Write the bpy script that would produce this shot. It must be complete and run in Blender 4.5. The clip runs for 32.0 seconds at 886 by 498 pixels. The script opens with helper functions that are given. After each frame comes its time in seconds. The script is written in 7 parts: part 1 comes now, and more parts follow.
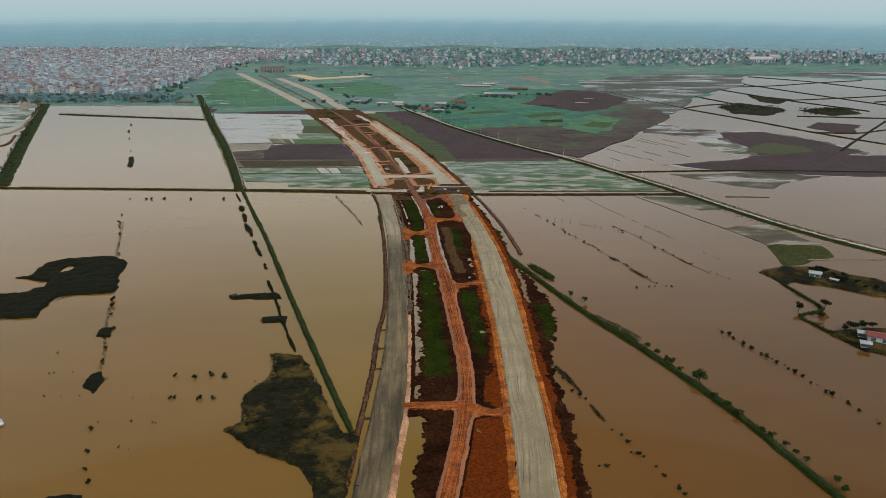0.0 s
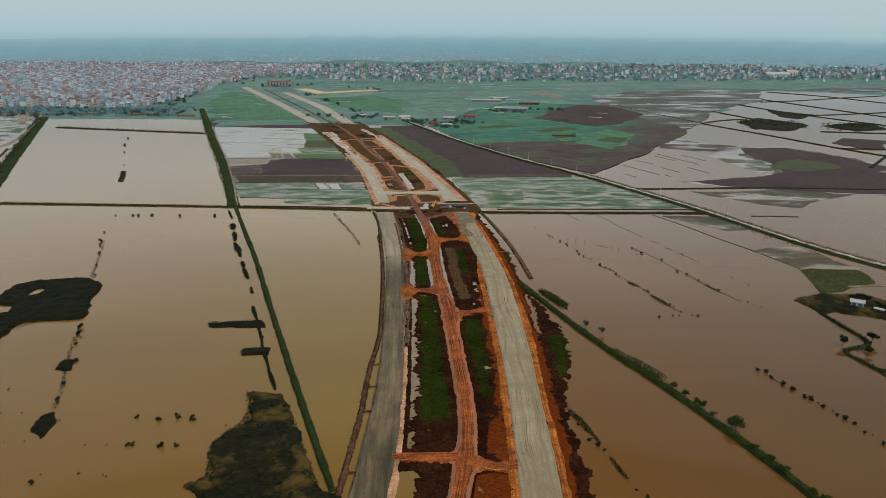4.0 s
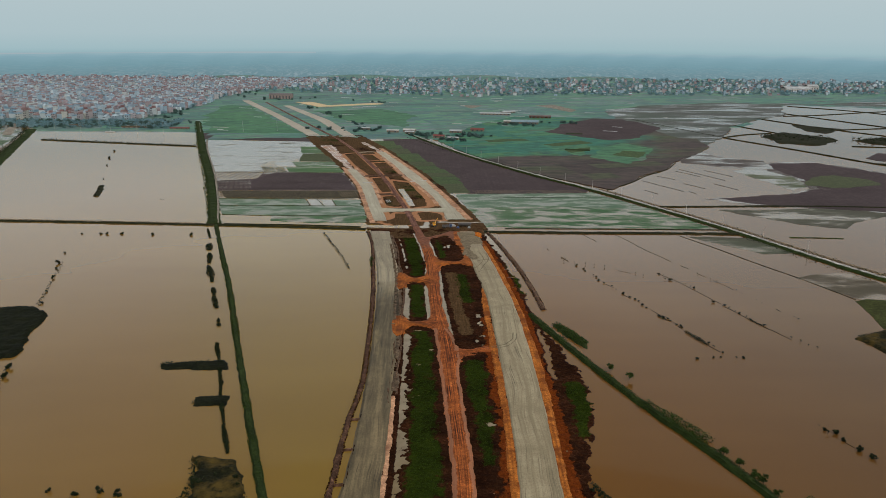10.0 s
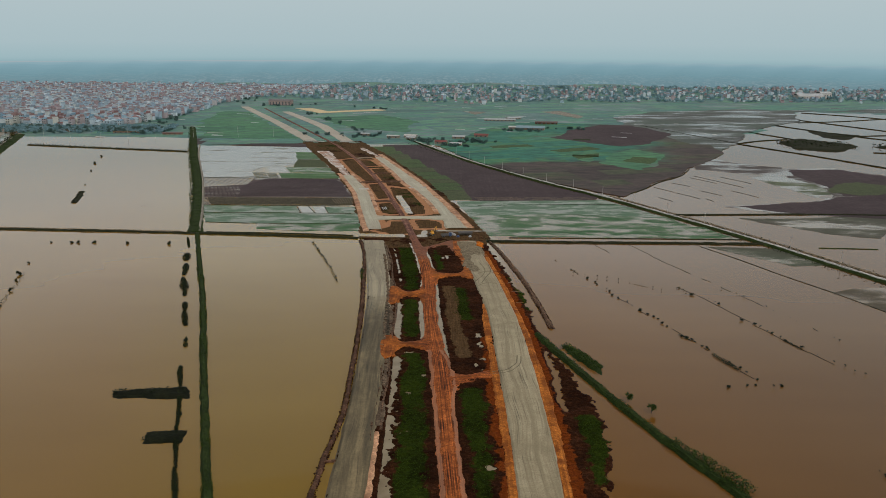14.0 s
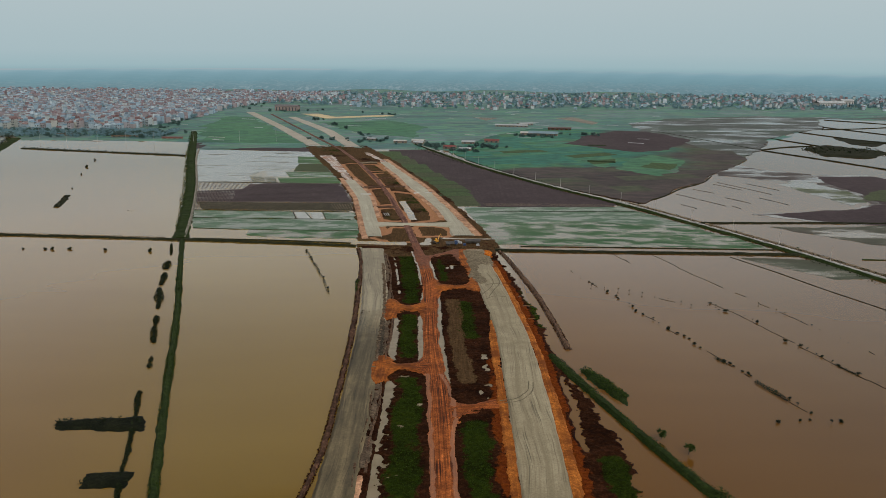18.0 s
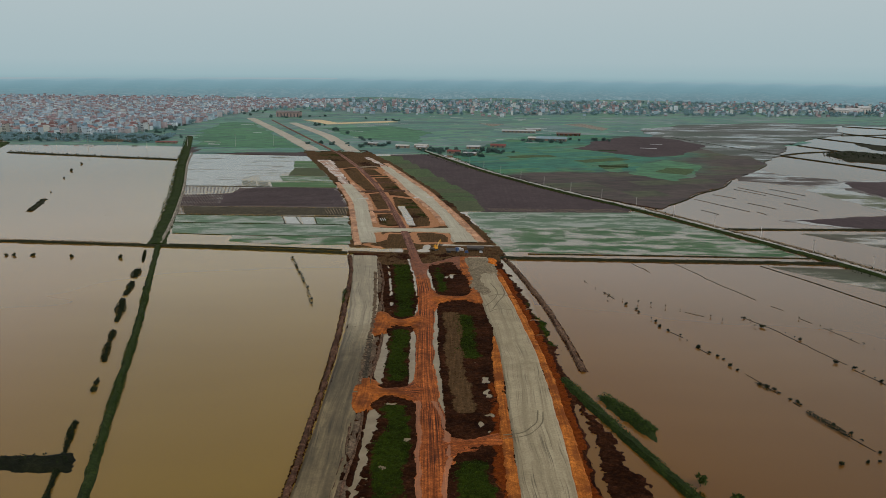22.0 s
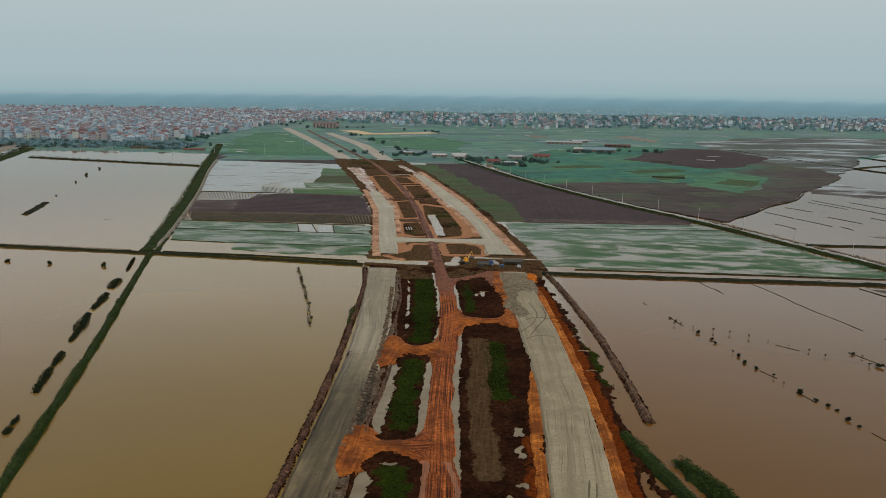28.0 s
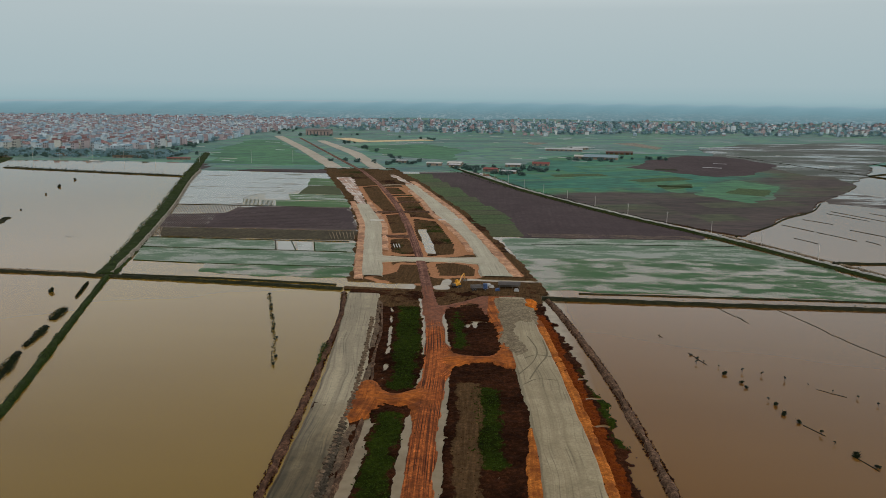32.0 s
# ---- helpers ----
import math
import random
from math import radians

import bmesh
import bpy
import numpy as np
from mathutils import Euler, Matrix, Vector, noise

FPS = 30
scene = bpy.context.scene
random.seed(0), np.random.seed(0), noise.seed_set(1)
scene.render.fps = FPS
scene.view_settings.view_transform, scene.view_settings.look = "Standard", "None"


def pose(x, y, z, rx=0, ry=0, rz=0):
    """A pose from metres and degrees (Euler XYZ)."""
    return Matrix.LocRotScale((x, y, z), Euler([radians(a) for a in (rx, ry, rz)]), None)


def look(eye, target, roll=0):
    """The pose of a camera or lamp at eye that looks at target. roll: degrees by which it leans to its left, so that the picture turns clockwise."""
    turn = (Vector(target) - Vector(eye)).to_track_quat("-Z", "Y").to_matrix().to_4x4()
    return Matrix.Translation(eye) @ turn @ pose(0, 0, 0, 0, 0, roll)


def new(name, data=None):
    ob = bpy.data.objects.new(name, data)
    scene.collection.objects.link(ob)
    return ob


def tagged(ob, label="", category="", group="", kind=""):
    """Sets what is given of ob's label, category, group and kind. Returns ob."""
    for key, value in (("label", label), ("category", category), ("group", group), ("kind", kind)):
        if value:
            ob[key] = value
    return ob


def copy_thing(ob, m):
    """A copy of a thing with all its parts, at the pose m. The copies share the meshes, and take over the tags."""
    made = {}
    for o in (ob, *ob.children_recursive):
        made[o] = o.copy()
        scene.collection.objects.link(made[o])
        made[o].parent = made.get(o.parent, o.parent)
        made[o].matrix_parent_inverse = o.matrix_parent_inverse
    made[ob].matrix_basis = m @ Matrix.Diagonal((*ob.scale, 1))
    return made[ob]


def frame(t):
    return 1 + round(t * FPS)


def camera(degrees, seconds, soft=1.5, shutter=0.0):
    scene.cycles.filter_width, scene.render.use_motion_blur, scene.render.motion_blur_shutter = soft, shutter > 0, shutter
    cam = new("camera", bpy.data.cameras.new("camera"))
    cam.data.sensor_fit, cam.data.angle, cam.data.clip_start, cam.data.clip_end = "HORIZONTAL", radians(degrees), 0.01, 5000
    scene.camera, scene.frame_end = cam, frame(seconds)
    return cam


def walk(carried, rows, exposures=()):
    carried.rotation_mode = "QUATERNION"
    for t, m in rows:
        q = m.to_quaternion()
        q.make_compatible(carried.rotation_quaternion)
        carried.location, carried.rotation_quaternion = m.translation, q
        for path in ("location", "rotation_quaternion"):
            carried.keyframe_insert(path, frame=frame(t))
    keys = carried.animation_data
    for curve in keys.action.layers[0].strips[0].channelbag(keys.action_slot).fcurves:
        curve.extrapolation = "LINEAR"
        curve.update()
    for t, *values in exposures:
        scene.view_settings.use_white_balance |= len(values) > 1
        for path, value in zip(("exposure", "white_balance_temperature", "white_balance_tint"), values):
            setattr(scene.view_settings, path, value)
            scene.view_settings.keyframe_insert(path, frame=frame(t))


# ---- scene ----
cam = camera(60, 32.0, soft=0.25)
PATH = [
    (0, (0.03, 0.07, 160.43), (5.01, 94.79, 128.74), 0.24),
    (1, (1.53, 10.09, 158.04), (5.94, 105.00, 126.85), 0.29),
    (2, (3.34, 20.04, 155.94), (7.31, 115.13, 125.24), 0.31),
    (3, (4.74, 29.61, 153.66), (8.57, 124.86, 123.47), 0.32),
    (3.5, (5.83, 34.65, 152.47), (9.55, 130.00, 122.55), 0.30),
    (5.5, (8.57, 54.01, 147.87), (11.48, 149.64, 118.78), 0.33),
    (6, (9.16, 58.72, 146.76), (11.80, 154.41, 117.84), 0.35),
    (7, (10.67, 69.05, 144.59), (13.19, 164.85, 116.00), 0.34),
    (8, (12.25, 78.83, 142.43), (14.70, 174.73, 114.17), 0.33),
    (9, (13.31, 89.31, 139.98), (15.79, 185.31, 112.09), 0.34),
    (10, (14.40, 99.34, 137.54), (16.73, 195.44, 110.00), 0.34),
    (11, (15.93, 109.35, 135.09), (18.09, 205.55, 107.87), 0.32),
    (12, (17.28, 119.36, 132.37), (19.37, 215.64, 105.45), 0.31),
    (13, (18.31, 129.56, 129.45), (20.16, 225.93, 102.83), 0.38),
    (14, (19.68, 139.48, 126.59), (21.31, 235.94, 100.29), 0.36),
    (14.5, (20.26, 144.67, 125.04), (21.77, 241.19, 98.91), 0.38),
    (16.5, (22.61, 164.35, 119.46), (23.62, 261.03, 93.93), 0.39),
    (17, (23.23, 169.51, 118.00), (24.09, 266.24, 92.65), 0.40),
    (18, (24.18, 179.58, 115.16), (24.32, 276.39, 90.12), 0.45),
    (19, (25.29, 189.43, 112.32), (24.53, 286.33, 87.62), 0.47),
    (20, (26.48, 199.47, 109.25), (25.48, 296.45, 84.90), 0.45),
    (21, (27.55, 210.03, 105.81), (26.63, 307.11, 81.83), 0.47),
    (22, (28.37, 219.81, 102.77), (27.56, 316.97, 79.12), 0.47),
    (23, (29.12, 229.60, 99.64), (28.32, 326.85, 76.37), 0.47),
    (24, (30.23, 238.90, 96.78), (28.90, 336.23, 73.87), 0.45),
    (25, (31.10, 248.64, 93.89), (28.78, 346.04, 71.35), 0.49),
    (25.5, (31.34, 253.79, 92.50), (28.61, 351.20, 70.08), 0.53),
    (27.5, (32.65, 274.37, 86.82), (26.87, 371.84, 65.21), 0.68),
    (28, (33.12, 278.99, 85.61), (26.74, 376.48, 64.27), 0.67),
    (29, (33.84, 288.84, 84.83), (27.43, 386.39, 63.81), 0.67),
    (30, (34.09, 298.15, 84.83), (27.78, 395.74, 63.97), 0.62),
    (31, (34.60, 307.80, 84.76), (28.29, 405.43, 64.07), 0.55),
    (32, (35.17, 317.77, 84.02), (28.84, 415.44, 63.51), 0.45),
]
walk(cam, [(t, look(eye, target, roll)) for t, eye, target, roll in PATH], [(0.0, 0.14), (7.0, 0.08), (12.5, 0.0), (24.0, -0.09), (32.0, -0.1)])

# ---- world, sun, sky backdrop ----
world = bpy.data.worlds.new("world")
scene.world = world
world.use_nodes = True
wn, wl = world.node_tree.nodes, world.node_tree.links
wn.clear()
sky = wn.new("ShaderNodeTexSky")
sky.sky_type, sky.sun_disc = "NISHITA", False
sky.sun_elevation, sky.sun_rotation = radians(48), radians(150)
sky.air_density, sky.dust_density, sky.ozone_density = 1.0, 6.0, 1.0
grey = wn.new("ShaderNodeHueSaturation")
grey.inputs["Saturation"].default_value = 0.12
wl.new(sky.outputs[0], grey.inputs["Color"])
back = wn.new("ShaderNodeBackground")
back.inputs["Strength"].default_value = 0.115
wl.new(grey.outputs[0], back.inputs["Color"])
wl.new(back.outputs[0], wn.new("ShaderNodeOutputWorld").inputs["Surface"])

sun = new("sun", bpy.data.lights.new("sun", "SUN"))
sun.data.energy, sun.data.angle, sun.data.color = 0.6, radians(14), (1.0, 0.96, 0.9)
sun.matrix_world = look((0, 0, 500), (0 - 300, 500, 0))


# ---- material helpers ----
def material(name, rough=0.9, spec=0.3):
    m = bpy.data.materials.new(name)
    m.use_nodes = True
    b = m.node_tree.nodes["Principled BSDF"]
    b.inputs["Roughness"].default_value = rough
    b.inputs["Specular IOR Level"].default_value = spec
    return m, m.node_tree.nodes, m.node_tree.links, b


def place(n, l, scale=(1, 1, 1), turn=0.0):
    """World position, turned and scaled, for textures of real size."""
    g, mp = n.new("ShaderNodeNewGeometry"), n.new("ShaderNodeMapping")
    mp.inputs["Scale"].default_value = scale
    mp.inputs["Rotation"].default_value = (0, 0, radians(turn))
    l.new(g.outputs["Position"], mp.inputs["Vector"])
    return mp.outputs[0]


def noise_at(n, l, vec, scale, detail=4.0, rough=0.6):
    t = n.new("ShaderNodeTexNoise")
    t.inputs["Scale"].default_value, t.inputs["Detail"].default_value = scale, detail
    t.inputs["Roughness"].default_value = rough
    l.new(vec, t.inputs["Vector"])
    return t.outputs["Fac"]


def ramp(n, l, fac, stops):
    r = n.new("ShaderNodeValToRGB")
    while len(r.color_ramp.elements) < len(stops):
        r.color_ramp.elements.new(0.5)
    for e, (p, c) in zip(r.color_ramp.elements, stops):
        e.position, e.color = p, (*c, 1)
    l.new(fac, r.inputs["Fac"])
    return r.outputs["Color"]


def mix(n, l, fac, a, b, mode="MIX"):
    x = n.new("ShaderNodeMix")
    x.data_type, x.blend_type = "RGBA", mode
    for s, v in ((0, fac), (6, a), (7, b)):
        if isinstance(v, (int, float)):
            x.inputs[s].default_value = v
        elif isinstance(v, tuple):
            x.inputs[s].default_value = (*v, 1)
        else:
            l.new(v, x.inputs[s])
    return x.outputs[2]


def maths(n, l, op, a, b=0.0):
    x = n.new("ShaderNodeMath")
    x.operation = op
    for i, v in enumerate((a, b)):
        if isinstance(v, (int, float)):
            x.inputs[i].default_value = v
        else:
            l.new(v, x.inputs[i])
    return x.outputs[0]


def bump(n, l, b, height, strength, dist):
    x = n.new("ShaderNodeBump")
    x.inputs["Strength"].default_value, x.inputs["Distance"].default_value = strength, dist
    l.new(height, x.inputs["Height"])
    l.new(x.outputs[0], b.inputs["Normal"])


def earthy(name, dark, light, big=0.05, small=0.9, rough=0.9, relief=0.15, streak=None, spec=0.08, stain=None, clods=0.5, gritty=0.85):
    """Soil, sand, grass: mottling at three scales, optional wheel streaks and stains."""
    m, n, l, b = material(name, rough, spec)
    v = place(n, l)
    f1, f2, f3 = noise_at(n, l, v, big, 5), noise_at(n, l, v, small, 5, 0.7), noise_at(n, l, v, small * 0.28, 4)
    col = ramp(n, l, f1, [(0.32, dark), (0.68, light)])
    col = mix(n, l, clods, col, ramp(n, l, f2, [(0.32, tuple(c * 0.28 for c in dark)), (0.5, tuple((p + q) / 2 for p, q in zip(dark, light))), (0.7, tuple(min(1, c * 1.8) for c in light))]))
    col = mix(n, l, maths(n, l, "MULTIPLY", ramp(n, l, f3, [(0.45, (0, 0, 0)), (0.62, (1, 1, 1))]), clods), col, tuple(c * 0.7 for c in dark))
    grit = ramp(n, l, noise_at(n, l, v, small * 3.1, 3, 0.75), [(0.34, (0.55, 0.55, 0.55)), (0.5, (1, 1, 1)), (0.68, (1.5, 1.5, 1.5))])
    col = mix(n, l, gritty, col, grit, "MULTIPLY")
    if streak:
        if streak[1] is None:
            uv, mp = n.new("ShaderNodeUVMap"), n.new("ShaderNodeMapping")
            mp.inputs["Scale"].default_value = (1.0, 0.009, 1.0)
            l.new(uv.outputs[0], mp.inputs["Vector"])
            sv = mp.outputs[0]
        else:
            sv = place(n, l, (1, 0.03, 1), streak[1])
        lines = ramp(n, l, noise_at(n, l, sv, streak[3] if len(streak) > 3 else 1.25, 2, 0.6), [(0.44, (0, 0, 0)), (0.56, (1, 1, 1))])
        fade = ramp(n, l, noise_at(n, l, v, 0.045, 3), [(0.35, (0.2, 0.2, 0.2)), (0.6, (1, 1, 1))])
        col = mix(n, l, maths(n, l, "MULTIPLY", maths(n, l, "MULTIPLY", lines, fade), streak[2]), col, streak[0])
    if stain:
        col = mix(n, l, ramp(n, l, noise_at(n, l, v, stain[1], 9, 0.72), [(0.49, (0, 0, 0)), (0.6, (1, 1, 1))]), col, stain[0])
    l.new(col, b.inputs["Base Color"])
    bump(n, l, b, f2, 0.7, relief)
    return m


def plain(name, col, rough=0.6, metal=0.0, vary=0.25, scale=0.6):
    m, n, l, b = material(name, rough, 0.4)
    b.inputs["Metallic"].default_value = metal
    f = noise_at(n, l, place(n, l), scale, 5)
    l.new(ramp(n, l, f, [(0.3, tuple(c * (1 - vary) for c in col)), (0.7, tuple(min(1, c * (1 + vary * 0.6)) for c in col))]), b.inputs["Base Color"])
    return m


def by_object(name, cols, rough=0.8, vary=0.3):
    """One colour out of a few for each object, with grime."""
    m, n, l, b = material(name, rough, 0.3)
    o = n.new("ShaderNodeObjectInfo")
    r = n.new("ShaderNodeValToRGB")
    r.color_ramp.interpolation = "CONSTANT"
    while len(r.color_ramp.elements) < len(cols):
        r.color_ramp.elements.new(0.5)
    for i, (e, c) in enumerate(zip(r.color_ramp.elements, cols)):
        e.position, e.color = i / len(cols), (*c, 1)
    l.new(o.outputs["Random"], r.inputs["Fac"])
    f = noise_at(n, l, place(n, l), 0.35, 4)
    l.new(mix(n, l, ramp(n, l, f, [(0.35, (vary, vary, vary)), (0.7, (0, 0, 0))]), r.outputs["Color"], (0.1, 0.1, 0.09)), b.inputs["Base Color"])
    return m


# default dirt is grime lifted to pale grey, as haze over the village
def by_island(name, cols, rough=0.8, spec=0.3, dirt=(0.16, 0.17, 0.17)):
    m, n, l, b = material(name, rough, spec)
    g = n.new("ShaderNodeNewGeometry")
    r = n.new("ShaderNodeValToRGB")
    r.color_ramp.interpolation = "CONSTANT"
    while len(r.color_ramp.elements) < len(cols):
        r.color_ramp.elements.new(0.5)
    for i, (e, c) in enumerate(zip(r.color_ramp.elements, cols)):
        e.position, e.color = i / len(cols), (*c, 1)
    l.new(g.outputs["Random Per Island"], r.inputs["Fac"])
    f = noise_at(n, l, place(n, l), 0.3, 4)
    l.new(mix(n, l, ramp(n, l, f, [(0.3, (0.35, 0.35, 0.35)), (0.7, (0, 0, 0))]), r.outputs["Color"], dirt), b.inputs["Base Color"])
    return m


def foliage(name, dark, light, through_leaf=0.0):
    m, n, l, b = material(name, 0.85, 0.08)
    g, o = n.new("ShaderNodeNewGeometry"), n.new("ShaderNodeObjectInfo")
    c = ramp(n, l, g.outputs["Random Per Island"], [(0.0, dark), (1.0, light)])
    c = mix(n, l, maths(n, l, "MULTIPLY", o.outputs["Random"], 0.5), c, tuple(x * 0.6 for x in light))
    l.new(c, b.inputs["Base Color"])
    if through_leaf:
        t, x = n.new("ShaderNodeBsdfTranslucent"), n.new("ShaderNodeMixShader")
        l.new(c, t.inputs["Color"])
        x.inputs[0].default_value = through_leaf
        l.new(b.outputs[0], x.inputs[1])
        l.new(t.outputs[0], x.inputs[2])
        l.new(x.outputs[0], n["Material Output"].inputs["Surface"])
    return m


def wet(name, land, land2, water=(0.17, 0.14, 0.1), cover=0.5, scale=0.04, stretch=(0.35, 1.0), turn=0.0, land_big=0.02, calm=0.12):
    """Flooded field: shallow water between plants or clods, with ragged streaky edges."""
    m, n, l, b = material(name, 0.5, 0.5)
    v, v2 = place(n, l, (stretch[0], stretch[1], 1), turn), place(n, l, (0.3, 1, 1), turn)
    f1, f2, f3 = noise_at(n, l, v, scale, 8, 0.62), noise_at(n, l, v2, 0.22, 8, 0.72), noise_at(n, l, place(n, l, (0.6, 1, 1), turn), 1.3, 4, 0.7)
    f = maths(n, l, "ADD", maths(n, l, "MULTIPLY", f1, 0.52), maths(n, l, "ADD", maths(n, l, "MULTIPLY", f2, 0.26), maths(n, l, "MULTIPLY", f3, 0.22)))
    k = ramp(n, l, f, [(cover - 0.012, (0, 0, 0)), (cover + 0.022, (0.85, 0.85, 0.85)), (cover + 0.09, (1, 1, 1))])
    soil = ramp(n, l, noise_at(n, l, v, land_big, 5), [(0.35, land), (0.65, land2)])
    soil = mix(n, l, 0.8, soil, ramp(n, l, f3, [(0.3, (0.55, 0.55, 0.55)), (0.5, (1, 1, 1)), (0.7, (1.5, 1.5, 1.45))]), "MULTIPLY")
    l.new(mix(n, l, k, water, soil), b.inputs["Base Color"])
    l.new(maths(n, l, "ADD", maths(n, l, "MULTIPLY", k, 0.7 - calm), calm), b.inputs["Roughness"])
    b.inputs["IOR"].default_value = 1.33
    return m


def roadbed(name, pale, mid, dark, lanes=0.7, lines=0.8, rough=0.55):
    """Graded sand or gravel: patches, broad worn lanes and meandering wheel lines that follow the roadway."""
    m, n, l, b = material(name, rough, 0.22)
    v, uv = place(n, l), n.new("ShaderNodeUVMap")
    bend = n.new("ShaderNodeVectorMath")
    bend.operation = "MULTIPLY_ADD"
    sway = n.new("ShaderNodeTexNoise")
    sway.inputs["Scale"].default_value, sway.inputs["Detail"].default_value = 0.022, 2.0
    l.new(uv.outputs[0], sway.inputs["Vector"])
    l.new(sway.outputs["Color"], bend.inputs[0])
    bend.inputs[1].default_value = (7.0, 0, 0)
    l.new(uv.outputs[0], bend.inputs[2])

    def lane(along_road, scale, detail):
        mp = n.new("ShaderNodeMapping")
        mp.inputs["Scale"].default_value = (1.0, along_road, 1.0)
        l.new(bend.outputs[0], mp.inputs["Vector"])
        return noise_at(n, l, mp.outputs[0], scale, detail, 0.65)

    blot = maths(n, l, "ADD", maths(n, l, "MULTIPLY", noise_at(n, l, v, 0.03, 6, 0.65), 0.6), maths(n, l, "MULTIPLY", noise_at(n, l, v, 0.22, 6, 0.7), 0.4))
    col = ramp(n, l, blot, [(0.36, mid), (0.56, pale)])
    broad = ramp(n, l, lane(0.018, 0.42, 3), [(0.42, (0, 0, 0)), (0.62, (1, 1, 1))])
    col = mix(n, l, maths(n, l, "MULTIPLY", broad, lanes), col, mid)
    fade = ramp(n, l, noise_at(n, l, v, 0.05, 4), [(0.36, (0.1, 0.1, 0.1)), (0.62, (1, 1, 1))])
    thin = ramp(n, l, lane(0.012, 2.3, 3), [(0.54, (0, 0, 0)), (0.64, (1, 1, 1))])
    col = mix(n, l, maths(n, l, "MULTIPLY", maths(n, l, "MULTIPLY", thin, fade), lines), col, dark)
    grain = ramp(n, l, noise_at(n, l, v, 1.6, 4, 0.7), [(0.3, (0.78, 0.78, 0.78)), (0.5, (1, 1, 1)), (0.7, (1.16, 1.16, 1.16))])
    l.new(mix(n, l, 1.0, col, grain, "MULTIPLY"), b.inputs["Base Color"])
    bump(n, l, b, thin, 0.3, 0.06)
    return m


# ---- materials ----
CLAY = earthy("orange_clay", (0.2, 0.048, 0.01), (0.43, 0.126, 0.028), 0.06, 0.8, rough=0.8, spec=0.12, streak=((0.035, 0.009, 0.004), None, 1.0, 2.6))
CLAY_RAW = earthy("fresh_clay", (0.26, 0.06, 0.005), (0.46, 0.135, 0.015), 0.1, 0.7, relief=0.3)
SAND = roadbed("grey_sand", (0.31, 0.262, 0.172), (0.19, 0.158, 0.105), (0.075, 0.06, 0.04), 0.8, 0.9)
n, l = SAND.node_tree.nodes, SAND.node_tree.links
b = n["Principled BSDF"]
dry = b.inputs["Base Color"].links[0].from_socket
sep, rng = n.new("ShaderNodeSeparateXYZ"), n.new("ShaderNodeMapRange")
l.new(place(n, l), sep.inputs[0])
l.new(maths(n, l, "ADD", sep.outputs["Y"], maths(n, l, "MULTIPLY", noise_at(n, l, place(n, l), 0.03, 4), 160.0)), rng.inputs["Value"])
rng.inputs["From Min"].default_value, rng.inputs["From Max"].default_value = 545, 605
soak = ramp(n, l, maths(n, l, "ADD", maths(n, l, "MULTIPLY", noise_at(n, l, place(n, l, (1, 0.35, 1)), 0.09, 7, 0.68), 0.5), maths(n, l, "MULTIPLY", noise_at(n, l, place(n, l, (1, 0.045, 1), -3), 0.42, 5, 0.62), 0.5)), [(0.4, (0.19, 0.172, 0.128)), (0.49, (0.38, 0.342, 0.262)), (0.56, (0.6, 0.535, 0.415)), (0.66, (0.84, 0.74, 0.58))])
damp = mix(n, l, 1.0, dry, soak, "MULTIPLY")
l.new(mix(n, l, rng.outputs[0], damp, dry), b.inputs["Base Color"])
GRAVEL = roadbed("pale_gravel", (0.325, 0.27, 0.17), (0.195, 0.155, 0.09), (0.075, 0.055, 0.03), 0.85, 0.9)
GRASS = earthy("bank_grass", (0.012, 0.02, 0.005), (0.028, 0.042, 0.01), 0.12, 0.9, relief=0.3)
SCRUB = earthy("scrub", (0.01, 0.014, 0.006), (0.026, 0.024, 0.012), 0.1, 0.8, relief=0.4)
REED = earthy("dark_reeds", (0.004, 0.006, 0.003), (0.013, 0.014, 0.006), 0.15, 1.0, relief=0.5)
ISLE = earthy("scrub_island", (0.005, 0.007, 0.003), (0.02, 0.018, 0.007), 0.1, 0.9, relief=0.5, stain=((0.075, 0.05, 0.012), 0.05))
DRY_BANK = earthy("dry_bank", (0.14, 0.11, 0.08), (0.24, 0.19, 0.13), 0.1, 0.9, relief=0.3)
MUD_BANK = earthy("mud_bank", (0.032, 0.016, 0.01), (0.13, 0.068, 0.04), 0.35, 0.9, relief=0.5, clods=0.7)
PATHWAY = earthy("dirt_path", (0.16, 0.14, 0.11), (0.27, 0.24, 0.2), 0.1, 0.8)
# soil cooled towards blue, haze put into its base colour
BROWN = earthy("ploughed_soil", (0.0428, 0.03, 0.0319), (0.0707, 0.052, 0.0539), 0.012, 0.18, clods=0.2, rough=0.85, spec=0.1, gritty=0.35, streak=((0.0316, 0.025, 0.0264), 88, 0.3, 0.5))
GREEN_CROP = earthy("green_crop", (0.036, 0.06, 0.022), (0.06, 0.092, 0.032), 0.03, 0.7, rough=0.8, spec=0.15, gritty=0.4)
GREEN_OLD = earthy("weedy_plot", (0.045, 0.054, 0.026), (0.064, 0.078, 0.034), 0.03, 0.7, rough=0.8, spec=0.15, gritty=0.4)
# pale clay, lightened and dulled further as haze over the far shoulders
CLAY_PALE = earthy("pale_clay", (0.34, 0.175, 0.09), (0.52, 0.29, 0.165), 0.05, 0.5, stain=((0.2, 0.09, 0.045), 0.09), rough=0.7, spec=0.25, gritty=0.6)
PADDY_WHITE = wet("flooded_paddy", (0.104, 0.09, 0.0742), (0.0808, 0.1, 0.0636), (0.19, 0.182, 0.154), 0.55, 0.06, (0.3, 1.0))
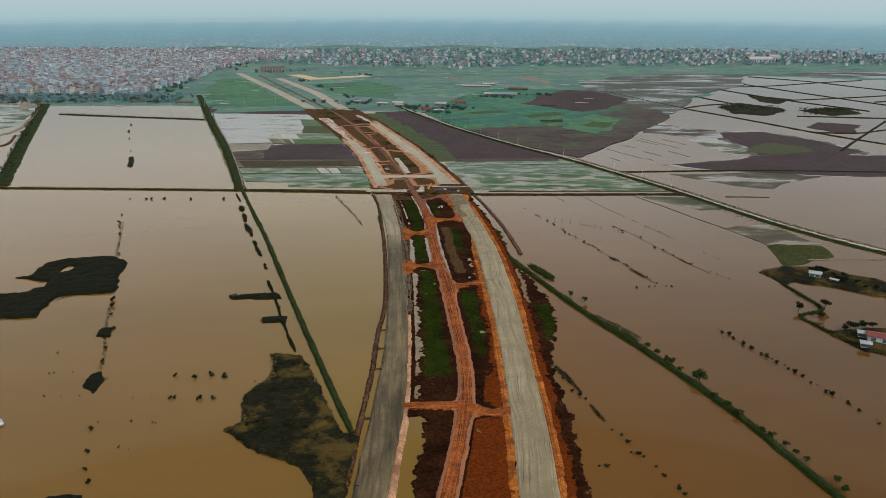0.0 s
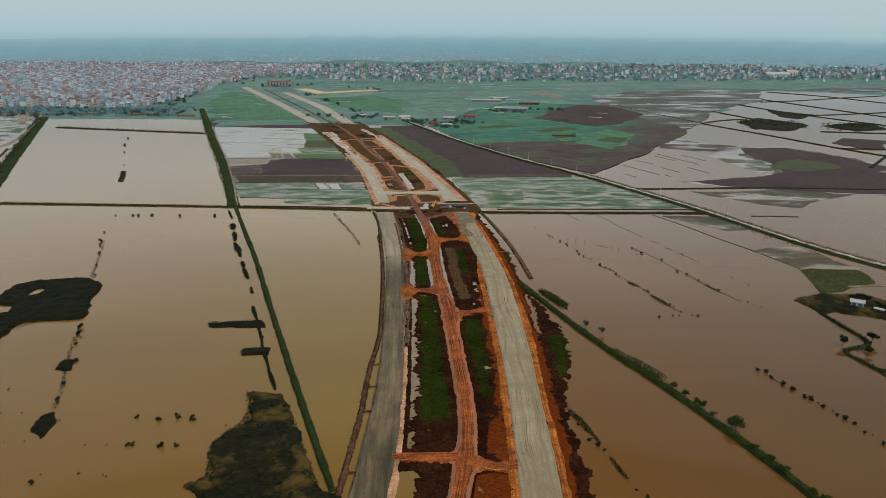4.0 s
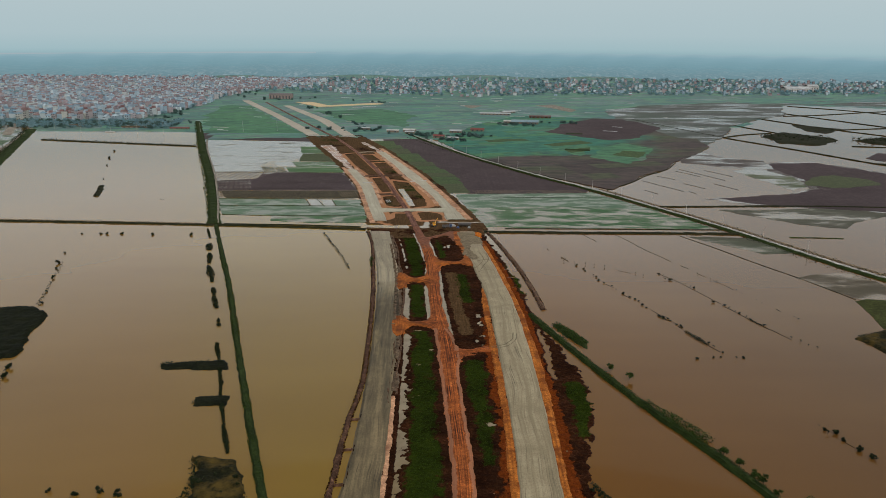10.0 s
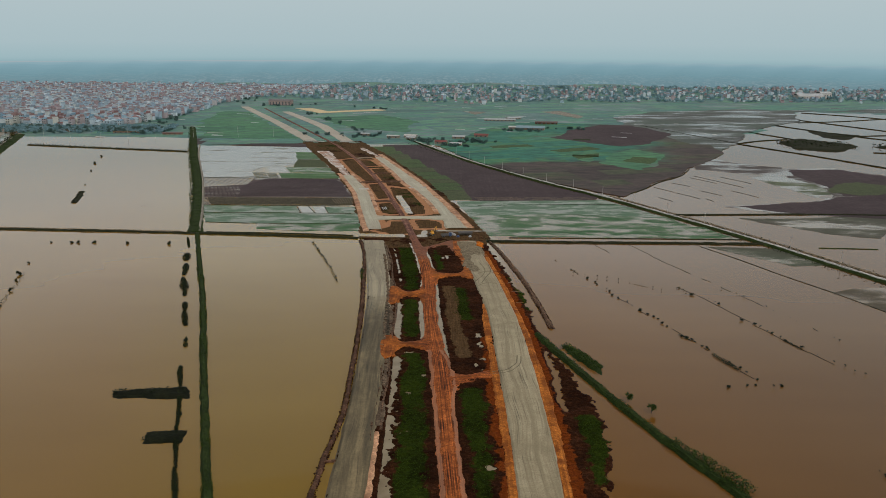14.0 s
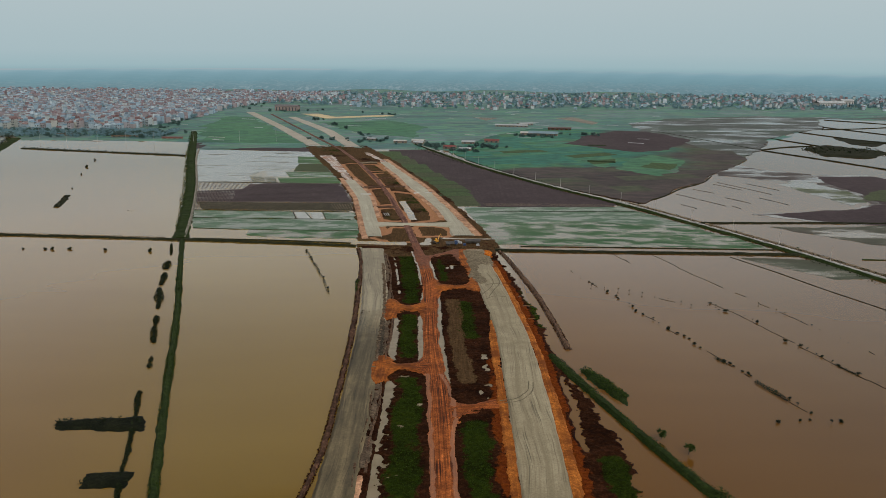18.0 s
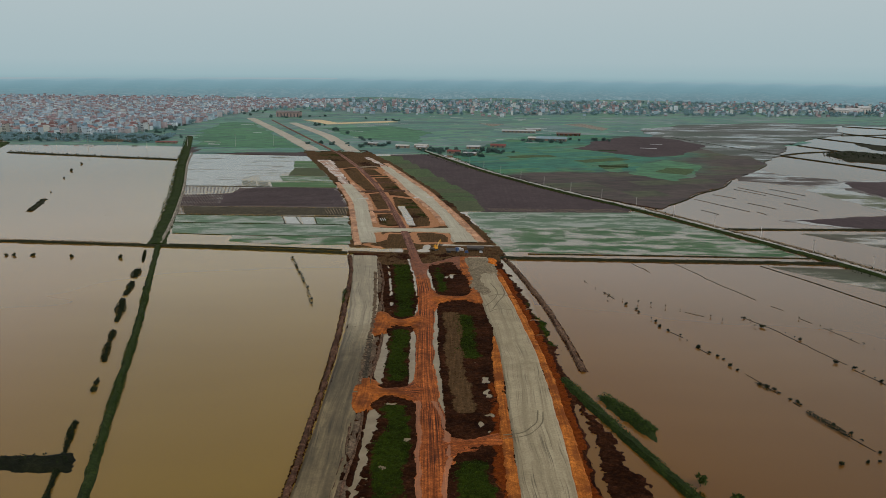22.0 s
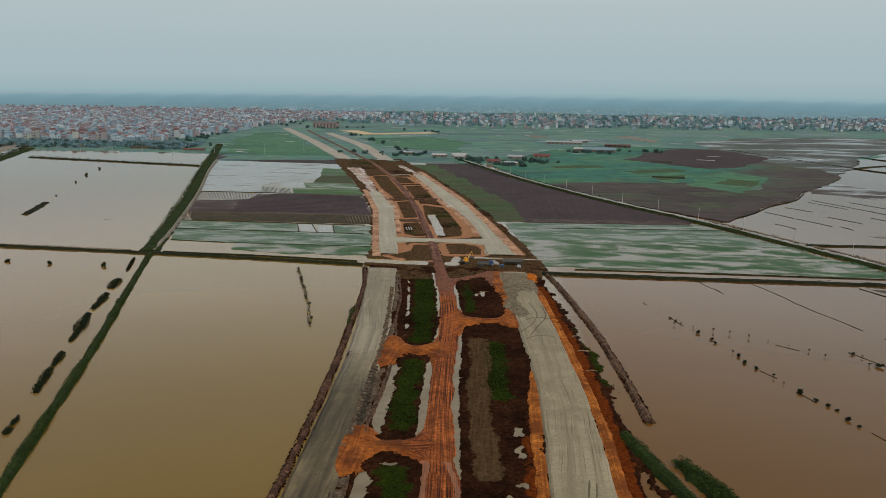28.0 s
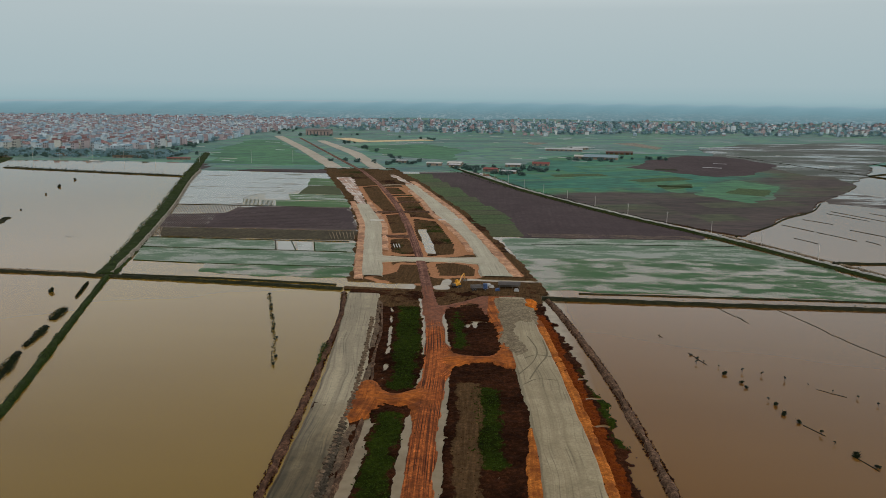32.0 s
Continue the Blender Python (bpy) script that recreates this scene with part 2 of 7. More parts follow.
PADDY_GREEN = wet("green_paddy", (0.024, 0.078, 0.028), (0.046, 0.104, 0.042), (0.145, 0.13, 0.092), 0.486, 0.095, (0.45, 1.0), calm=0.1)
PADDY_TEAL = wet("thin_rice_paddy", (0.055, 0.112, 0.062), (0.09, 0.145, 0.092), (0.15, 0.165, 0.13), 0.485, 0.1, (0.4, 1.0), calm=0.3)
RICE = wet("young_rice", (0.03, 0.085, 0.022), (0.045, 0.11, 0.03), (0.16, 0.16, 0.12), 0.45, 0.04, (0.2, 1.0))
BROWN_WET = wet("wet_ploughed_soil", (0.035, 0.022, 0.019), (0.078, 0.05, 0.042), (0.17, 0.15, 0.125), 0.44, 0.045, (0.14, 1.0), 0.0, 0.12)
SEEDBED = wet("seedbed", (0.06, 0.09, 0.05), (0.08, 0.11, 0.07), (0.2, 0.2, 0.175), 0.54, 0.2, (0.5, 1.0))
for m, gloss in ((PADDY_GREEN, 0.28), (PADDY_TEAL, 0.4)):
    m.node_tree.nodes["Principled BSDF"].inputs["Specular IOR Level"].default_value = gloss
LEAF = foliage("leaf", (0.012, 0.024, 0.004), (0.036, 0.058, 0.009))
# far and town leaves paled to blue-green, haze put into the leaf colour
LEAF_FAR = foliage("hazed_far_leaf", (0.08, 0.14, 0.13), (0.135, 0.215, 0.195), 0.4)
LEAF_TOWN = foliage("hazed_town_leaf", (0.2, 0.33, 0.37), (0.26, 0.41, 0.45), 0.5)
TUFT = foliage("weed", (0.01, 0.018, 0.0015), (0.037, 0.06, 0.005))
LEAF_DARK = foliage("dark_leaf", (0.008, 0.012, 0.005), (0.02, 0.028, 0.009))
BARK = plain("bark", (0.06, 0.045, 0.03), 0.9)
# walls and roofs tinted blue and low in contrast, haze put into the paint
WALLS = by_object("hazed_render_wall", [(0.405, 0.45, 0.46), (0.457, 0.528, 0.554), (0.352, 0.313, 0.314), (0.37, 0.45, 0.491), (0.422, 0.43, 0.386), (0.291, 0.381, 0.428), (0.405, 0.371, 0.386)])
ROOFS = by_object("hazed_roof_sheet", [(0.194, 0.0979, 0.0935), (0.238, 0.154, 0.149), (0.202, 0.288, 0.341), (0.22, 0.124, 0.121), (0.158, 0.268, 0.341), (0.334, 0.422, 0.462)])
WALLS_I = by_island("hazed_wall_mixed", [(0.404, 0.469, 0.502), (0.496, 0.571, 0.611), (0.284, 0.214, 0.218), (0.376, 0.367, 0.371), (0.349, 0.449, 0.513), (0.257, 0.347, 0.415), (0.45, 0.49, 0.48), (0.293, 0.408, 0.48), (0.33, 0.275, 0.284)])
GLASS = plain("window_dark", (0.08, 0.088, 0.096), 0.15)
YELLOW = plain("yellow_paint", (0.52, 0.25, 0.02), 0.5, 0.0, 0.3, 1.5)
STEEL = plain("worn_steel", (0.18, 0.17, 0.16), 0.5, 0.8)
RUBBER = plain("rubber", (0.02, 0.02, 0.02), 0.9)
BLUE = plain("blue_paint", (0.03, 0.06, 0.14), 0.5)
SHEET = plain("pale_metal_sheet", (0.36, 0.37, 0.37), 0.5, 0.1)
CONCRETE = plain("concrete", (0.42, 0.4, 0.37), 0.85)
# roof tones pulled to blue-grey, the same haze put into the colour
ROOFS_I = by_island("hazed_roof_mixed", [(0.194, 0.124, 0.132), (0.238, 0.175, 0.182), (0.22, 0.299, 0.352), (0.352, 0.443, 0.495), (0.202, 0.134, 0.143), (0.194, 0.278, 0.352), (0.264, 0.247, 0.259), (0.158, 0.206, 0.253), (0.238, 0.185, 0.193)])
LIME = earthy("lime_cover", (0.42, 0.37, 0.33), (0.62, 0.57, 0.52), 0.05, 0.5, streak=((0.2, 0.12, 0.09), None, 0.75, 0.6), stain=((0.3, 0.16, 0.1), 0.07), gritty=0.4)
TAN = roadbed("tan_subgrade", (0.36, 0.31, 0.245), (0.27, 0.225, 0.17), (0.19, 0.15, 0.11), 0.5, 0.4)
SAND_PALE = roadbed("damp_sand", (0.38, 0.35, 0.26), (0.27, 0.24, 0.172), (0.15, 0.12, 0.08), 0.7, 0.8)
GREY_PILE = earthy("grey_spoil", (0.065, 0.044, 0.028), (0.15, 0.108, 0.072), 0.1, 0.9, clods=0.6)
RED_SHEET = plain("red_metal_sheet", (0.17, 0.04, 0.032), 0.6)
TRACK = plain("tyre_marked_gravel", (0.13, 0.105, 0.062), 0.9)
OLIVE = earthy("olive_grass", (0.03, 0.035, 0.01), (0.055, 0.06, 0.018), 0.05, 0.5)
WOOD = plain("grey_wood", (0.2, 0.16, 0.12), 0.85)

m, n, l, b = material("flood_water", 0.045, 0.5)
b.inputs["IOR"].default_value = 1.33
WATER = m
big = noise_at(n, l, place(n, l, (0.4, 1, 1)), 0.006, 4)
west_basin = ramp(n, l, big, [(0.3, (0.147, 0.085, 0.009)), (0.7, (0.192, 0.118, 0.017))])
far_basin = ramp(n, l, big, [(0.3, (0.144, 0.0755, 0.0115)), (0.7, (0.19, 0.105, 0.023))])
near_east = ramp(n, l, big, [(0.3, (0.108, 0.044, 0.0055)), (0.7, (0.144, 0.066, 0.011))])
# far_east is darker in place of shade at the view's right edge
far_east = ramp(n, l, big, [(0.3, (0.086, 0.0395, 0.0095)), (0.7, (0.12, 0.0625, 0.018))])
sep = n.new("ShaderNodeSeparateXYZ")
l.new(place(n, l), sep.inputs[0])


def span(value, a, c):
    r = n.new("ShaderNodeMapRange")
    l.new(value, r.inputs["Value"])
    r.inputs["From Min"].default_value, r.inputs["From Max"].default_value = a, c
    return r.outputs[0]


# the strip between canal and road is the olive one
between = maths(n, l, "MULTIPLY", span(maths(n, l, "ADD", sep.outputs["X"], maths(n, l, "MULTIPLY", sep.outputs["Y"], 0.314)), 20, 75), span(sep.outputs["X"], 60, -20))
east_basin = mix(n, l, span(sep.outputs["X"], 75, 200), near_east, far_east)
outer = mix(n, l, span(sep.outputs["X"], 60, -40), east_basin, far_basin)
silt = ramp(n, l, noise_at(n, l, place(n, l), 0.12, 5), [(0.35, (0.16, 0.12, 0.068)), (0.65, (0.225, 0.175, 0.108))])
shallow = maths(n, l, "MULTIPLY", maths(n, l, "MULTIPLY", span(sep.outputs["X"], -6, 0), span(sep.outputs["X"], 66, 60)), span(sep.outputs["Y"], 250, 330))
l.new(mix(n, l, shallow, mix(n, l, between, outer, west_basin), silt), b.inputs["Base Color"])
# reflection weakened eastward, standing in for the darker light on that side
l.new(maths(n, l, "SUBTRACT", maths(n, l, "SUBTRACT", 0.6, maths(n, l, "MULTIPLY", span(sep.outputs["X"], -20, 40), 0.14)), maths(n, l, "MULTIPLY", span(sep.outputs["X"], 110, 260), 0.26)), b.inputs["Specular IOR Level"])

# farmland: a patchwork of narrow plots inside larger blocks, broken up by growth
def bricks(n, l, vec, width, depth):
    brick = n.new("ShaderNodeTexBrick")
    brick.offset, brick.squash = 0.37, 1.0
    brick.inputs["Scale"].default_value = 1.0
    brick.inputs["Brick Width"].default_value, brick.inputs["Row Height"].default_value = width, depth
    brick.inputs["Mortar Size"].default_value, brick.inputs["Bias"].default_value = 0.0, 0.0
    brick.inputs["Color1"].default_value, brick.inputs["Color2"].default_value = (0, 0, 0, 1), (1, 1, 1, 1)
    l.new(vec, brick.inputs["Vector"])
    return brick.outputs["Color"]


def patchwork(n, l, turn, width, depth, stops):
    v = place(n, l, (1, 1, 1), turn)
    fine, block = bricks(n, l, v, width, depth), bricks(n, l, v, width * 2.3, depth * 4.1)
    loose = noise_at(n, l, place(n, l, (0.6, 1, 1), turn), 0.022, 8, 0.7)
    pick = maths(n, l, "ADD", maths(n, l, "MULTIPLY", fine, 0.34), maths(n, l, "ADD", maths(n, l, "MULTIPLY", block, 0.3), maths(n, l, "MULTIPLY", loose, 0.36)))
    col = ramp(n, l, pick, stops)
    grain = ramp(n, l, noise_at(n, l, place(n, l, (0.4, 1, 1), turn), 0.12, 8, 0.75), [(0.32, (0.4, 0.42, 0.45)), (0.5, (1, 1, 1)), (0.68, (1.6, 1.55, 1.4))])
    return mix(n, l, 1.0, col, grain, "MULTIPLY")


def plots(name, turn, width, depth, stops, rough=0.85, spec=0.15):
    m, n, l, b = material(name, rough, spec)
    l.new(patchwork(n, l, turn, width, depth, stops), b.inputs["Base Color"])
    return m


# greens of beds, land and plots shifted bluer, haze put into the base colour
GREENS = [(0.22, (0.0187, 0.075, 0.065)), (0.36, (0.0306, 0.115, 0.084)), (0.48, (0.0255, 0.125, 0.0952)), (0.58, (0.0527, 0.14, 0.0616)), (0.68, (0.0425, 0.15, 0.106)), (0.82, (0.085, 0.105, 0.0784))]
STRAWS = [(0.22, (0.04, 0.03, 0.029)), (0.4, (0.06, 0.046, 0.042)), (0.5, (0.052, 0.062, 0.034)), (0.58, (0.06, 0.044, 0.04)), (0.66, (0.05, 0.037, 0.037)), (0.8, (0.066, 0.062, 0.045))]
# raised sheen and blue-teal tint here stand in for distance haze
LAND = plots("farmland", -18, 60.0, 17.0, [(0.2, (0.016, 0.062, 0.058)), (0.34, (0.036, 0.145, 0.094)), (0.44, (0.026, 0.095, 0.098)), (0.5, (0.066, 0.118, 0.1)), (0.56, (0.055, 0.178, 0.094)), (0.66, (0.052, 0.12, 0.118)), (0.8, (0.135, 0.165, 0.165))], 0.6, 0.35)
FRESH = plots("green_plots", -14, 44.0, 14.0, [(0.2, (0.027, 0.085, 0.055)), (0.4, (0.0405, 0.13, 0.066)), (0.55, (0.054, 0.15, 0.0715)), (0.7, (0.045, 0.12, 0.077)), (0.82, (0.108, 0.135, 0.11))], 0.75, 0.25)
# green beds by the lane run out into brown stubble
m, n, l, b = material("stubble_and_beds", 0.8, 0.2)
STUBBLE = m
sep = n.new("ShaderNodeSeparateXYZ")
l.new(place(n, l), sep.inputs[0])
drift = maths(n, l, "SUBTRACT", noise_at(n, l, place(n, l, (0.5, 1, 1), -14), 0.011, 6, 0.6), 0.5)
deep = span(maths(n, l, "ADD", sep.outputs["Y"], maths(n, l, "ADD", maths(n, l, "MULTIPLY", drift, 420.0), maths(n, l, "MULTIPLY", sep.outputs["X"], -0.18))), 900, 950)
side = span(maths(n, l, "ADD", sep.outputs["X"], maths(n, l, "MULTIPLY", drift, 300.0)), 310, 250)
l.new(mix(n, l, maths(n, l, "MULTIPLY", deep, side), patchwork(n, l, -14, 80.0, 26.0, STRAWS), patchwork(n, l, -15, 46.0, 15.0, GREENS)), b.inputs["Base Color"])
# blue raised in the soil tones, standing in for haze on the plain
PLAIN = wet("low_plain", (0.045, 0.042, 0.0396), (0.045, 0.062, 0.0462), (0.125, 0.125, 0.118), 0.455, 0.03, (0.35, 1.0), 12, 0.01)


# ---- geometry helpers ----
def link(name, verts, faces, mat, parent=None, label="", smooth=False, uv=None):
    me = bpy.data.meshes.new(name)
    me.from_pydata(verts, [], faces)
    if uv is not None:
        at = np.empty(len(me.loops), int)
        me.loops.foreach_get("vertex_index", at)
        me.uv_layers.new(name="UVMap").data.foreach_set("uv", np.asarray(uv, np.float32)[at].ravel())
    me.materials.append(mat)
    if smooth:
        me.polygons.foreach_set("use_smooth", [True] * len(me.polygons))
    ob = new(name, me)
    if parent:
        ob.parent = parent
    if label:
        ob["label"] = label
    return ob


def part(name, bm, mat, parent=None, label=""):
    me = bpy.data.meshes.new(name)
    bm.to_mesh(me)
    bm.free()
    me.materials.append(mat)
    ob = new(name, me)
    if parent:
        ob.parent = parent
    if label:
        ob["label"] = label
    return ob


def box(bm, x0, y0, z0, x1, y1, z1, m=None, taper=0.0):
    c = [((x0 + x1) / 2, (y0 + y1) / 2)]
    vs = []
    for z, s in ((z0, 1.0), (z1, 1.0 - taper)):
        for x, y in ((x0, y0), (x1, y0), (x1, y1), (x0, y1)):
            p = Vector((c[0][0] + (x - c[0][0]) * s, c[0][1] + (y - c[0][1]) * s, z))
            vs.append(bm.verts.new(m @ p if m else p))
    for f in ((3, 2, 1, 0), (4, 5, 6, 7), (0, 1, 5, 4), (1, 2, 6, 5), (2, 3, 7, 6), (3, 0, 4, 7)):
        bm.faces.new([vs[i] for i in f])


def tube(bm, a, b, ra, rb, seg=6):
    a, b = Vector(a), Vector(b)
    q = (b - a).to_track_quat("Z", "Y")
    rings = []
    for p, r in ((a, ra), (b, rb)):
        rings.append([bm.verts.new(p + q @ Vector((r * math.cos(k * math.tau / seg), r * math.sin(k * math.tau / seg), 0))) for k in range(seg)])
    for k in range(seg):
        bm.faces.new((rings[0][k], rings[0][(k + 1) % seg], rings[1][(k + 1) % seg], rings[1][k]))
    bm.faces.new(rings[1])
    bm.faces.new(rings[0][::-1])


LAT = np.random.RandomState(7).rand(256, 256)


def fuzz(x, y, size, seed=0):
    """Smooth value noise, 0 to 1, with cells of the given size."""
    x, y = np.asarray(x, float) / size + 17.3 * seed, np.asarray(y, float) / size + 41.7 * seed
    i, j = np.floor(x).astype(int), np.floor(y).astype(int)
    u, v = x - i, y - j
    u, v = u * u * (3 - 2 * u), v * v * (3 - 2 * v)
    g = lambda a, c: LAT[a % 256, c % 256]
    return (g(i, j) * (1 - u) + g(i + 1, j) * u) * (1 - v) + (g(i, j + 1) * (1 - u) + g(i + 1, j + 1) * u) * v


def fuzz2(x, y, size, seed=0):
    return 0.55 * fuzz(x, y, size, seed) + 0.3 * fuzz(x, y, size / 2.3, seed + 1) + 0.15 * fuzz(x, y, size / 5.1, seed + 2)


def along(pts, step):
    """Points at even steps along a smoothed line through pts, with the left-hand normals."""
    p = np.array(pts, float)
    d = np.r_[0, np.cumsum(np.hypot(*np.diff(p, axis=0).T))]
    s = np.linspace(0, d[-1], max(2, int(d[-1] / step) + 1))
    q = np.c_[np.interp(s, d, p[:, 0]), np.interp(s, d, p[:, 1])]
    if len(pts) > 2:
        k = max(1, int(len(s) / len(pts) / 2))
        w = np.ones(2 * k + 1) / (2 * k + 1)
        for c in (0, 1):
            e = np.r_[2 * q[0, c] - q[k:0:-1, c], q[:, c], 2 * q[-1, c] - q[-2:-k - 2:-1, c]]
            q[:, c] = np.convolve(e, w, "valid")
    t = np.gradient(q, axis=0)
    t /= np.maximum(np.hypot(*t.T), 1e-9)[:, None]
    return q, np.c_[-t[:, 1], t[:, 0]]


def ridge(name, pts, width, height, mat, label, category="dyke", step=2.0, rough=0.3, seed=1, base=-0.8, kind="structure", crown=0.45):
    """A bank along a line: sloped sides, uneven top and edges."""
    q, nrm = along(pts, step)
    prof = [(-0.5, base), (-0.42, 0.1), (-crown / 2, height), (0, height * 1.12), (crown / 2, height), (0.42, 0.1), (0.5, base)]
    verts, faces = [], []
    for i, (p, a) in enumerate(zip(q, nrm)):
        w = width(p[1]) if callable(width) else width
        for j, (u, h) in enumerate(prof):
            k = 1 + rough * (2 * float(fuzz2(p[0] + 31 * (j > 3), p[1] + 57 * (j > 3), 5.0, seed)) - 1)
            e = a * u * w * k
            verts.append((p[0] + e[0], p[1] + e[1], h if h < 0 else h * (0.7 + 0.6 * float(fuzz(p[0] + j * 3, p[1], 3.0, seed + 3)))))
    c = len(prof)
    for i in range(len(q) - 1):
        for j in range(c - 1):
            a = i * c + j
            faces.append((a, a + 1, a + c + 1, a + c))
    faces += [tuple(range(c - 1, -1, -1)), tuple(range((len(q) - 1) * c, len(q) * c))]
    return tagged(link(name, verts, faces, mat), label, category, kind=kind)


def outline(pts, step, wobble, seed):
    """A closed outline with an uneven edge."""
    p = np.array(list(pts) + [pts[0]], float)
    d = np.r_[0, np.cumsum(np.hypot(*np.diff(p, axis=0).T))]
    s = np.arange(0, d[-1], step)
    x, y = np.interp(s, d, p[:, 0]), np.interp(s, d, p[:, 1])
    w = 12 * max(1, wobble / 3)
    x2 = x + wobble * (1.7 * fuzz2(x, y, w, seed) + 0.9 * fuzz2(x, y, w / 3.5, seed + 5) - 1.3)
    y2 = y + wobble * (1.5 * fuzz2(x, y, w, seed + 9) + 0.5 * fuzz2(x, y, w / 3.5, seed + 6) - 1)
    return np.c_[x2, y2]


def slab(name, pts, z, mat, label, category="field", wobble=1.0, step=3.0, seed=3, kind="structure", depth=1.2):
    """A plot of land with an uneven edge and its side down below the water."""
    q = outline(pts, step, wobble, seed)
    bm = bmesh.new()
    top = [bm.verts.new((x, y, z)) for x, y in q]
    low = [bm.verts.new((x, y, z - depth)) for x, y in q]
    e = [bm.edges.new((top[i], top[(i + 1) % len(top)])) for i in range(len(top))]
    bmesh.ops.triangle_fill(bm, use_beauty=True, edges=e)
    for i in range(len(top)):
        j = (i + 1) % len(top)
        bm.faces.new((top[i], low[i], low[j], top[j]))
    bmesh.ops.recalc_face_normals(bm, faces=bm.faces)
    return tagged(part(name, bm, mat), label, category, kind=kind)


def inside(x, y, pts):
    """Whether each point lies in the outline."""
    r = np.zeros(np.shape(x), bool)
    for (ax, ay), (bx, by) in zip(pts, [*pts[1:], pts[0]]):
        if ay != by:
            r ^= ((ay > y) != (by > y)) & (x < (bx - ax) * (y - ay) / (by - ay) + ax)
    return r


def mound(name, pts, top, mat, label, cell=1.5, edge=3.0, wobble=3.0, seed=5, category="island", ponds=()):
    """A low island: rises from below the water to an uneven top."""
    p = np.array(pts, float)
    lo, hi = p.min(0) - 6, p.max(0) + 6
    xs, ys = np.arange(lo[0], hi[0], cell), np.arange(lo[1], hi[1], cell)
    X, Y = np.meshgrid(xs, ys)
    WX, WY = X + wobble * (2 * fuzz2(X, Y, 9, seed) - 1), Y + wobble * (2 * fuzz2(X, Y, 9, seed + 4) - 1)
    d = np.full(X.shape, 1e9)
    for (ax, ay), (bx, by) in zip(pts, [*pts[1:], pts[0]]):
        vx, vy = bx - ax, by - ay
        t = np.clip(((WX - ax) * vx + (WY - ay) * vy) / max(vx * vx + vy * vy, 1e-9), 0, 1)
        d = np.minimum(d, np.hypot(WX - ax - t * vx, WY - ay - t * vy))
    d = np.where(inside(WX, WY, pts), d, -d) + 0.55 * wobble * (fuzz2(X, Y, 3.2 * max(1, cell), seed + 11) - 0.5) * 2 + 1.5 * (fuzz2(X, Y, 1.4 * max(1, cell), seed + 12) - 0.5)
    for x0, y0, rx, ry in ponds:
        d = np.minimum(d, (np.hypot((X - x0) / rx, (Y - y0) / ry) - 1) * min(rx, ry) + 1.5 * (fuzz2(X, Y, 2.5, seed + 13) - 0.5))
    Z = np.clip(d / edge, -1, 1) * top + np.where(d > 0, (fuzz2(X, Y, 4, seed + 7) - 0.4) * top * 1.2 * np.clip(d / edge, 0, 1), 0)
    idx = np.arange(X.size).reshape(X.shape)
    keep = (d[:-1, :-1] > -2 * cell) | (d[1:, 1:] > -2 * cell)
    f = np.stack([idx[:-1, :-1], idx[:-1, 1:], idx[1:, 1:], idx[1:, :-1]], -1)[keep]
    used, inv = np.unique(f, return_inverse=True)
    v = np.c_[X.ravel(), Y.ravel(), Z.ravel()][used]
    return tagged(link(name, v.tolist(), inv.reshape(-1, 4).tolist(), mat, smooth=True), label, category, kind="structure")


# ---- road lines: x at a given y, along the corridor ----
def line(*pairs):
    ys, xs = [p[0] for p in pairs], [p[1] for p in pairs]
    fine = np.arange(ys[0], ys[-1] + 0.1, 2.0)
    v = np.interp(fine, ys, xs)
    k = 9
    e = np.r_[2 * v[0] - v[k:0:-1], v, 2 * v[-1] - v[-2:-k - 2:-1]]
    v = np.convolve(e, np.ones(2 * k + 1) / (2 * k + 1), "valid")
    return lambda y: np.interp(y, fine, v)


west_l = line((-250, -53), (150, -23), (217, -18), (245, -16), (287, -12), (342, -9), (419, -8.5), (470, -10), (494, -10.5), (534, -13), (565, -16.5), (625, -23.5))
west_r = line((-250, -42), (150, -12), (217, -7), (245, -4), (287, 0), (341, 1), (419, 1), (470, 0), (516, -1), (560, -4.5), (625, -11.5))
east_l = line((-250, -9), (150, 31), (215, 38), (242, 40), (284, 43), (314, 44.6), (362, 46.8), (417, 47.2), (470, 47.8), (500, 47.2), (520, 45.2), (565, 42), (625, 38.5))
east_r = line((-250, 3), (150, 43), (215, 50.5), (242, 53), (284, 55.6), (314, 56.6), (362, 59.2), (417, 60.4), (470, 60.4), (499, 58.6), (522, 57), (552, 54.6), (584, 51.3), (625, 48))
haul_c = line((-250, -30), (150, 2), (216, 13), (243, 18.8), (267, 22.7), (290, 26), (317, 27), (350, 25.7), (390, 24.6), (430, 23.3), (457, 20.8), (496, 19.2), (540, 18.6), (571, 16.6), (600, 13), (626, 9), (666, 3.5), (703, -2.5), (785, -17), (880, -37), (978, -62), (1089, -96), (1130, -112), (1600, -290))
north_wl = line((643, -21.5), (700, -30.5), (785, -43.5), (876, -66), (935, -83.5), (1028, -112), (1131, -143), (1356, -229), (1633, -343))
north_wr = line((643, -13), (720, -24), (794, -35), (877, -58), (1038, -98), (1143, -131), (1357, -215), (1648, -334))
north_el = line((655, 31), (704, 27.5), (755, 17.7), (793, 8.1), (831, -4), (890, -16), (942, -30), (1009, -47), (1062, -68), (1123, -94), (1303, -151), (1541, -248))
north_er = line((655, 45), (730, 31), (836, 8), (1010, -40), (1124, -79), (1305, -135), (1542, -236))
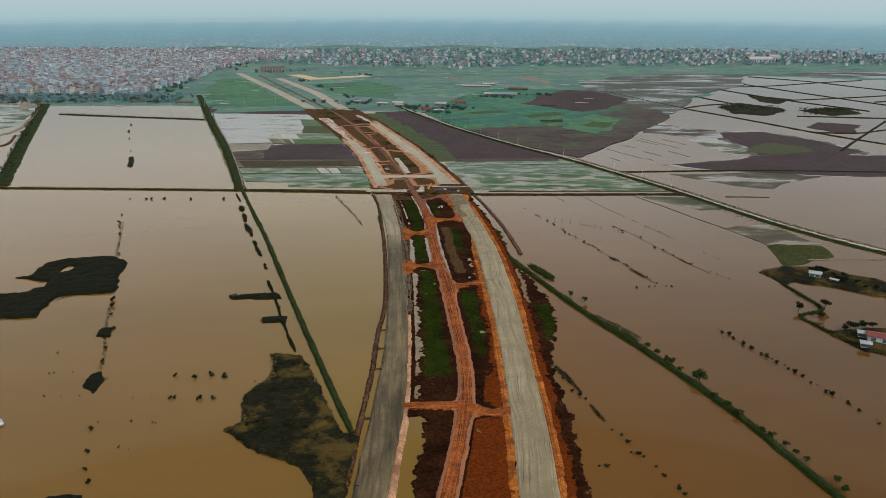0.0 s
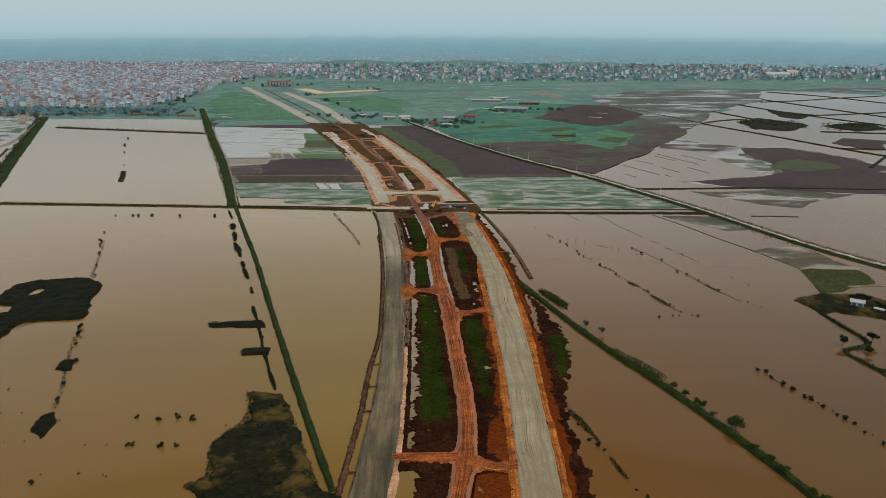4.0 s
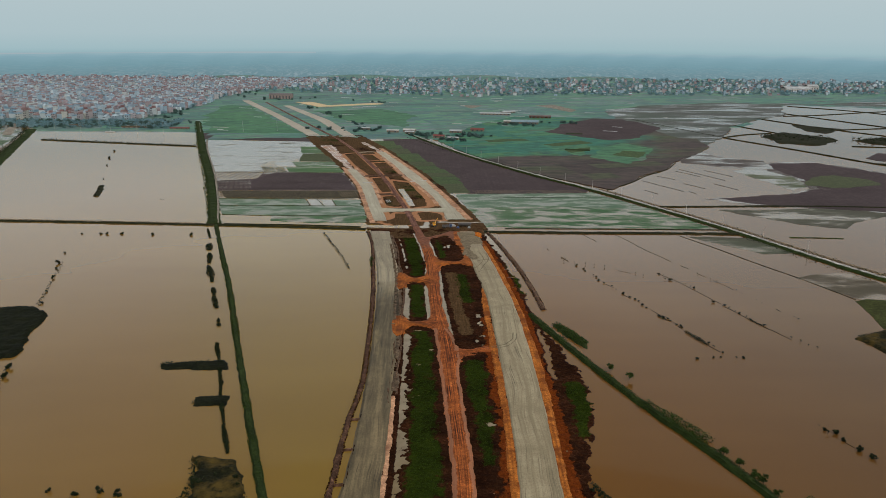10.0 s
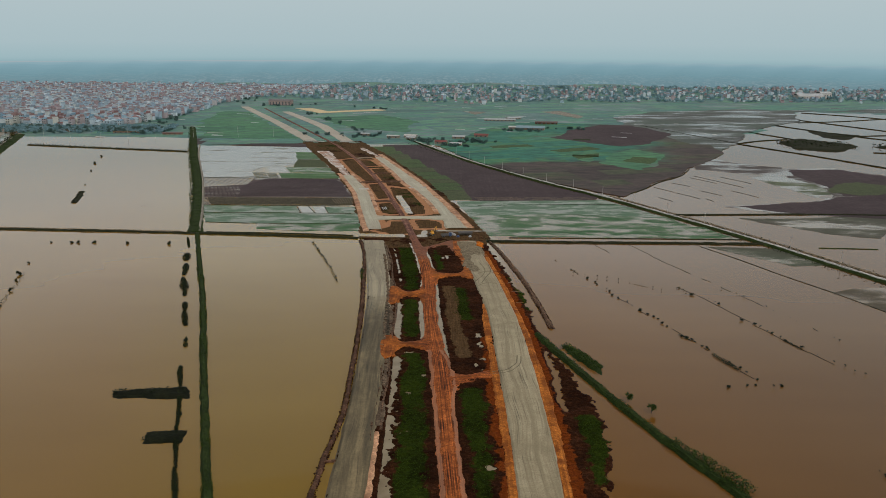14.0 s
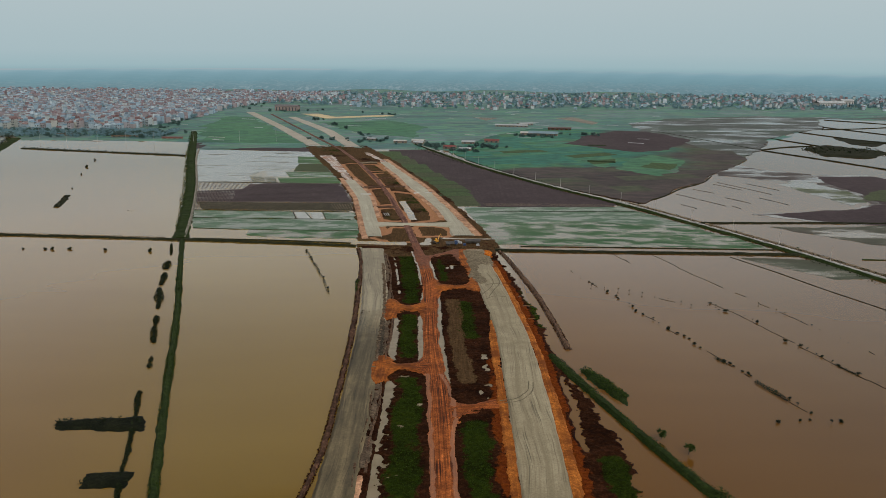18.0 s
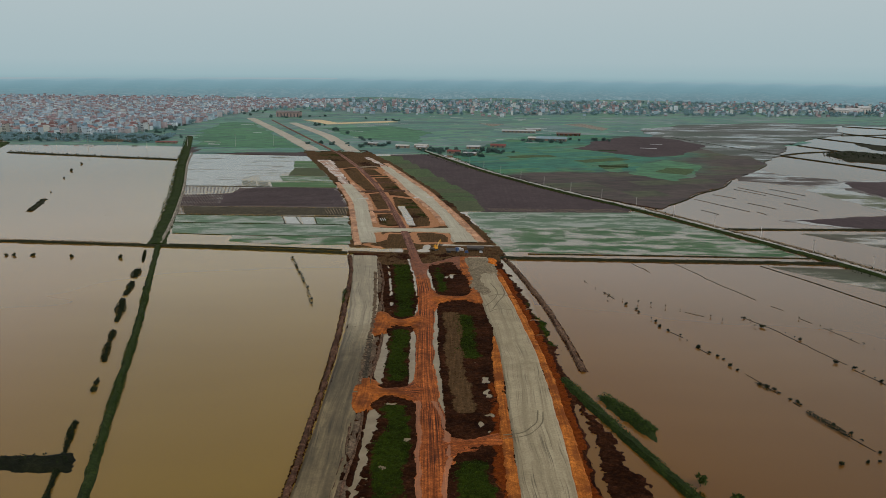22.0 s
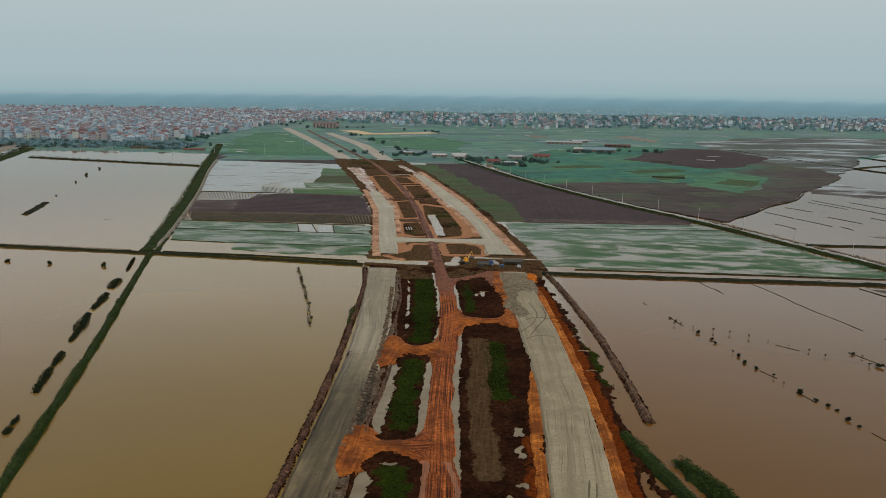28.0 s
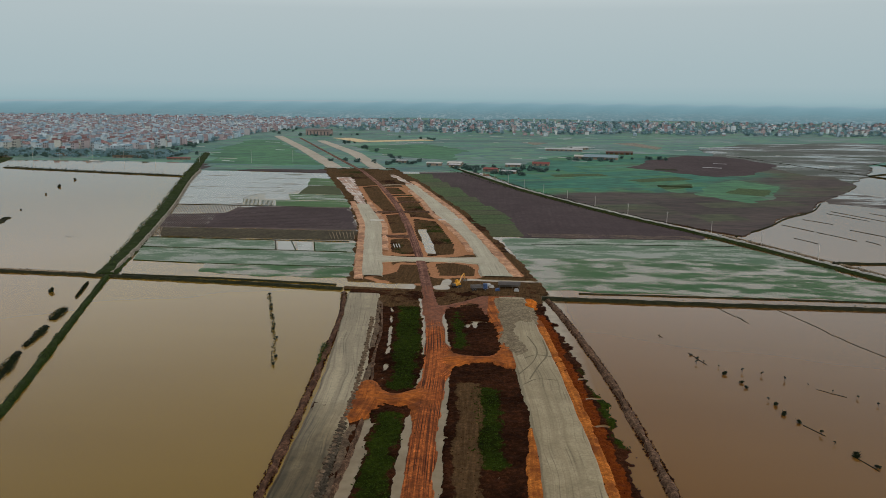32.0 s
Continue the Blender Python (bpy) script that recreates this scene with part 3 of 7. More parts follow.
mud_r = line((-250, 14), (150, 56), (215, 59), (231, 63), (265, 66), (303, 66), (326, 68), (352, 77), (370, 79), (398, 79), (412, 77), (425, 73), (440, 69.5), (455, 68), (486, 69), (507, 67.5), (520, 66.5), (541, 64.5), (566, 60.5), (590, 57.5), (617, 55.5), (640, 58))


def strip(name, left, right, y0, y1, z, mat, label, category="road", step=2.0, cols=9, seed=2, camber=0.1, wobble=0.5, skirt=0.9, parent=None, kind="structure", ruts=0.05):
    """A roadway between two edge lines, with worn edges, ruts and sloping sides."""
    ys = np.arange(y0, y1 + 0.01, step)
    verts, faces = [], []
    for y in ys:
        a = float(left(y)) + wobble * (2 * float(fuzz2(0, y, 7, seed)) - 1)
        c = float(right(y)) + wobble * (2 * float(fuzz2(50, y, 7, seed)) - 1)
        row = [(a - skirt * 1.3, y, z - skirt)]
        for k in range(cols):
            u = k / (cols - 1)
            x = a + (c - a) * u
            row.append((x, y, z + camber * (1 - (2 * u - 1) ** 2) + ruts * (2 * float(fuzz2(x, y * 0.15, 1.6, seed + 4)) - 1)))
        row.append((c + skirt * 1.3, y, z - skirt))
        verts += row
    w = cols + 2
    for i in range(len(ys) - 1):
        for j in range(w - 1):
            p = i * w + j
            faces.append((p, p + 1, p + w + 1, p + w))
    uv = [(v[0] - float(left(v[1])), v[1]) for v in verts]
    ob = link(name, verts, faces, mat, parent, uv=uv)
    return ob if parent else tagged(ob, label, category, kind=kind)


def swath(name, pts, width, z, mat, label, category="track", step=1.5, cols=7, seed=4, flare=0.0, wobble=0.5, depth=0.8):
    """A haul track along a line, wider at its ends where trucks turn."""
    q, nrm = along(pts, step)
    verts, faces = [], []
    for i, (p, a) in enumerate(zip(q, nrm)):
        u = i / max(1, len(q) - 1)
        w = width / 2 * (1 + flare * (abs(2 * u - 1) ** 3))
        wl, wr = w + wobble * (2 * float(fuzz2(p[0], p[1], 4, seed)) - 1), w + wobble * (2 * float(fuzz2(p[0] + 90, p[1], 4, seed)) - 1)
        verts.append((*(p - a * (wl + depth * 1.2)), z - depth))
        for k in range(cols):
            t = -wl + (wl + wr) * k / (cols - 1)
            e = p + a * t
            verts.append((e[0], e[1], z + 0.1 * (2 * float(fuzz2(t * 1.4, i * 0.12, 1.3, seed + 6)) - 1)))
        verts.append((*(p + a * (wr + depth * 1.2)), z - depth))
    w = cols + 2
    for i in range(len(q) - 1):
        for j in range(w - 1):
            b0 = i * w + j
            faces.append((b0, b0 + w, b0 + w + 1, b0 + 1))
    uv = [((j % w) * width / cols, (j // w) * step) for j in range(len(verts))]
    return tagged(link(name, verts, faces, mat, uv=uv), label, category, kind="structure")


# ---- sky and distance ----
def glow(name, stops, z0, z1):
    m = bpy.data.materials.new(name)
    m.use_nodes = True
    n, l = m.node_tree.nodes, m.node_tree.links
    n.clear()
    g, s, r = n.new("ShaderNodeNewGeometry"), n.new("ShaderNodeSeparateXYZ"), n.new("ShaderNodeMapRange")
    l.new(g.outputs["Position"], s.inputs[0])
    l.new(s.outputs["Z"], r.inputs["Value"])
    r.inputs["From Min"].default_value, r.inputs["From Max"].default_value = z0, z1
    e = n.new("ShaderNodeEmission")
    l.new(ramp(n, l, r.outputs[0], stops), e.inputs["Color"])
    l.new(e.outputs[0], n.new("ShaderNodeOutputMaterial").inputs["Surface"])
    return m


# stops from 0.29 up glow brighter out of view, added to lift water reflections
HAZE = glow("hazy_sky", [(0.0, (0.27, 0.42, 0.465)), (0.01, (0.34, 0.48, 0.52)), (0.04, (0.4, 0.515, 0.55)), (0.19, (0.475, 0.56, 0.585)), (0.29, (0.74, 0.79, 0.79)), (0.42, (0.83, 0.85, 0.83)), (0.65, (0.58, 0.6, 0.59)), (1.0, (0.42, 0.44, 0.43))], 0, 2700)
verts, faces = [], []
for k in range(96):
    a = k * math.tau / 96
    verts += [(20 + 4650 * math.cos(a), 160 + 4650 * math.sin(a), z) for z in (-5, 60, 300, 950, 2700)]
for k in range(96):
    for j in range(4):
        p, q = k * 5 + j, ((k + 1) % 96) * 5 + j
        faces.append((q, p, p + 1, q + 1))
tagged(link("backdrop", verts, faces, HAZE, smooth=True), "pale grey-blue hazy overcast sky at the horizon", "sky", kind="structure")

# unlit sheet: haze is put in as its own glow, paler with distance
FAR = bpy.data.materials.new("hazy_distance")
FAR.use_nodes = True
n, l = FAR.node_tree.nodes, FAR.node_tree.links
n.clear()
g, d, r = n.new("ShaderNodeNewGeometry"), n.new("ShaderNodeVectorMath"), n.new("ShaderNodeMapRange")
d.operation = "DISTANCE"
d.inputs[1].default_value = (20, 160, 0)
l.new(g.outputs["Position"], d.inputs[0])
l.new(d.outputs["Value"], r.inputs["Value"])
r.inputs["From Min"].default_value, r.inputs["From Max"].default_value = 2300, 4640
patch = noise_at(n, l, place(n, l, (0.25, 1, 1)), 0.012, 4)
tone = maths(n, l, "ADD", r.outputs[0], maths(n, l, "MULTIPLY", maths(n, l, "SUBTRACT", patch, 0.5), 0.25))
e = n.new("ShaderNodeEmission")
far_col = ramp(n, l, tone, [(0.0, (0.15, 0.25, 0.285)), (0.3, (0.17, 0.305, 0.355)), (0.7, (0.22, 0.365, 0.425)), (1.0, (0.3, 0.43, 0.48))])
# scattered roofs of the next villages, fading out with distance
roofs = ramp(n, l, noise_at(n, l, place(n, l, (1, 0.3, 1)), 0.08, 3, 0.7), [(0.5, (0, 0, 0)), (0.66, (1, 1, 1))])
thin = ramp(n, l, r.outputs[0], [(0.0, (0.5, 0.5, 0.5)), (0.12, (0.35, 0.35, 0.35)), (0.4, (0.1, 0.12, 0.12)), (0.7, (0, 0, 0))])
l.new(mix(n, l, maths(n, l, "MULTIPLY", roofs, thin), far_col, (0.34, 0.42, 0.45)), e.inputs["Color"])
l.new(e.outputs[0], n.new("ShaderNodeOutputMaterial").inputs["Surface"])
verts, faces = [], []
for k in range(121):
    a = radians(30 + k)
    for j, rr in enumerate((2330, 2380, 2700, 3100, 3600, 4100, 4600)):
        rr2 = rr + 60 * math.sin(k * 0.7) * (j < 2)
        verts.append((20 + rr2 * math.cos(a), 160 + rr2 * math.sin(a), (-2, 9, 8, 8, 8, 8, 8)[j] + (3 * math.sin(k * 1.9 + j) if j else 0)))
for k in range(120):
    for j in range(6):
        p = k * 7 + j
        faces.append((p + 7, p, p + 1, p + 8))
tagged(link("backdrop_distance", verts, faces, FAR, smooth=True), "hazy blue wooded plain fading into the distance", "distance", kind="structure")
# river strip glows by itself in a hazed tone close to the plain's
PALE = glow("pale_river", [(0.0, (0.33, 0.415, 0.455)), (1.0, (0.34, 0.425, 0.465))], 0, 40)
verts, faces = [], []
for k in range(41):
    a = radians(98 + k)
    w = 60 + 50 * math.sin(k * 0.35)
    verts += [(20 + q * math.cos(a), 160 + q * math.sin(a), 16) for q in (4180 - w, 4230 + w)]
for k in range(40):
    faces.append((k * 2 + 2, k * 2, k * 2 + 1, k * 2 + 3))
tagged(link("backdrop_river", verts, faces, PALE), "pale strip of a distant river in the haze", "river", kind="structure")

# ---- ground: one sheet to the horizon, low under the flood ----
xs = np.r_[np.arange(-4700, -900, 100), np.arange(-900, 1200, 12), np.arange(1200, 4701, 100)]
ys = np.r_[np.arange(-4500, 100, 200), np.arange(100, 600, 50), np.arange(600, 2000, 12), np.arange(2000, 4900, 80)]
X, Y = np.meshgrid(xs, ys)
shore = np.interp(X, [-4000, -900, -640, -560, -520, -340, -290, -262, -140, -40, 20, 110, 190, 320, 420, 900, 4000], [1300, 1300, 1300, 1230, 1165, 1165, 1155, 1080, 1100, 1100, 1100, 960, 790, 1020, 1130, 1150, 1300])
Z = np.clip((Y - shore) / 14, -1, 0.45) + (fuzz2(X, Y, 60, 3) - 0.5) * 0.14
wetland = np.clip((X - 240) / 160, 0, 1) * np.clip((1750 - Y) / 250, 0, 1)
Z = np.where(Y > shore, Z - wetland * (0.35 + 0.9 * (fuzz2(X * 0.35, Y, 70, 11) - 0.42)), Z)
Z = np.where((X > np.interp(Y, [880, 1120, 1330, 1600], [300, 414, 560, 720])) & (Y < np.interp(X, [400, 700, 900, 1300], [1400, 1590, 1500, 1480])), -0.8, Z)
Z = np.where(Y < shore - 20, -1.2, Z)
r = np.hypot(X - 20, Y - 160)
Z = np.where(r > 4640, -3, Z)
idx = np.arange(X.size).reshape(X.shape)
faces = np.stack([idx[:-1, :-1], idx[:-1, 1:], idx[1:, 1:], idx[1:, :-1]], -1).reshape(-1, 4)
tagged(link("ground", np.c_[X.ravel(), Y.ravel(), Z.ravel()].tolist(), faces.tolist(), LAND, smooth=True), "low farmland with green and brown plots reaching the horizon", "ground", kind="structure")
tagged(link("water", [(-4600, -4400, 0), (4600, -4400, 0), (4600, 2200, 0), (-4600, 2200, 0)], [(0, 1, 2, 3)], WATER), "calm muddy brown flood water over the fields", "water", kind="structure")

# ---- fields ----
def rows(corners, count, width, height, mat, label, seed, z=0.0, gap=0.15, cat="furrows"):
    """Furrow ridges laid side by side across a four-cornered plot, with gaps."""
    a, b, c, d = (np.array(p, float) for p in corners)
    rr = random.Random(seed)
    verts, faces = [], []
    for k in range(count):
        u = (k + 0.5) / count
        p, q = a + (d - a) * u, b + (c - b) * u
        t = (q - p) / max(np.hypot(*(q - p)), 1e-9)
        nrm, length = np.array((-t[1], t[0])), np.hypot(*(q - p))
        s0 = rr.uniform(0, 2)
        while s0 < length - 2:
            s1 = min(length, s0 + rr.uniform(8, 40))
            steps = max(2, int((s1 - s0) / 4))
            for m in range(steps + 1):
                e = p + t * (s0 + (s1 - s0) * m / steps)
                w = width * rr.uniform(0.6, 1.2) * (0.35 if m in (0, steps) else 0.5)
                o = rr.uniform(-0.15, 0.15) * width
                for off, h in ((-w, -0.3), (-w * 0.5, height), (w * 0.5, height), (w, -0.3)):
                    verts.append((*(e + nrm * (off + o)), z + h))
                if m:
                    f = len(verts) - 8
                    faces += [(f + g, f + g + 1, f + g + 5, f + g + 4) for g in range(3)]
            s0 = s1 + (rr.uniform(1, 6) if rr.random() < gap * 4 else 0.6)
    return tagged(link("furrows", verts, faces, mat), label, cat, kind="stuff")


slab("field", [(-282, 1152), (-160, 1152), (-196, 1270), (-258, 1418), (-300, 1520), (-352, 1540), (-345, 1400), (-325, 1290)], 0.62, FRESH, "fresh green vegetable plots beside the canal", wobble=22)
slab("field", [(-172, 1440), (-105, 1270), (-20, 1222), (-8, 1372), (-66, 1488)], 0.62, FRESH, "fresh green plots between the road beds and the lane", wobble=22)
slab("field", [(-287, 1150), (-150, 1140), (-128, 1073), (-270, 1092)], 0.4, BROWN, "dark bare headland strip beyond the paddies", wobble=2)
slab("field", [(-268, 1082), (-130, 1074), (-103, 1010), (-120, 949), (-131, 924), (-150, 924), (-157, 895), (-146, 858), (-200, 859), (-228, 948)], 0.06, PADDY_WHITE, "flooded pale rice paddy with faint stubble", wobble=1.2)
slab("field", [(-147, 920), (-129, 919), (-120, 891), (-139, 891)], 0.07, wet("pale_wet", (0.15, 0.14, 0.11), (0.12, 0.125, 0.09), (0.2, 0.195, 0.17), 0.62, 0.08, (0.4, 1)), "small smooth flooded seedbed plot", wobble=0.5)
for k, pts in enumerate(([(-128, 919), (-83, 917), (-73, 886), (-119, 889)], [(-125, 975), (-99, 972), (-84, 920), (-121, 923)], [(-128, 884), (-73, 883), (-66, 856), (-120, 855)], [(-136, 1030), (-112, 1026), (-99, 975), (-127, 978)])):
    slab("field", pts, 0.14, RICE if k != 1 else GREEN_OLD, "green rice plot among the flooded paddies", wobble=1.0, step=3, seed=60 + k)
slab("field", [(-183, 810), (-145, 822), (-145, 855), (-66, 854), (-45, 766), (-171, 766)], 0.13, BROWN_WET, "bare brown ploughed field with flooded furrows", wobble=1.5)
slab("field", [(-150, 816), (-134, 853), (-67, 852), (-47, 770), (-140, 769)], 0.17, BROWN, "bare brown ploughed field", wobble=4)
slab("field", [(-166, 764), (-44, 764), (-39, 736), (-154, 737)], 0.2, earthy("olive_stubble", (0.045, 0.038, 0.026), (0.075, 0.064, 0.042), 0.03, 0.5, streak=((0.035, 0.03, 0.02), 90, 0.5)), "olive-brown stubble strip between paddies", wobble=1.0)
rows([(-199, 856), (-187, 821), (-135, 820), (-146, 857)], 46, 0.55, 0.22, BROWN, "close furrow ridges standing in white flood water", 1)
rows([(-187, 818), (-172, 768), (-140, 768), (-150, 818)], 30, 0.7, 0.3, BROWN, "furrow ridges at the edge of the ploughed field", 2, 0.05)
rows([(-156, 890), (-145, 858), (-133, 857), (-143, 889)], 12, 0.6, 0.25, GREEN_OLD, "planted beds in the flooded plot", 3)
rows([(-141, 886), (-132, 857), (-122, 856), (-131, 884)], 10, 0.6, 0.25, GREEN_OLD, "planted beds in the flooded plot", 4)
rows([(-162, 737), (-172, 766), (-164, 764), (-155, 739)], 9, 0.8, 0.3, DRY_BANK, "pale furrow lines at the field's corner", 5)
rows([(-62, 758), (-56, 738), (-41, 738), (-46, 762)], 8, 0.7, 0.4, DRY_BANK, "pale furrow lines beside the embankment", 6, 0.1)
rows([(-140, 772), (-56, 772), (-75, 850), (-140, 850)], 14, 0.35, 0.2, SCRUB, "dark plough lines across the brown field", 7, 0.05)
slab("field", [(-162, 733), (-86, 731), (-79, 707), (-153, 709)], 0.08, PADDY_TEAL, "thin pale rice in shallow water beside the new road", wobble=0.6)
slab("field", [(-84, 730), (-74, 729), (-68, 706), (-77, 706)], 0.07, wet("pale_wet2", (0.16, 0.16, 0.135), (0.15, 0.155, 0.125), (0.19, 0.19, 0.165), 0.62, 0.1, (0.5, 1)), "small smooth flooded seedbed plot", wobble=0.3, step=3)
slab("field", [(-73, 729), (-64, 729), (-58, 705), (-66, 705)], 0.08, SEEDBED, "small flooded seedbed plot beside the road", wobble=0.3, step=3)
slab("field", [(-63, 729), (-39, 728), (-35, 705), (-57, 705)], 0.08, PADDY_TEAL, "small flooded seedbed plot beside the road", wobble=0.3, step=3)
slab("field", [(-152, 707), (-34, 704), (-29, 671), (-103, 671), (-141, 677)], 0.08, PADDY_TEAL, "thin pale rice in shallow water beside the new road", wobble=1.5)
slab("field", [(-104, 673), (-29, 672), (-25, 648), (-83, 652), (-100, 656)], 0.1, PADDY_GREEN, "flooded green paddy beside the new road", wobble=5)
for k, pts in enumerate(([(-152, 708), (-92, 706), (-40, 705)], [(-160, 735), (-90, 733), (-44, 732)], [(-141, 676), (-104, 672), (-29, 671)], [(-200, 857), (-146, 857), (-92, 854)], [(-76, 730), (-67, 705)], [(-85, 730), (-78, 706)], [(-63, 729), (-57, 705)], [(57, 735), (110, 738), (168, 740)])):
    ridge("dyke", pts, 0.8, 0.28, SCRUB if k % 2 else GRASS, "thin grassy bund between paddy plots", step=3, seed=120 + k, rough=0.5, base=-0.3)
slab("field", [(-40, 1093), (5, 1100), (58, 958), (113, 846), (160, 768), (154, 756), (52, 754), (30, 800), (8, 880), (-15, 960)], 0.18, BROWN, "large dark brown ploughed field")
for k, (y0, y1, x1) in enumerate(((755, 795, 51), (796, 815, 47), (816, 832, 46), (833, 850, 42), (851, 872, 36), (873, 893, 27), (894, 918, 23), (919, 944, 14), (945, 975, 8), (976, 1012, -4), (1013, 1040, -14), (1041, 1078, -24))):
    e0, e1 = float(north_er(y0)) + 6, float(north_er(y1)) + 6
    slab("field", [(e0, y0), (x1 + 3, y0 + 2), (x1 - 2, y1 + 1), (e1, y1)], 0.27, GREEN_CROP if k % 3 else GREEN_OLD, "small green vegetable plot along the embankment", wobble=0.8, step=3, seed=70 + k)
rows([(58, 756), (158, 757), (150, 768), (54, 767)], 4, 0.3, 0.25, DRY_BANK, "pale furrow lines at the wet edge of the ploughed field", 8, 0.05, 0.2)
slab("field", [(53, 662), (58, 636), (226, 630), (208, 668), (194, 700), (120, 712), (46, 700)], 0.07, PADDY_GREEN, "flooded green paddy with open water patches", wobble=5)
slab("field", [(48, 698), (120, 706), (196, 692), (160, 762), (156, 756), (40, 752)], 0.09, PADDY_TEAL, "thin pale rice standing in shallow water", wobble=2)
slab("field", [(176, 776), (181, 772), (211, 809), (228, 841), (263, 876), (283, 916), (334, 985), (363, 1031), (372, 1105), (350, 1110), (346, 1130), (330, 1330), (166, 1376), (90, 1250), (30, 1080), (68, 962), (122, 850)], 0.6, STUBBLE, "broad brown stubble field with green vegetable beds", wobble=3)
ridge("dyke", [(178, 771), (210, 806), (229, 838), (263, 873), (284, 914)], 1.2, 0.5, SCRUB, "thin dark bund between the stubble and the flood", seed=190, step=2, rough=0.6)
ridge("dyke", [(345, 1330), (385, 1200), (412, 1117), (466, 1000), (500, 910), (545, 830)], 3.0, 0.8, SCRUB, "low dark bund across the flooded plain", seed=191, step=3, rough=0.6)
slab("field", [(172, 1032), (226, 1060), (216, 1080), (160, 1050)], 0.68, GREEN_CROP, "dense green vegetable plot", wobble=2, step=6)
slab("field", [(180, 1004), (214, 1026), (210, 998), (183, 981)], 0.72, GREEN_CROP, "dense green vegetable plot", wobble=2, step=6)
slab("field", [(96, 1066), (150, 1084), (142, 1102), (90, 1086)], 0.68, GREEN_CROP, "dense green vegetable plot", wobble=2, step=6)
slab("field", [(184, 1170), (220, 1252), (286, 1345), (338, 1308), (358, 1222), (303, 1121), (258, 1081), (222, 1113)], 0.7, BROWN, "dark purple-brown ploughed plot", wobble=10, step=6)
slab("field", [(203, 954), (230, 1028), (265, 1064), (298, 1014), (264, 942), (232, 910)], 0.66, FRESH, "yellow-green vegetable plots in the stubble", wobble=16, step=4, seed=81)
slab("field", [(228, 965), (248, 1000), (272, 985), (254, 945)], 0.7, GREEN_CROP, "dark green vegetable bed", wobble=5, step=4, seed=82)
slab("field", [(177, 1017), (208, 1047), (215, 1008), (189, 954)], 0.66, FRESH, "yellow-green vegetable plots in the stubble", wobble=10, step=4, seed=83)
SOAKED = wet("soaked_soil", (0.04, 0.027, 0.025), (0.055, 0.042, 0.034), (0.13, 0.115, 0.095), 0.485, 0.05, (0.3, 1.0), 12)
WEEDY = wet("weedy_wet", (0.042, 0.056, 0.024), (0.085, 0.1, 0.04), (0.13, 0.118, 0.095), 0.505, 0.045, (0.3, 1.0), 12)


def flooded_plot(pts, z, mat, label, wobble=5.0, apron=1.12, seed=3):
    """A plot with a soaked, ragged margin that sinks into the flood round it."""
    cx, cy = sum(p[0] for p in pts) / len(pts), sum(p[1] for p in pts) / len(pts)
    slab("field", [(cx + (x - cx) * apron, cy + (y - cy) * apron) for x, y in pts], z - 0.06, SOAKED, "soaked margin of a half-flooded field", wobble=wobble * 1.6, step=3, seed=seed + 50)
    return slab("field", pts, z, mat, label, wobble=wobble, step=3, seed=seed)


flooded_plot([(264, 733), (339, 753), (371, 775), (459, 774), (560, 760), (600, 735), (560, 685), (428, 676), (387, 683), (302, 706)], 0.16, BROWN, "dark purple-brown ploughed field beside the flood", 4, 1.06, 61)
flooded_plot([(386, 911), (437, 918), (474, 858), (492, 790), (462, 766), (370, 776), (381, 820), (372, 866)], 0.2, BROWN, "dark purple-brown ploughed field on the low plain", 5, 1.1, 62)
slab("field", [(367, 792), (389, 829), (423, 845), (443, 822), (439, 791), (390, 780)], 0.26, GREEN_OLD, "green patch in the brown field", wobble=7, step=3, seed=63)
slab("field", [(299, 960), (330, 991), (358, 947), (387, 930), (374, 874), (337, 888), (292, 916)], 0.1, SOAKED, "half-flooded dark brown field", wobble=6, step=3, seed=64)
slab("field", [(329, 867), (357, 888), (384, 839), (372, 790), (345, 768), (338, 808)], 0.08, WEEDY, "weedy edge of the flooded paddy", wobble=7, step=3, seed=65)
slab("field", [(249, 690), (325, 696), (400, 684), (347, 656), (318, 632), (292, 642), (274, 662)], 0.07, wet("olive_wet", (0.035, 0.045, 0.024), (0.055, 0.045, 0.032), (0.13, 0.1, 0.065), 0.455, 0.035, (0.35, 1), 10), "marshy olive plot standing in flood water", wobble=5, step=3)
slab("field", [(196, 610), (240, 606), (262, 570), (232, 566)], 0.06, wet("olive_wet2", (0.035, 0.05, 0.025), (0.06, 0.05, 0.035), (0.16, 0.13, 0.09), 0.44, 0.04, (0.3, 1), 10), "marshy olive plot standing in flood water")
slab("field", [(243, 477), (251, 481), (280, 476), (276, 453), (260, 449), (249, 439), (235, 438)], 0.14, OLIVE, "olive-green grass plot by the farm", wobble=1.5)
slab("field", [(228, 519), (265, 528), (282, 480), (247, 480)], 0.06, wet("grey_wet", (0.05, 0.038, 0.024), (0.062, 0.052, 0.03), (0.13, 0.09, 0.05), 0.47, 0.05, (0.4, 1), 10, calm=0.05), "thin marshy plot standing in flood water", wobble=4)
ridge("dyke", [(256, 448), (278, 449), (310, 447)], 1.4, 0.5, DRY_BANK, "thin pale bund by the farm plot", seed=171, step=1.5)
slab("field", [(322, 1327), (331, 1458), (422, 1560), (624, 1643), (696, 1586), (633, 1413), (546, 1328), (476, 1245), (414, 1123), (384, 1084), (350, 1020), (340, 1080), (346, 1130)], 0.55, PLAIN, "low brown plain with shallow flood pools", wobble=9, step=5, depth=2.0)
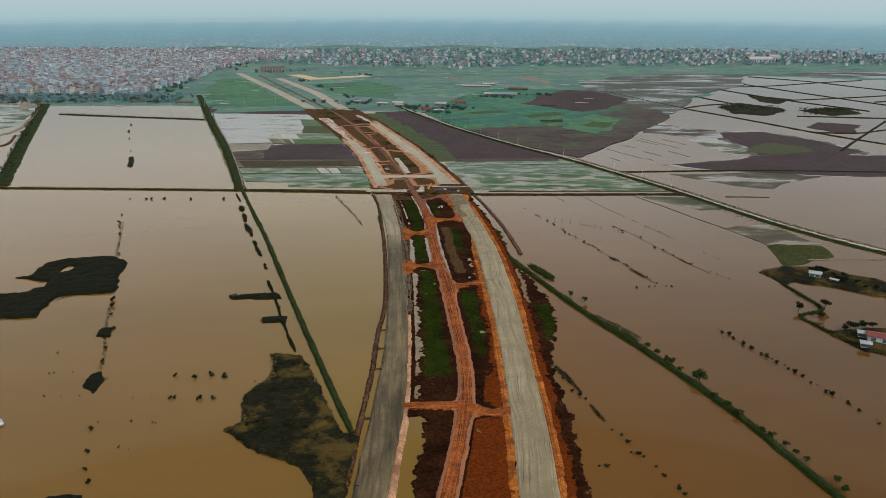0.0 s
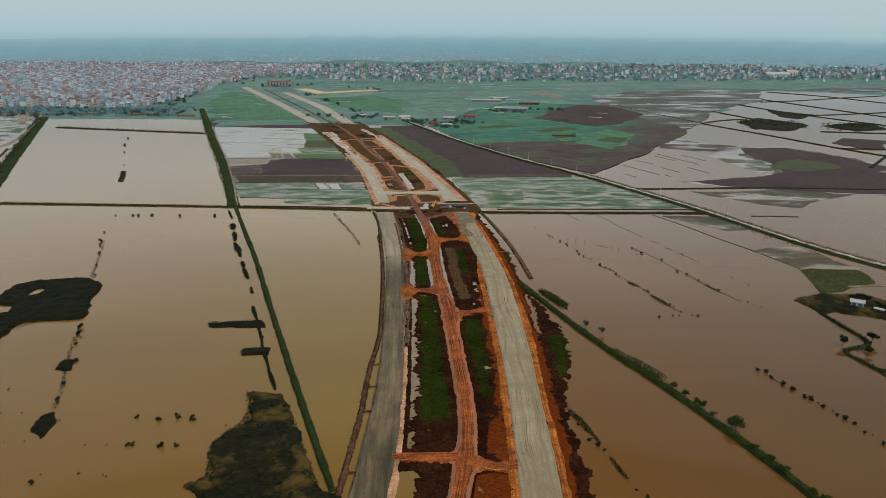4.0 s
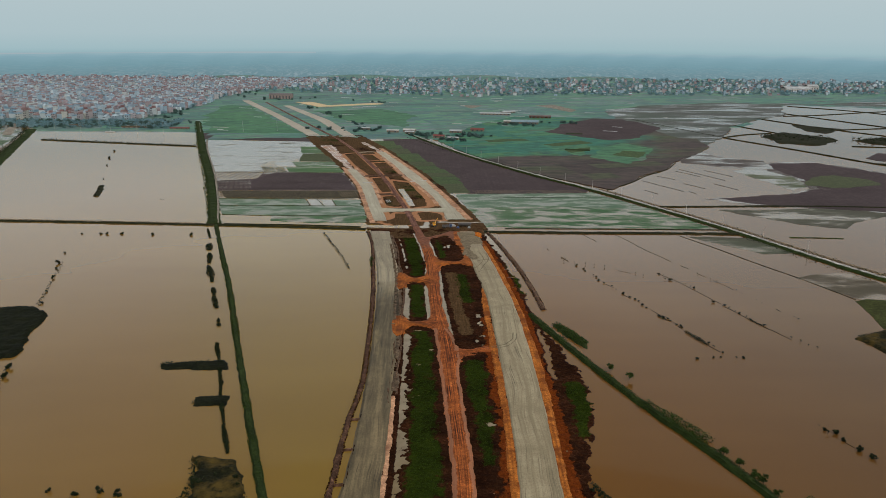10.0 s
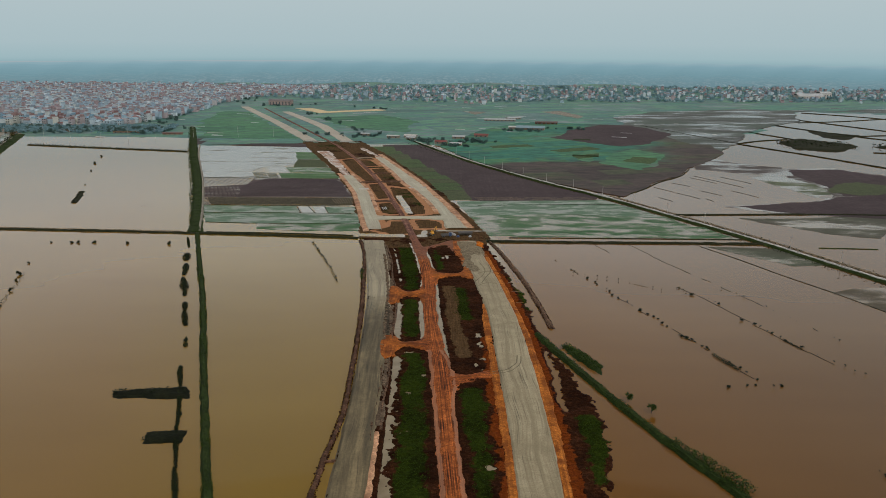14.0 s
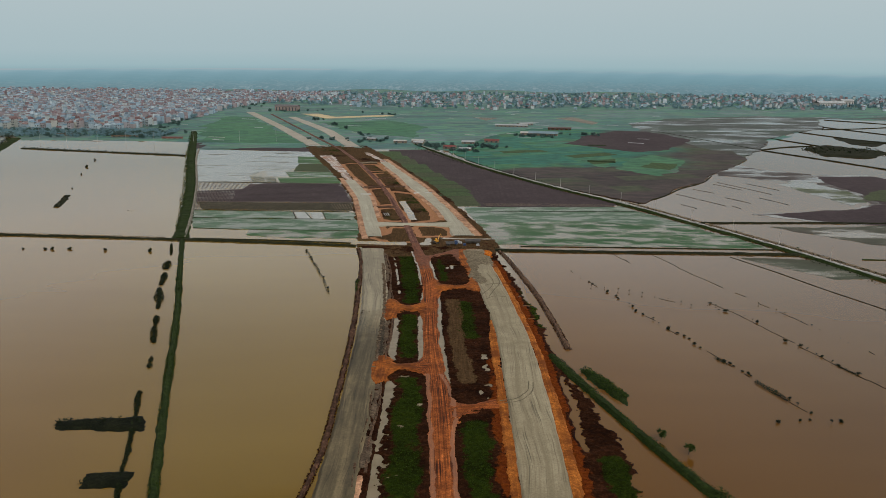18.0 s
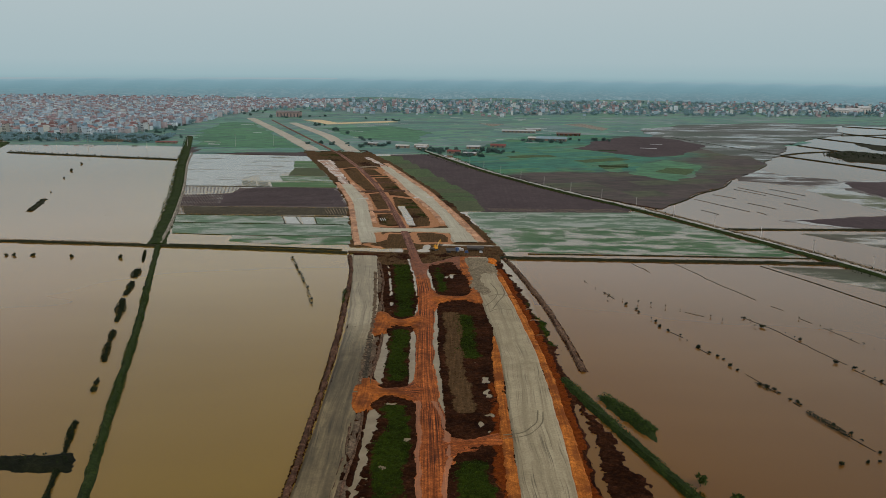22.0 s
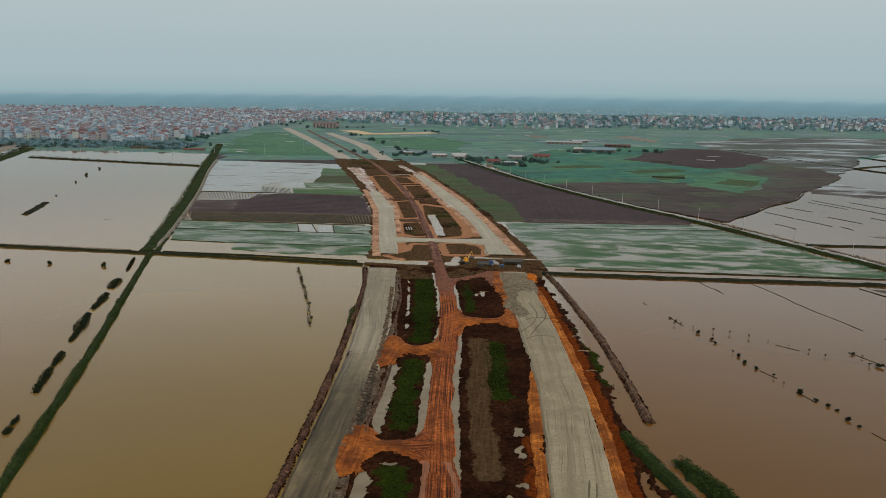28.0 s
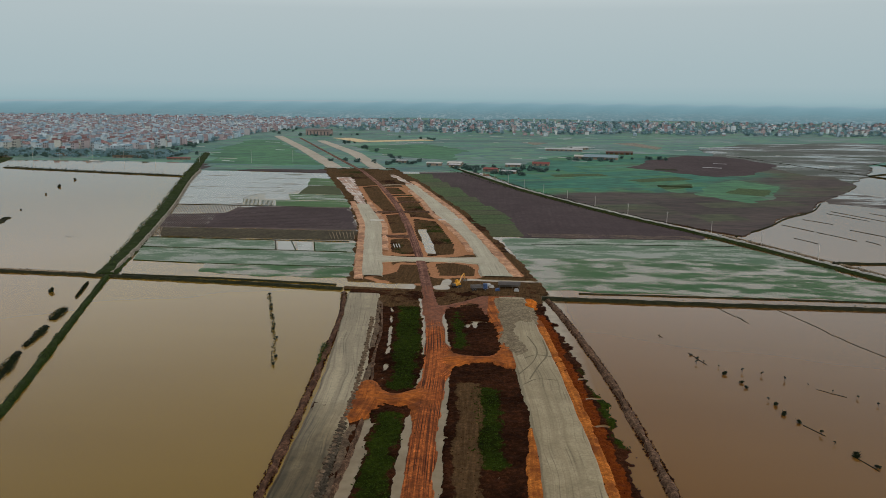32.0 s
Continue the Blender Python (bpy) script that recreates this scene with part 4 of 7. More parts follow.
for k, (pts, w) in enumerate((([(479, 1252), (500, 1190), (510, 1153)], 2.0), ([(556, 1352), (601, 1217), (674, 1083)], 2.6), ([(635, 1431), (684, 1289), (727, 1171), (760, 1090)], 2.6), ([(704, 1563), (783, 1480), (837, 1353), (900, 1240)], 3.0), ([(412, 1118), (455, 1150), (498, 1165)], 2.6), ([(576, 1196), (674, 1217), (771, 1245), (900, 1290)], 3.2), ([(616, 1386), (691, 1404), (790, 1451), (900, 1490)], 2.6), ([(470, 794), (521, 854), (569, 909), (640, 990)], 4.0), ([(500, 912), (548, 900), (600, 925), (660, 960)], 2.2), ([(600, 735), (700, 800), (800, 850)], 3.0), ([(740, 1180), (860, 1215), (980, 1240)], 2.6), ([(545, 1040), (640, 1020), (760, 1000)], 2.4))):
    ridge("dyke", pts, w, 0.8, SCRUB, "thin dark bund between flooded plots", step=4, seed=200 + k, rough=0.6)
for k, (pts, mt) in enumerate((([(573, 1266), (620, 1217), (576, 1165), (559, 1184)], SCRUB), ([(516, 950), (549, 984), (590, 966), (548, 901), (526, 917)], BROWN), ([(640, 1000), (720, 1040), (760, 990), (680, 950)], SOAKED), ([(800, 1180), (900, 1230), (960, 1180), (860, 1130)], SOAKED), ([(560, 850), (640, 920), (720, 880), (640, 810)], SOAKED), ([(640, 1560), (760, 1600), (900, 1560), (1100, 1600), (1300, 1560), (1300, 1800), (640, 1800)], PLAIN))):
    slab("field", pts, 0.3, mt, "half-flooded field plot on the low plain", wobble=8, step=4, seed=100 + k)

DRY_MUD = earthy("drying_mud", (0.045, 0.025, 0.015), (0.17, 0.102, 0.064), 0.5, 1.4, relief=0.5, clods=0.75)

# ---- dykes ----
ridge("dyke", [(-700, 690), (-345, 658), (-243, 651), (-142, 643), (-80, 637), (-28, 630)], 4.0, 0.9, SCRUB, "low dark earth dyke crossing the flooded fields")
ridge("dyke", [(-330, 663), (-243, 655), (-150, 648)], 2.2, 0.45, DRY_BANK, "thin pale mud bund beside the dyke", seed=8)
ridge("dyke", [(-132, 646), (-80, 643), (-32, 637)], 2.2, 0.5, SCRUB, "thin bund edging the paddy", seed=9)
ridge("dyke", [(56, 622), (134, 619), (190, 618), (240, 616)], 4.4, 0.9, SCRUB, "low dark earth dyke crossing the flooded fields", seed=3)
ridge("dyke", [(72, 632), (134, 631), (226, 628)], 1.3, 0.4, SCRUB, "thin dark bund edging the paddy", seed=4, rough=0.7)
ridge("green_bank", [(-137, 642), (-128, 613), (-111, 558), (-97.4, 516), (-87.5, 482), (-79.4, 454), (-70.3, 422), (-49, 350), (-33, 297), (-21, 258)], 3.3, 1.0, GRASS, "long straight grassy canal bank", "bank", rough=0.45, seed=12)
ridge("green_bank", [(-138.5, 644), (-160, 722), (-195, 842), (-248, 1008), (-290, 1150), (-330, 1280)], 11, 1.5, GRASS, "wide scrubby canal bank between flooded fields", "bank", rough=0.4, seed=13)
ridge("dyke", [(-136.5, 645), (-156, 722), (-190, 842), (-243, 1008), (-262, 1080)], 2.6, 1.6, PATHWAY, "dirt path on the canal bank", "path", seed=14)
ridge("dyke", [(-348, 665), (-420, 863), (-532, 1182)], 16, 1.3, GRASS, "wide grassy dyke with a dirt track", seed=15)
ridge("dyke", [(-538, 1130), (-570, 1200), (-650, 1441)], 14, 1.2, PATHWAY, "pale dirt road towards the village", "road", seed=16)
ridge("dyke", [(-470, 1082), (-370, 1056), (-262, 1030)], 7, 0.9, SCRUB, "low earth dyke at the far side of the flood", seed=17)
ridge("green_bank", [(67, 458), (80, 415), (88, 389), (99, 358), (111, 330), (121, 301), (128, 280), (135, 258), (139, 234), (145, 210), (156, 165), (172, 90), (192, 10), (220, -90)], 4.4, 1.2, GRASS, "overgrown green bank running out from the road", "bank", rough=0.4, seed=18)
ridge("earth_bund", [(58, 620), (60.5, 610), (64.2, 585), (68.3, 555), (71, 533), (72.5, 509), (74, 487), (74.8, 466)], 2.5, 0.8, DRY_MUD, "fresh brown earth bund beside the ditch", "bund", seed=19, rough=0.95, step=0.7)
ridge("earth_bund", [(-26, 625), (-20, 590), (-17, 540), (-14, 500), (-12.2, 455), (-11, 410), (-10.8, 378), (-14, 351), (-15, 307), (-17, 285), (-19, 255), (-21, 225)], 2.2, 0.8, MUD_BANK, "narrow mud bund along the sand road", "bund", seed=20, rough=0.95, step=0.8)
ridge("lane", [(-10, 1150), (61, 963), (117, 847), (165, 768), (202, 692), (233, 627), (256, 566), (278, 512), (313, 457), (360, 400)], 7, 1.0, GRASS, "raised country lane on a grassy dyke", "road", seed=21)
ridge("lane", [(-10, 1151), (61, 964), (117, 848), (165, 769), (202, 693), (233, 628), (256, 567), (278, 513), (313, 458), (360, 401)], 2.3, 1.5, CONCRETE, "pale concrete country lane", "road", seed=22, rough=0.06)
ridge("dyke", [(172, 775), (209, 698), (240, 633), (263, 572), (286, 518), (322, 464)], 2.4, 0.5, DRY_BANK, "thin pale bund along the lane's ditch", seed=24)
ridge("dyke", [(205, 702), (325, 706), (480, 690)], 4, 0.7, SCRUB, "thin dark bund across the flooded paddy", seed=23)
for k, (pts, full) in enumerate((([(124, 618), (130.5, 596)], 1.0), ([(147, 615), (151.7, 603), (155.8, 582), (161.5, 565), (167.4, 549)], 1.0), ([(169.6, 542), (172.6, 536)], 0.6), ([(175, 525), (180, 513), (184.5, 497), (188, 487)], 0.7), ([(151, 527), (156.7, 515), (161, 502), (164, 492), (167.4, 480), (169.5, 474)], 1.0), ([(169.4, 470), (173, 460.7), (176, 447.5), (179, 440), (184, 426)], 1.0), ([(107, 546), (121, 539), (136, 526)], 0.25), ([(94, 579), (101, 557), (109, 533), (116, 507)], 0.35), ([(116, 507), (119, 501)], 1.0), ([(121, 491), (129, 468), (136, 446), (143, 420), (150, 402)], 0.5), ([(195, 466), (199, 448)], 0.6), ([(156, 346), (165, 324), (176, 290), (186, 256)], 0.15))):
    rb, (q, nrm) = random.Random(60 + k), along(pts, 1.0)
    i = 0
    while i < len(q) - 3:
        j = min(len(q) - 1, i + rb.randrange(3, 9))
        if rb.random() < full:
            ridge("dyke", [tuple(p + a * 0.3 * math.sin(i)) for p, a in ((q[i], nrm[i]), (q[(i + j) // 2], nrm[i]), (q[j], nrm[j]))], rb.uniform(0.2, 0.42) * (0.6 + 0.4 * full), rb.uniform(0.06, 0.13), SCRUB, "thin broken bund in the flood water", step=0.8, seed=30 + k, rough=0.8)
        i = j if full > 0.9 else j + rb.randrange(0, 4)

HEDGES = []
for k, (pts, w, h) in enumerate((([(-140, 631), (-136, 619), (-132, 607)], 1.2, 1.0), ([(-128, 591), (-126.3, 584), (-124.5, 577)], 4.2, 1.6), ([(-122, 569), (-119, 558), (-116.8, 548)], 3.2, 1.5), ([(-115.5, 542), (-111.2, 530), (-107, 518)], 4.4, 1.8), ([(-107, 518), (-105.5, 512)], 2.4, 1.2), ([(-102, 501), (-98.4, 490)], 2.6, 1.5), ([(-98, 488), (-95.6, 480), (-92, 470)], 3.2, 1.6), ([(-87, 454), (-86, 450)], 1.4, 1.1), ([(-85.4, 448), (-84.4, 445)], 1.7, 1.1), ([(-80, 424), (-77, 414), (-74, 405)], 1.8, 1.3), ([(-74, 404), (-70, 391), (-66, 376)], 1.5, 1.2), ([(-66, 375), (-62, 362), (-58, 349)], 1.5, 1.2), ([(-58, 348), (-55, 339), (-52, 330)], 1.7, 1.2))):
    ridge("earth_bund", pts, w * 0.5, 0.5, REED, "dark overgrown remnant of a sunken bund", "bund", step=0.8, seed=140 + k, rough=0.9)
    HEDGES.append((pts, w, h * 0.7, 11, 340 + k))

for k, (x0, y0, x1, y1) in enumerate(((220, 815, 231, 792), (242, 838, 254, 820), (269, 866, 284, 836), (211, 769, 218, 753), (249, 764, 252, 753), (276, 876, 301, 816), (256, 800, 268, 776), (300, 870, 316, 836), (232, 790, 244, 764), (284, 800, 296, 770))):
    ridge("dyke", [(x0, y0), ((x0 + x1) / 2 + 0.6, (y0 + y1) / 2), (x1, y1)], 0.55, 0.18, SCRUB, "thin broken bund in the flood water", step=1.5, seed=160 + k, rough=0.9)

ridge("dyke", [(192, 611), (206, 579), (217, 549), (231, 517), (240, 492), (244, 480)], 0.65, 0.22, SCRUB, "thin straight bund in the flood water", step=1.2, seed=180, rough=0.7)
ridge("dyke", [(267, 607), (285, 606), (303, 604)], 1.6, 0.4, GRASS, "thin green bund in the flood water", step=1.2, seed=181, rough=0.9)

slab("field", [(-640, 1200), (-552, 1196), (-512, 1096), (-482, 985), (-500, 950), (-640, 960)], 0.1, wet("marsh_paddy", (0.03, 0.07, 0.03), (0.045, 0.085, 0.035), (0.17, 0.155, 0.13), 0.5, 0.05, (0.5, 1.0)), "half-flooded green paddy beside the dyke", wobble=3)
ridge("dyke", [(-536, 1190), (-504, 1090), (-474, 985), (-462, 925), (-480, 905), (-560, 885), (-660, 872)], 7, 1.0, PATHWAY, "pale dirt road on the dyke", "road", seed=192, step=3, rough=0.25)
ridge("dyke", [(-452, 915), (-430, 850), (-440, 838), (-520, 850), (-640, 860)], 4, 0.9, MUD_BANK, "brown earth bund round a flooded pond", seed=193, step=2, rough=0.5)

# ---- islands ----
mound("island", [(-62, 327), (-49, 325), (-42, 309), (-32, 277), (-24, 257), (-19, 256), (-18, 248), (-21, 215), (-22, 190), (-34, 190), (-33, 228), (-38, 237), (-54, 246), (-63, 255), (-70, 262), (-63, 267), (-69, 288), (-63, 296), (-58, 305)], 1.3, ISLE, "scrub-covered mud island with dry brown grass", 0.6, 1.0, 2.2)
mound("island", [(-229, 436), (-221, 438), (-223, 459), (-215, 467), (-204, 469), (-183, 472), (-172, 459), (-170, 436), (-163, 417), (-164, 408), (-191, 406), (-193, 397), (-193, 386), (-190, 375), (-205, 376), (-240, 374), (-246, 405), (-221, 409), (-213, 412), (-206, 418), (-208, 429), (-217, 431)], 1.2, REED, "dark scrub island in the flood water", 0.8, 1.0, 1.6, ponds=[(-204.5, 449, 3.2, 6.0)])
mound("island", [(-98, 402), (-72, 406), (-68, 396), (-96, 396)], 1.0, REED, "narrow dark spit of scrub", 1.0, 2.0, 1.2)
mound("island", [(-75, 371), (-62, 373), (-60, 364), (-73, 364)], 0.9, REED, "small dark spit of scrub", 1.0, 1.6, 1.0)
mound("island", [(-137, 299), (-139, 310), (-135, 314), (-131, 305), (-131, 293)], 0.9, REED, "small round scrub islet", 0.7, 1.4, 1.3)
mound("island", [(-152, 351), (-152, 362), (-147, 361), (-144, 348)], 0.8, REED, "tiny scrub islet", 0.7, 1.4, 1.3)
mound("island", [(-175, 222), (-108, 224), (-106, 190), (-175, 190)], 0.9, REED, "dark strip of land at the edge of the flood", 1.5, 2.0, 2)
mound("island", [(77, 447), (81, 444), (85, 434), (89, 424), (87, 416), (81, 428), (77, 437)], 1.1, GRASS, "bushy green islet beside the bank", 1.0, 1.6, 1.0)
mound("farm_island", [(215, 427), (233, 437), (257, 435), (267, 422), (285, 405), (300, 392), (300, 378), (262, 387), (243, 402), (229, 409), (220, 407)], 1.1, ISLE, "muddy farm plot surrounded by flood water", 1.0, 2.0, 1.5)
mound("farm_island", [(210, 345), (216, 342), (232, 344), (300, 345), (300, 318), (262, 316), (228, 312), (217, 318), (212, 332)], 1.1, ISLE, "farmyard plot with sheds surrounded by flood water", 1.0, 2.0, 1.5)
ridge("dyke", [(220, 408), (222, 386), (225, 374), (222, 366), (205, 362), (209, 349), (213, 335)], 2.6, 0.8, GRASS, "grassy dyke round the farm pond", seed=41, step=1.2, rough=0.6)
ridge("earth_bund", [(-277, 786), (-270, 764), (-263, 741)], 6, 0.7, SCRUB, "dark overgrown remnant of a sunken bund", "bund", step=1.5, seed=151, rough=0.7)
mound("reed_bed", [(471, 1131), (515, 1174), (545, 1140), (559, 1100), (509, 1044), (467, 1068)], 1.6, SCRUB, "dark reedy patch in the flooded plain", 5, 6, 6)
mound("reed_bed", [(575, 1089), (610, 1113), (660, 1120), (650, 1060), (598, 1045)], 1.6, SCRUB, "dark reedy patch in the flooded plain", 5, 6, 6)

# ---- site soil: mud, with zones of grass, bare earth and clay ----
m, n, l, b = material("site_soil", 0.92, 0.02)


def zone(key):
    a = n.new("ShaderNodeAttribute")
    a.attribute_name = key
    edge = maths(n, l, "ADD", maths(n, l, "MULTIPLY", noise_at(n, l, v, 0.22, 7, 0.75), 1.0), maths(n, l, "MULTIPLY", noise_at(n, l, v, 1.1, 5, 0.7), 0.6))
    return ramp(n, l, maths(n, l, "ADD", a.outputs["Fac"], maths(n, l, "SUBTRACT", edge, 0.8)), [(0.43, (0, 0, 0)), (0.57, (1, 1, 1))])


v = place(n, l)
f1, f2 = noise_at(n, l, v, 0.1, 6, 0.65), noise_at(n, l, v, 0.9, 8, 0.78)
heavy = ramp(n, l, noise_at(n, l, v, 0.05, 7, 0.7), [(0.4, (0.55, 0.5, 0.5)), (0.5, (1, 1, 1)), (0.62, (1.5, 1.45, 1.4))])
wheel = ramp(n, l, noise_at(n, l, place(n, l, (1.0, 0.06, 1), 14), 1.4, 4, 0.7), [(0.46, (0.62, 0.6, 0.6)), (0.52, (1, 1, 1)), (0.62, (1.35, 1.3, 1.25))])
col = mix(n, l, 0.65, ramp(n, l, f1, [(0.3, (0.008, 0.0032, 0.0015)), (0.7, (0.034, 0.0112, 0.0044))]), ramp(n, l, f2, [(0.32, (0.005, 0.0024, 0.0015)), (0.5, (0.02, 0.0075, 0.0035)), (0.64, (0.064, 0.024, 0.011)), (0.76, (0.15, 0.072, 0.042))]))
col = mix(n, l, zone("grass"), col, ramp(n, l, f2, [(0.3, (0.007, 0.007, 0.002)), (0.48, (0.012, 0.019, 0.002)), (0.72, (0.029, 0.044, 0.005))]))
col = mix(n, l, 0.85, col, heavy, "MULTIPLY")
col = mix(n, l, zone("bare"), col, mix(n, l, 0.55, ramp(n, l, f2, [(0.3, (0.04, 0.023, 0.01)), (0.5, (0.072, 0.042, 0.019)), (0.7, (0.12, 0.073, 0.036))]), wheel, "MULTIPLY"))
col = mix(n, l, zone("clay"), col, ramp(n, l, f2, [(0.25, (0.03, 0.007, 0.002)), (0.5, (0.105, 0.022, 0.004)), (0.75, (0.22, 0.056, 0.01))]))
# clay rims of the far corridor, lightened in colour to stand in for haze
col = mix(n, l, zone("dry"), col, ramp(n, l, f2, [(0.25, (0.19, 0.085, 0.042)), (0.75, (0.43, 0.22, 0.115))]))
l.new(col, b.inputs["Base Color"])
bump(n, l, b, f2, 0.9, 0.4)
SOIL = m

HAUL = CLAY.copy()
HAUL.name = "haul_clay"
n, l = HAUL.node_tree.nodes, HAUL.node_tree.links
b = n["Principled BSDF"]
v = place(n, l)
col = b.inputs["Base Color"].links[0].from_socket
f2 = noise_at(n, l, v, 0.7, 5)
raw = mix(n, l, 0.3, ramp(n, l, f2, [(0.3, (0.12, 0.03, 0.004)), (0.55, (0.34, 0.1, 0.013)), (0.75, (0.48, 0.16, 0.026))]), col)
raw = mix(n, l, ramp(n, l, noise_at(n, l, v, 0.14, 4), [(0.42, (0, 0, 0)), (0.62, (0.75, 0.75, 0.75))]), raw, (0.075, 0.02, 0.006))
col = mix(n, l, zone("fresh"), col, raw)
uvm, lanes = n.new("ShaderNodeUVMap"), n.new("ShaderNodeMapping")
lanes.inputs["Scale"].default_value = (1.0, 0.025, 1.0)
l.new(uvm.outputs[0], lanes.inputs["Vector"])
col = mix(n, l, 0.85, col, ramp(n, l, noise_at(n, l, lanes.outputs[0], 1.1, 5, 0.7), [(0.36, (0.45, 0.4, 0.38)), (0.46, (0.88, 0.86, 0.85)), (0.55, (1.1, 1.1, 1.1)), (0.66, (1.6, 1.65, 1.65))]), "MULTIPLY")
old = ramp(n, l, f2, [(0.3, (0.07, 0.031, 0.021)), (0.7, (0.2, 0.09, 0.058))])
col = mix(n, l, maths(n, l, "MULTIPLY", zone("old"), 0.8), col, old)
col = mix(n, l, maths(n, l, "MULTIPLY", zone("rim"), 0.55), col, (0.3, 0.15, 0.09))
l.new(col, b.inputs["Base Color"])

HAUL_N = earthy("brown_haul_clay", (0.11, 0.05, 0.036), (0.25, 0.13, 0.095), 0.05, 0.6, streak=((0.05, 0.02, 0.014), None, 0.9))
CLAY_EDGE = earthy("clay_edge", (0.25, 0.07, 0.011), (0.5, 0.172, 0.03), 0.08, 0.9, relief=0.25, streak=((0.09, 0.024, 0.007), None, 0.6, 1.3), stain=((0.15, 0.042, 0.01), 0.09))

# ---- corridor earthworks ----
xs, ys = np.arange(-58, 90, 0.6), np.r_[np.arange(-248, 200, 2.0), np.arange(200, 629.5, 0.6)]
X, Y = np.meshgrid(xs, ys)
n1, n2 = fuzz2(X, Y, 14, 51), fuzz2(X, Y, 4, 52)
wl_, wr_, el_, er_, hc, mr = west_l(Y), west_r(Y), east_l(Y), east_r(Y), haul_c(Y), mud_r(Y)
H = 0.5 + 0.55 * (n1 - 0.5) + 0.35 * (n2 - 0.5) + 0.5 * (fuzz2(X, Y, 2.2, 53) - 0.5) + 0.55 * (fuzz2(X, Y, 1.0, 54) - 0.5)


def dip(x0, x1, y0, y1, soft=1.5):
    """1 inside a band between two lines and two stations, falling off outside."""
    a = np.clip((X - x0) / soft, 0, 1) * np.clip((x1 - X) / soft, 0, 1)
    return a * np.clip((Y - y0) / 4, 0, 1) * np.clip((y1 - Y) / 4, 0, 1)


jag = 2.6 * (fuzz2(X, Y, 2.4, 62) - 0.5) + 1.6 * (fuzz2(X, Y, 1.1, 63) - 0.5)
wob = 2.5 * (fuzz2(X, Y, 9, 57) - 0.5) * 2 + jag
wig = 1.8 * (fuzz2(X, Y, 5, 59) - 0.5) * 2 + 1.2 * jag
H -= 1.6 * dip(wr_ + 1.5, wr_ + 9 + wob, 215, 270)
H -= 1.6 * dip(wr_ + 3.2, wr_ + 6.4 + 0.9 * wob + 0.9 * wig, 282, 436)
H -= 1.3 * dip(wr_ + 3.5, wr_ + 6.0 + wob, 452, 505)
H -= 1.5 * dip(hc - 4.7 - 0.5 * wig, hc - 2.2, 440, 620, 1.0) * (fuzz2(X, Y, 16, 60) > 0.26)
H -= 1.5 * dip(hc - 5.8 - 0.3 * wig, hc - 2.4, 452, 505, 1.0)
H -= 1.4 * dip(hc + 2.0, hc + 4.9 + 0.4 * wig, 426, 604, 0.8) * (fuzz2(X, Y, 16, 61) > 0.16)
H -= 1.4 * dip(hc + 2.0, hc + 5.2 + 0.3 * wig, 432, 540, 0.8)
H -= 1.2 * dip(el_ - 8.5, el_ - 5.0 + 0.5 * wob, 425, 490) * np.clip((fuzz2(X, Y, 6, 68) - 0.5) * 9, 0, 1)
H -= 1.3 * np.clip((fuzz2(X, Y, 6, 67) - 0.77) * 8, 0, 1) * (np.abs(X - hc) > 4) * (X < el_ - 2)
H -= 1.2 * dip(wr_ + 5.4 + 0.3 * wig, wr_ + 7.0 + 0.3 * wig, 536, 606, 0.6) * (fuzz2(X, Y, 9, 69) > 0.45)
for px_, py_, rx_, ry_ in ((4.6, 475, 1.7, 13), (5.4, 463, 1.2, 5), (63.2, 534.5, 1.6, 0.9), (64.2, 519.8, 2.2, 0.7), (64.4, 502, 2.0, 1.0), (57, 490, 1.6, 3), (27, 583, 1.0, 2.5), (8, 446, 3, 1.4)):
    H -= 1.5 * np.clip(1.4 - np.hypot((X - px_) / rx_, (Y - py_) / ry_) + 0.5 * (n2 - 0.5) + 0.4 * jag, 0, 1)
outer = np.clip((mr - X + 3.0 * (fuzz2(X, Y, 8, 58) - 0.5) * 2 + 1.4 * jag) / 2.0, -1, 1)
H = np.where(X > er_, np.minimum(H, outer * 0.9 + 0.5 * (fuzz2(X, Y, 1.3, 55) - 0.5)) - 1.7 * np.clip(1.2 - np.abs(X - er_ - 7.9 - 0.4 * wob - 0.4 * wig) / (1.3 + 0.5 * jag), 0, 1) * np.clip((Y - 384) / 4, 0, 1) * np.clip((442 - Y) / 8, 0, 1), H)
H -= np.where(X > er_ + 3, 1.6 * np.clip((fuzz2(X, Y, 9, 66) - 0.78) * 8, 0, 1), 0)
H = np.where(np.abs(X - hc) < 4.2, np.minimum(H, 0.3), H)
H = np.where(X < wl_ - 0.5, -1.2, H)
grass = np.zeros(X.shape)
for x0, x1, y0, y1 in ((wr_ + 6.5, hc - 5, 300, 440), (wr_ + 5.5, hc - 4.5, 453, 508), (wr_ + 7, hc - 3.5, 519, 608), (hc + 5, el_ - 6, 318, 406), (hc + 11, el_ - 6, 474, 526), (hc + 5, hc + 12, 554, 604), (er_ + 9, mr + 1, 335, 384), (er_ + 5.5, mr + 2, 486, 545)):
    grass = np.maximum(grass, dip(x0 - 1 + wob * 0.8, x1 + 1 + wob * 0.8, y0, y1, 5.0) * np.clip(-0.25 + 1.5 * fuzz2(X, Y, 11, 91) + 0.9 * fuzz2(X, Y, 3, 93), 0, 1))
clay = np.maximum(dip(hc + 4, el_ - 1, -248, 268), dip(hc + 6, el_, 276, 322, 3) * np.clip((318 - Y) / 30, 0, 1))
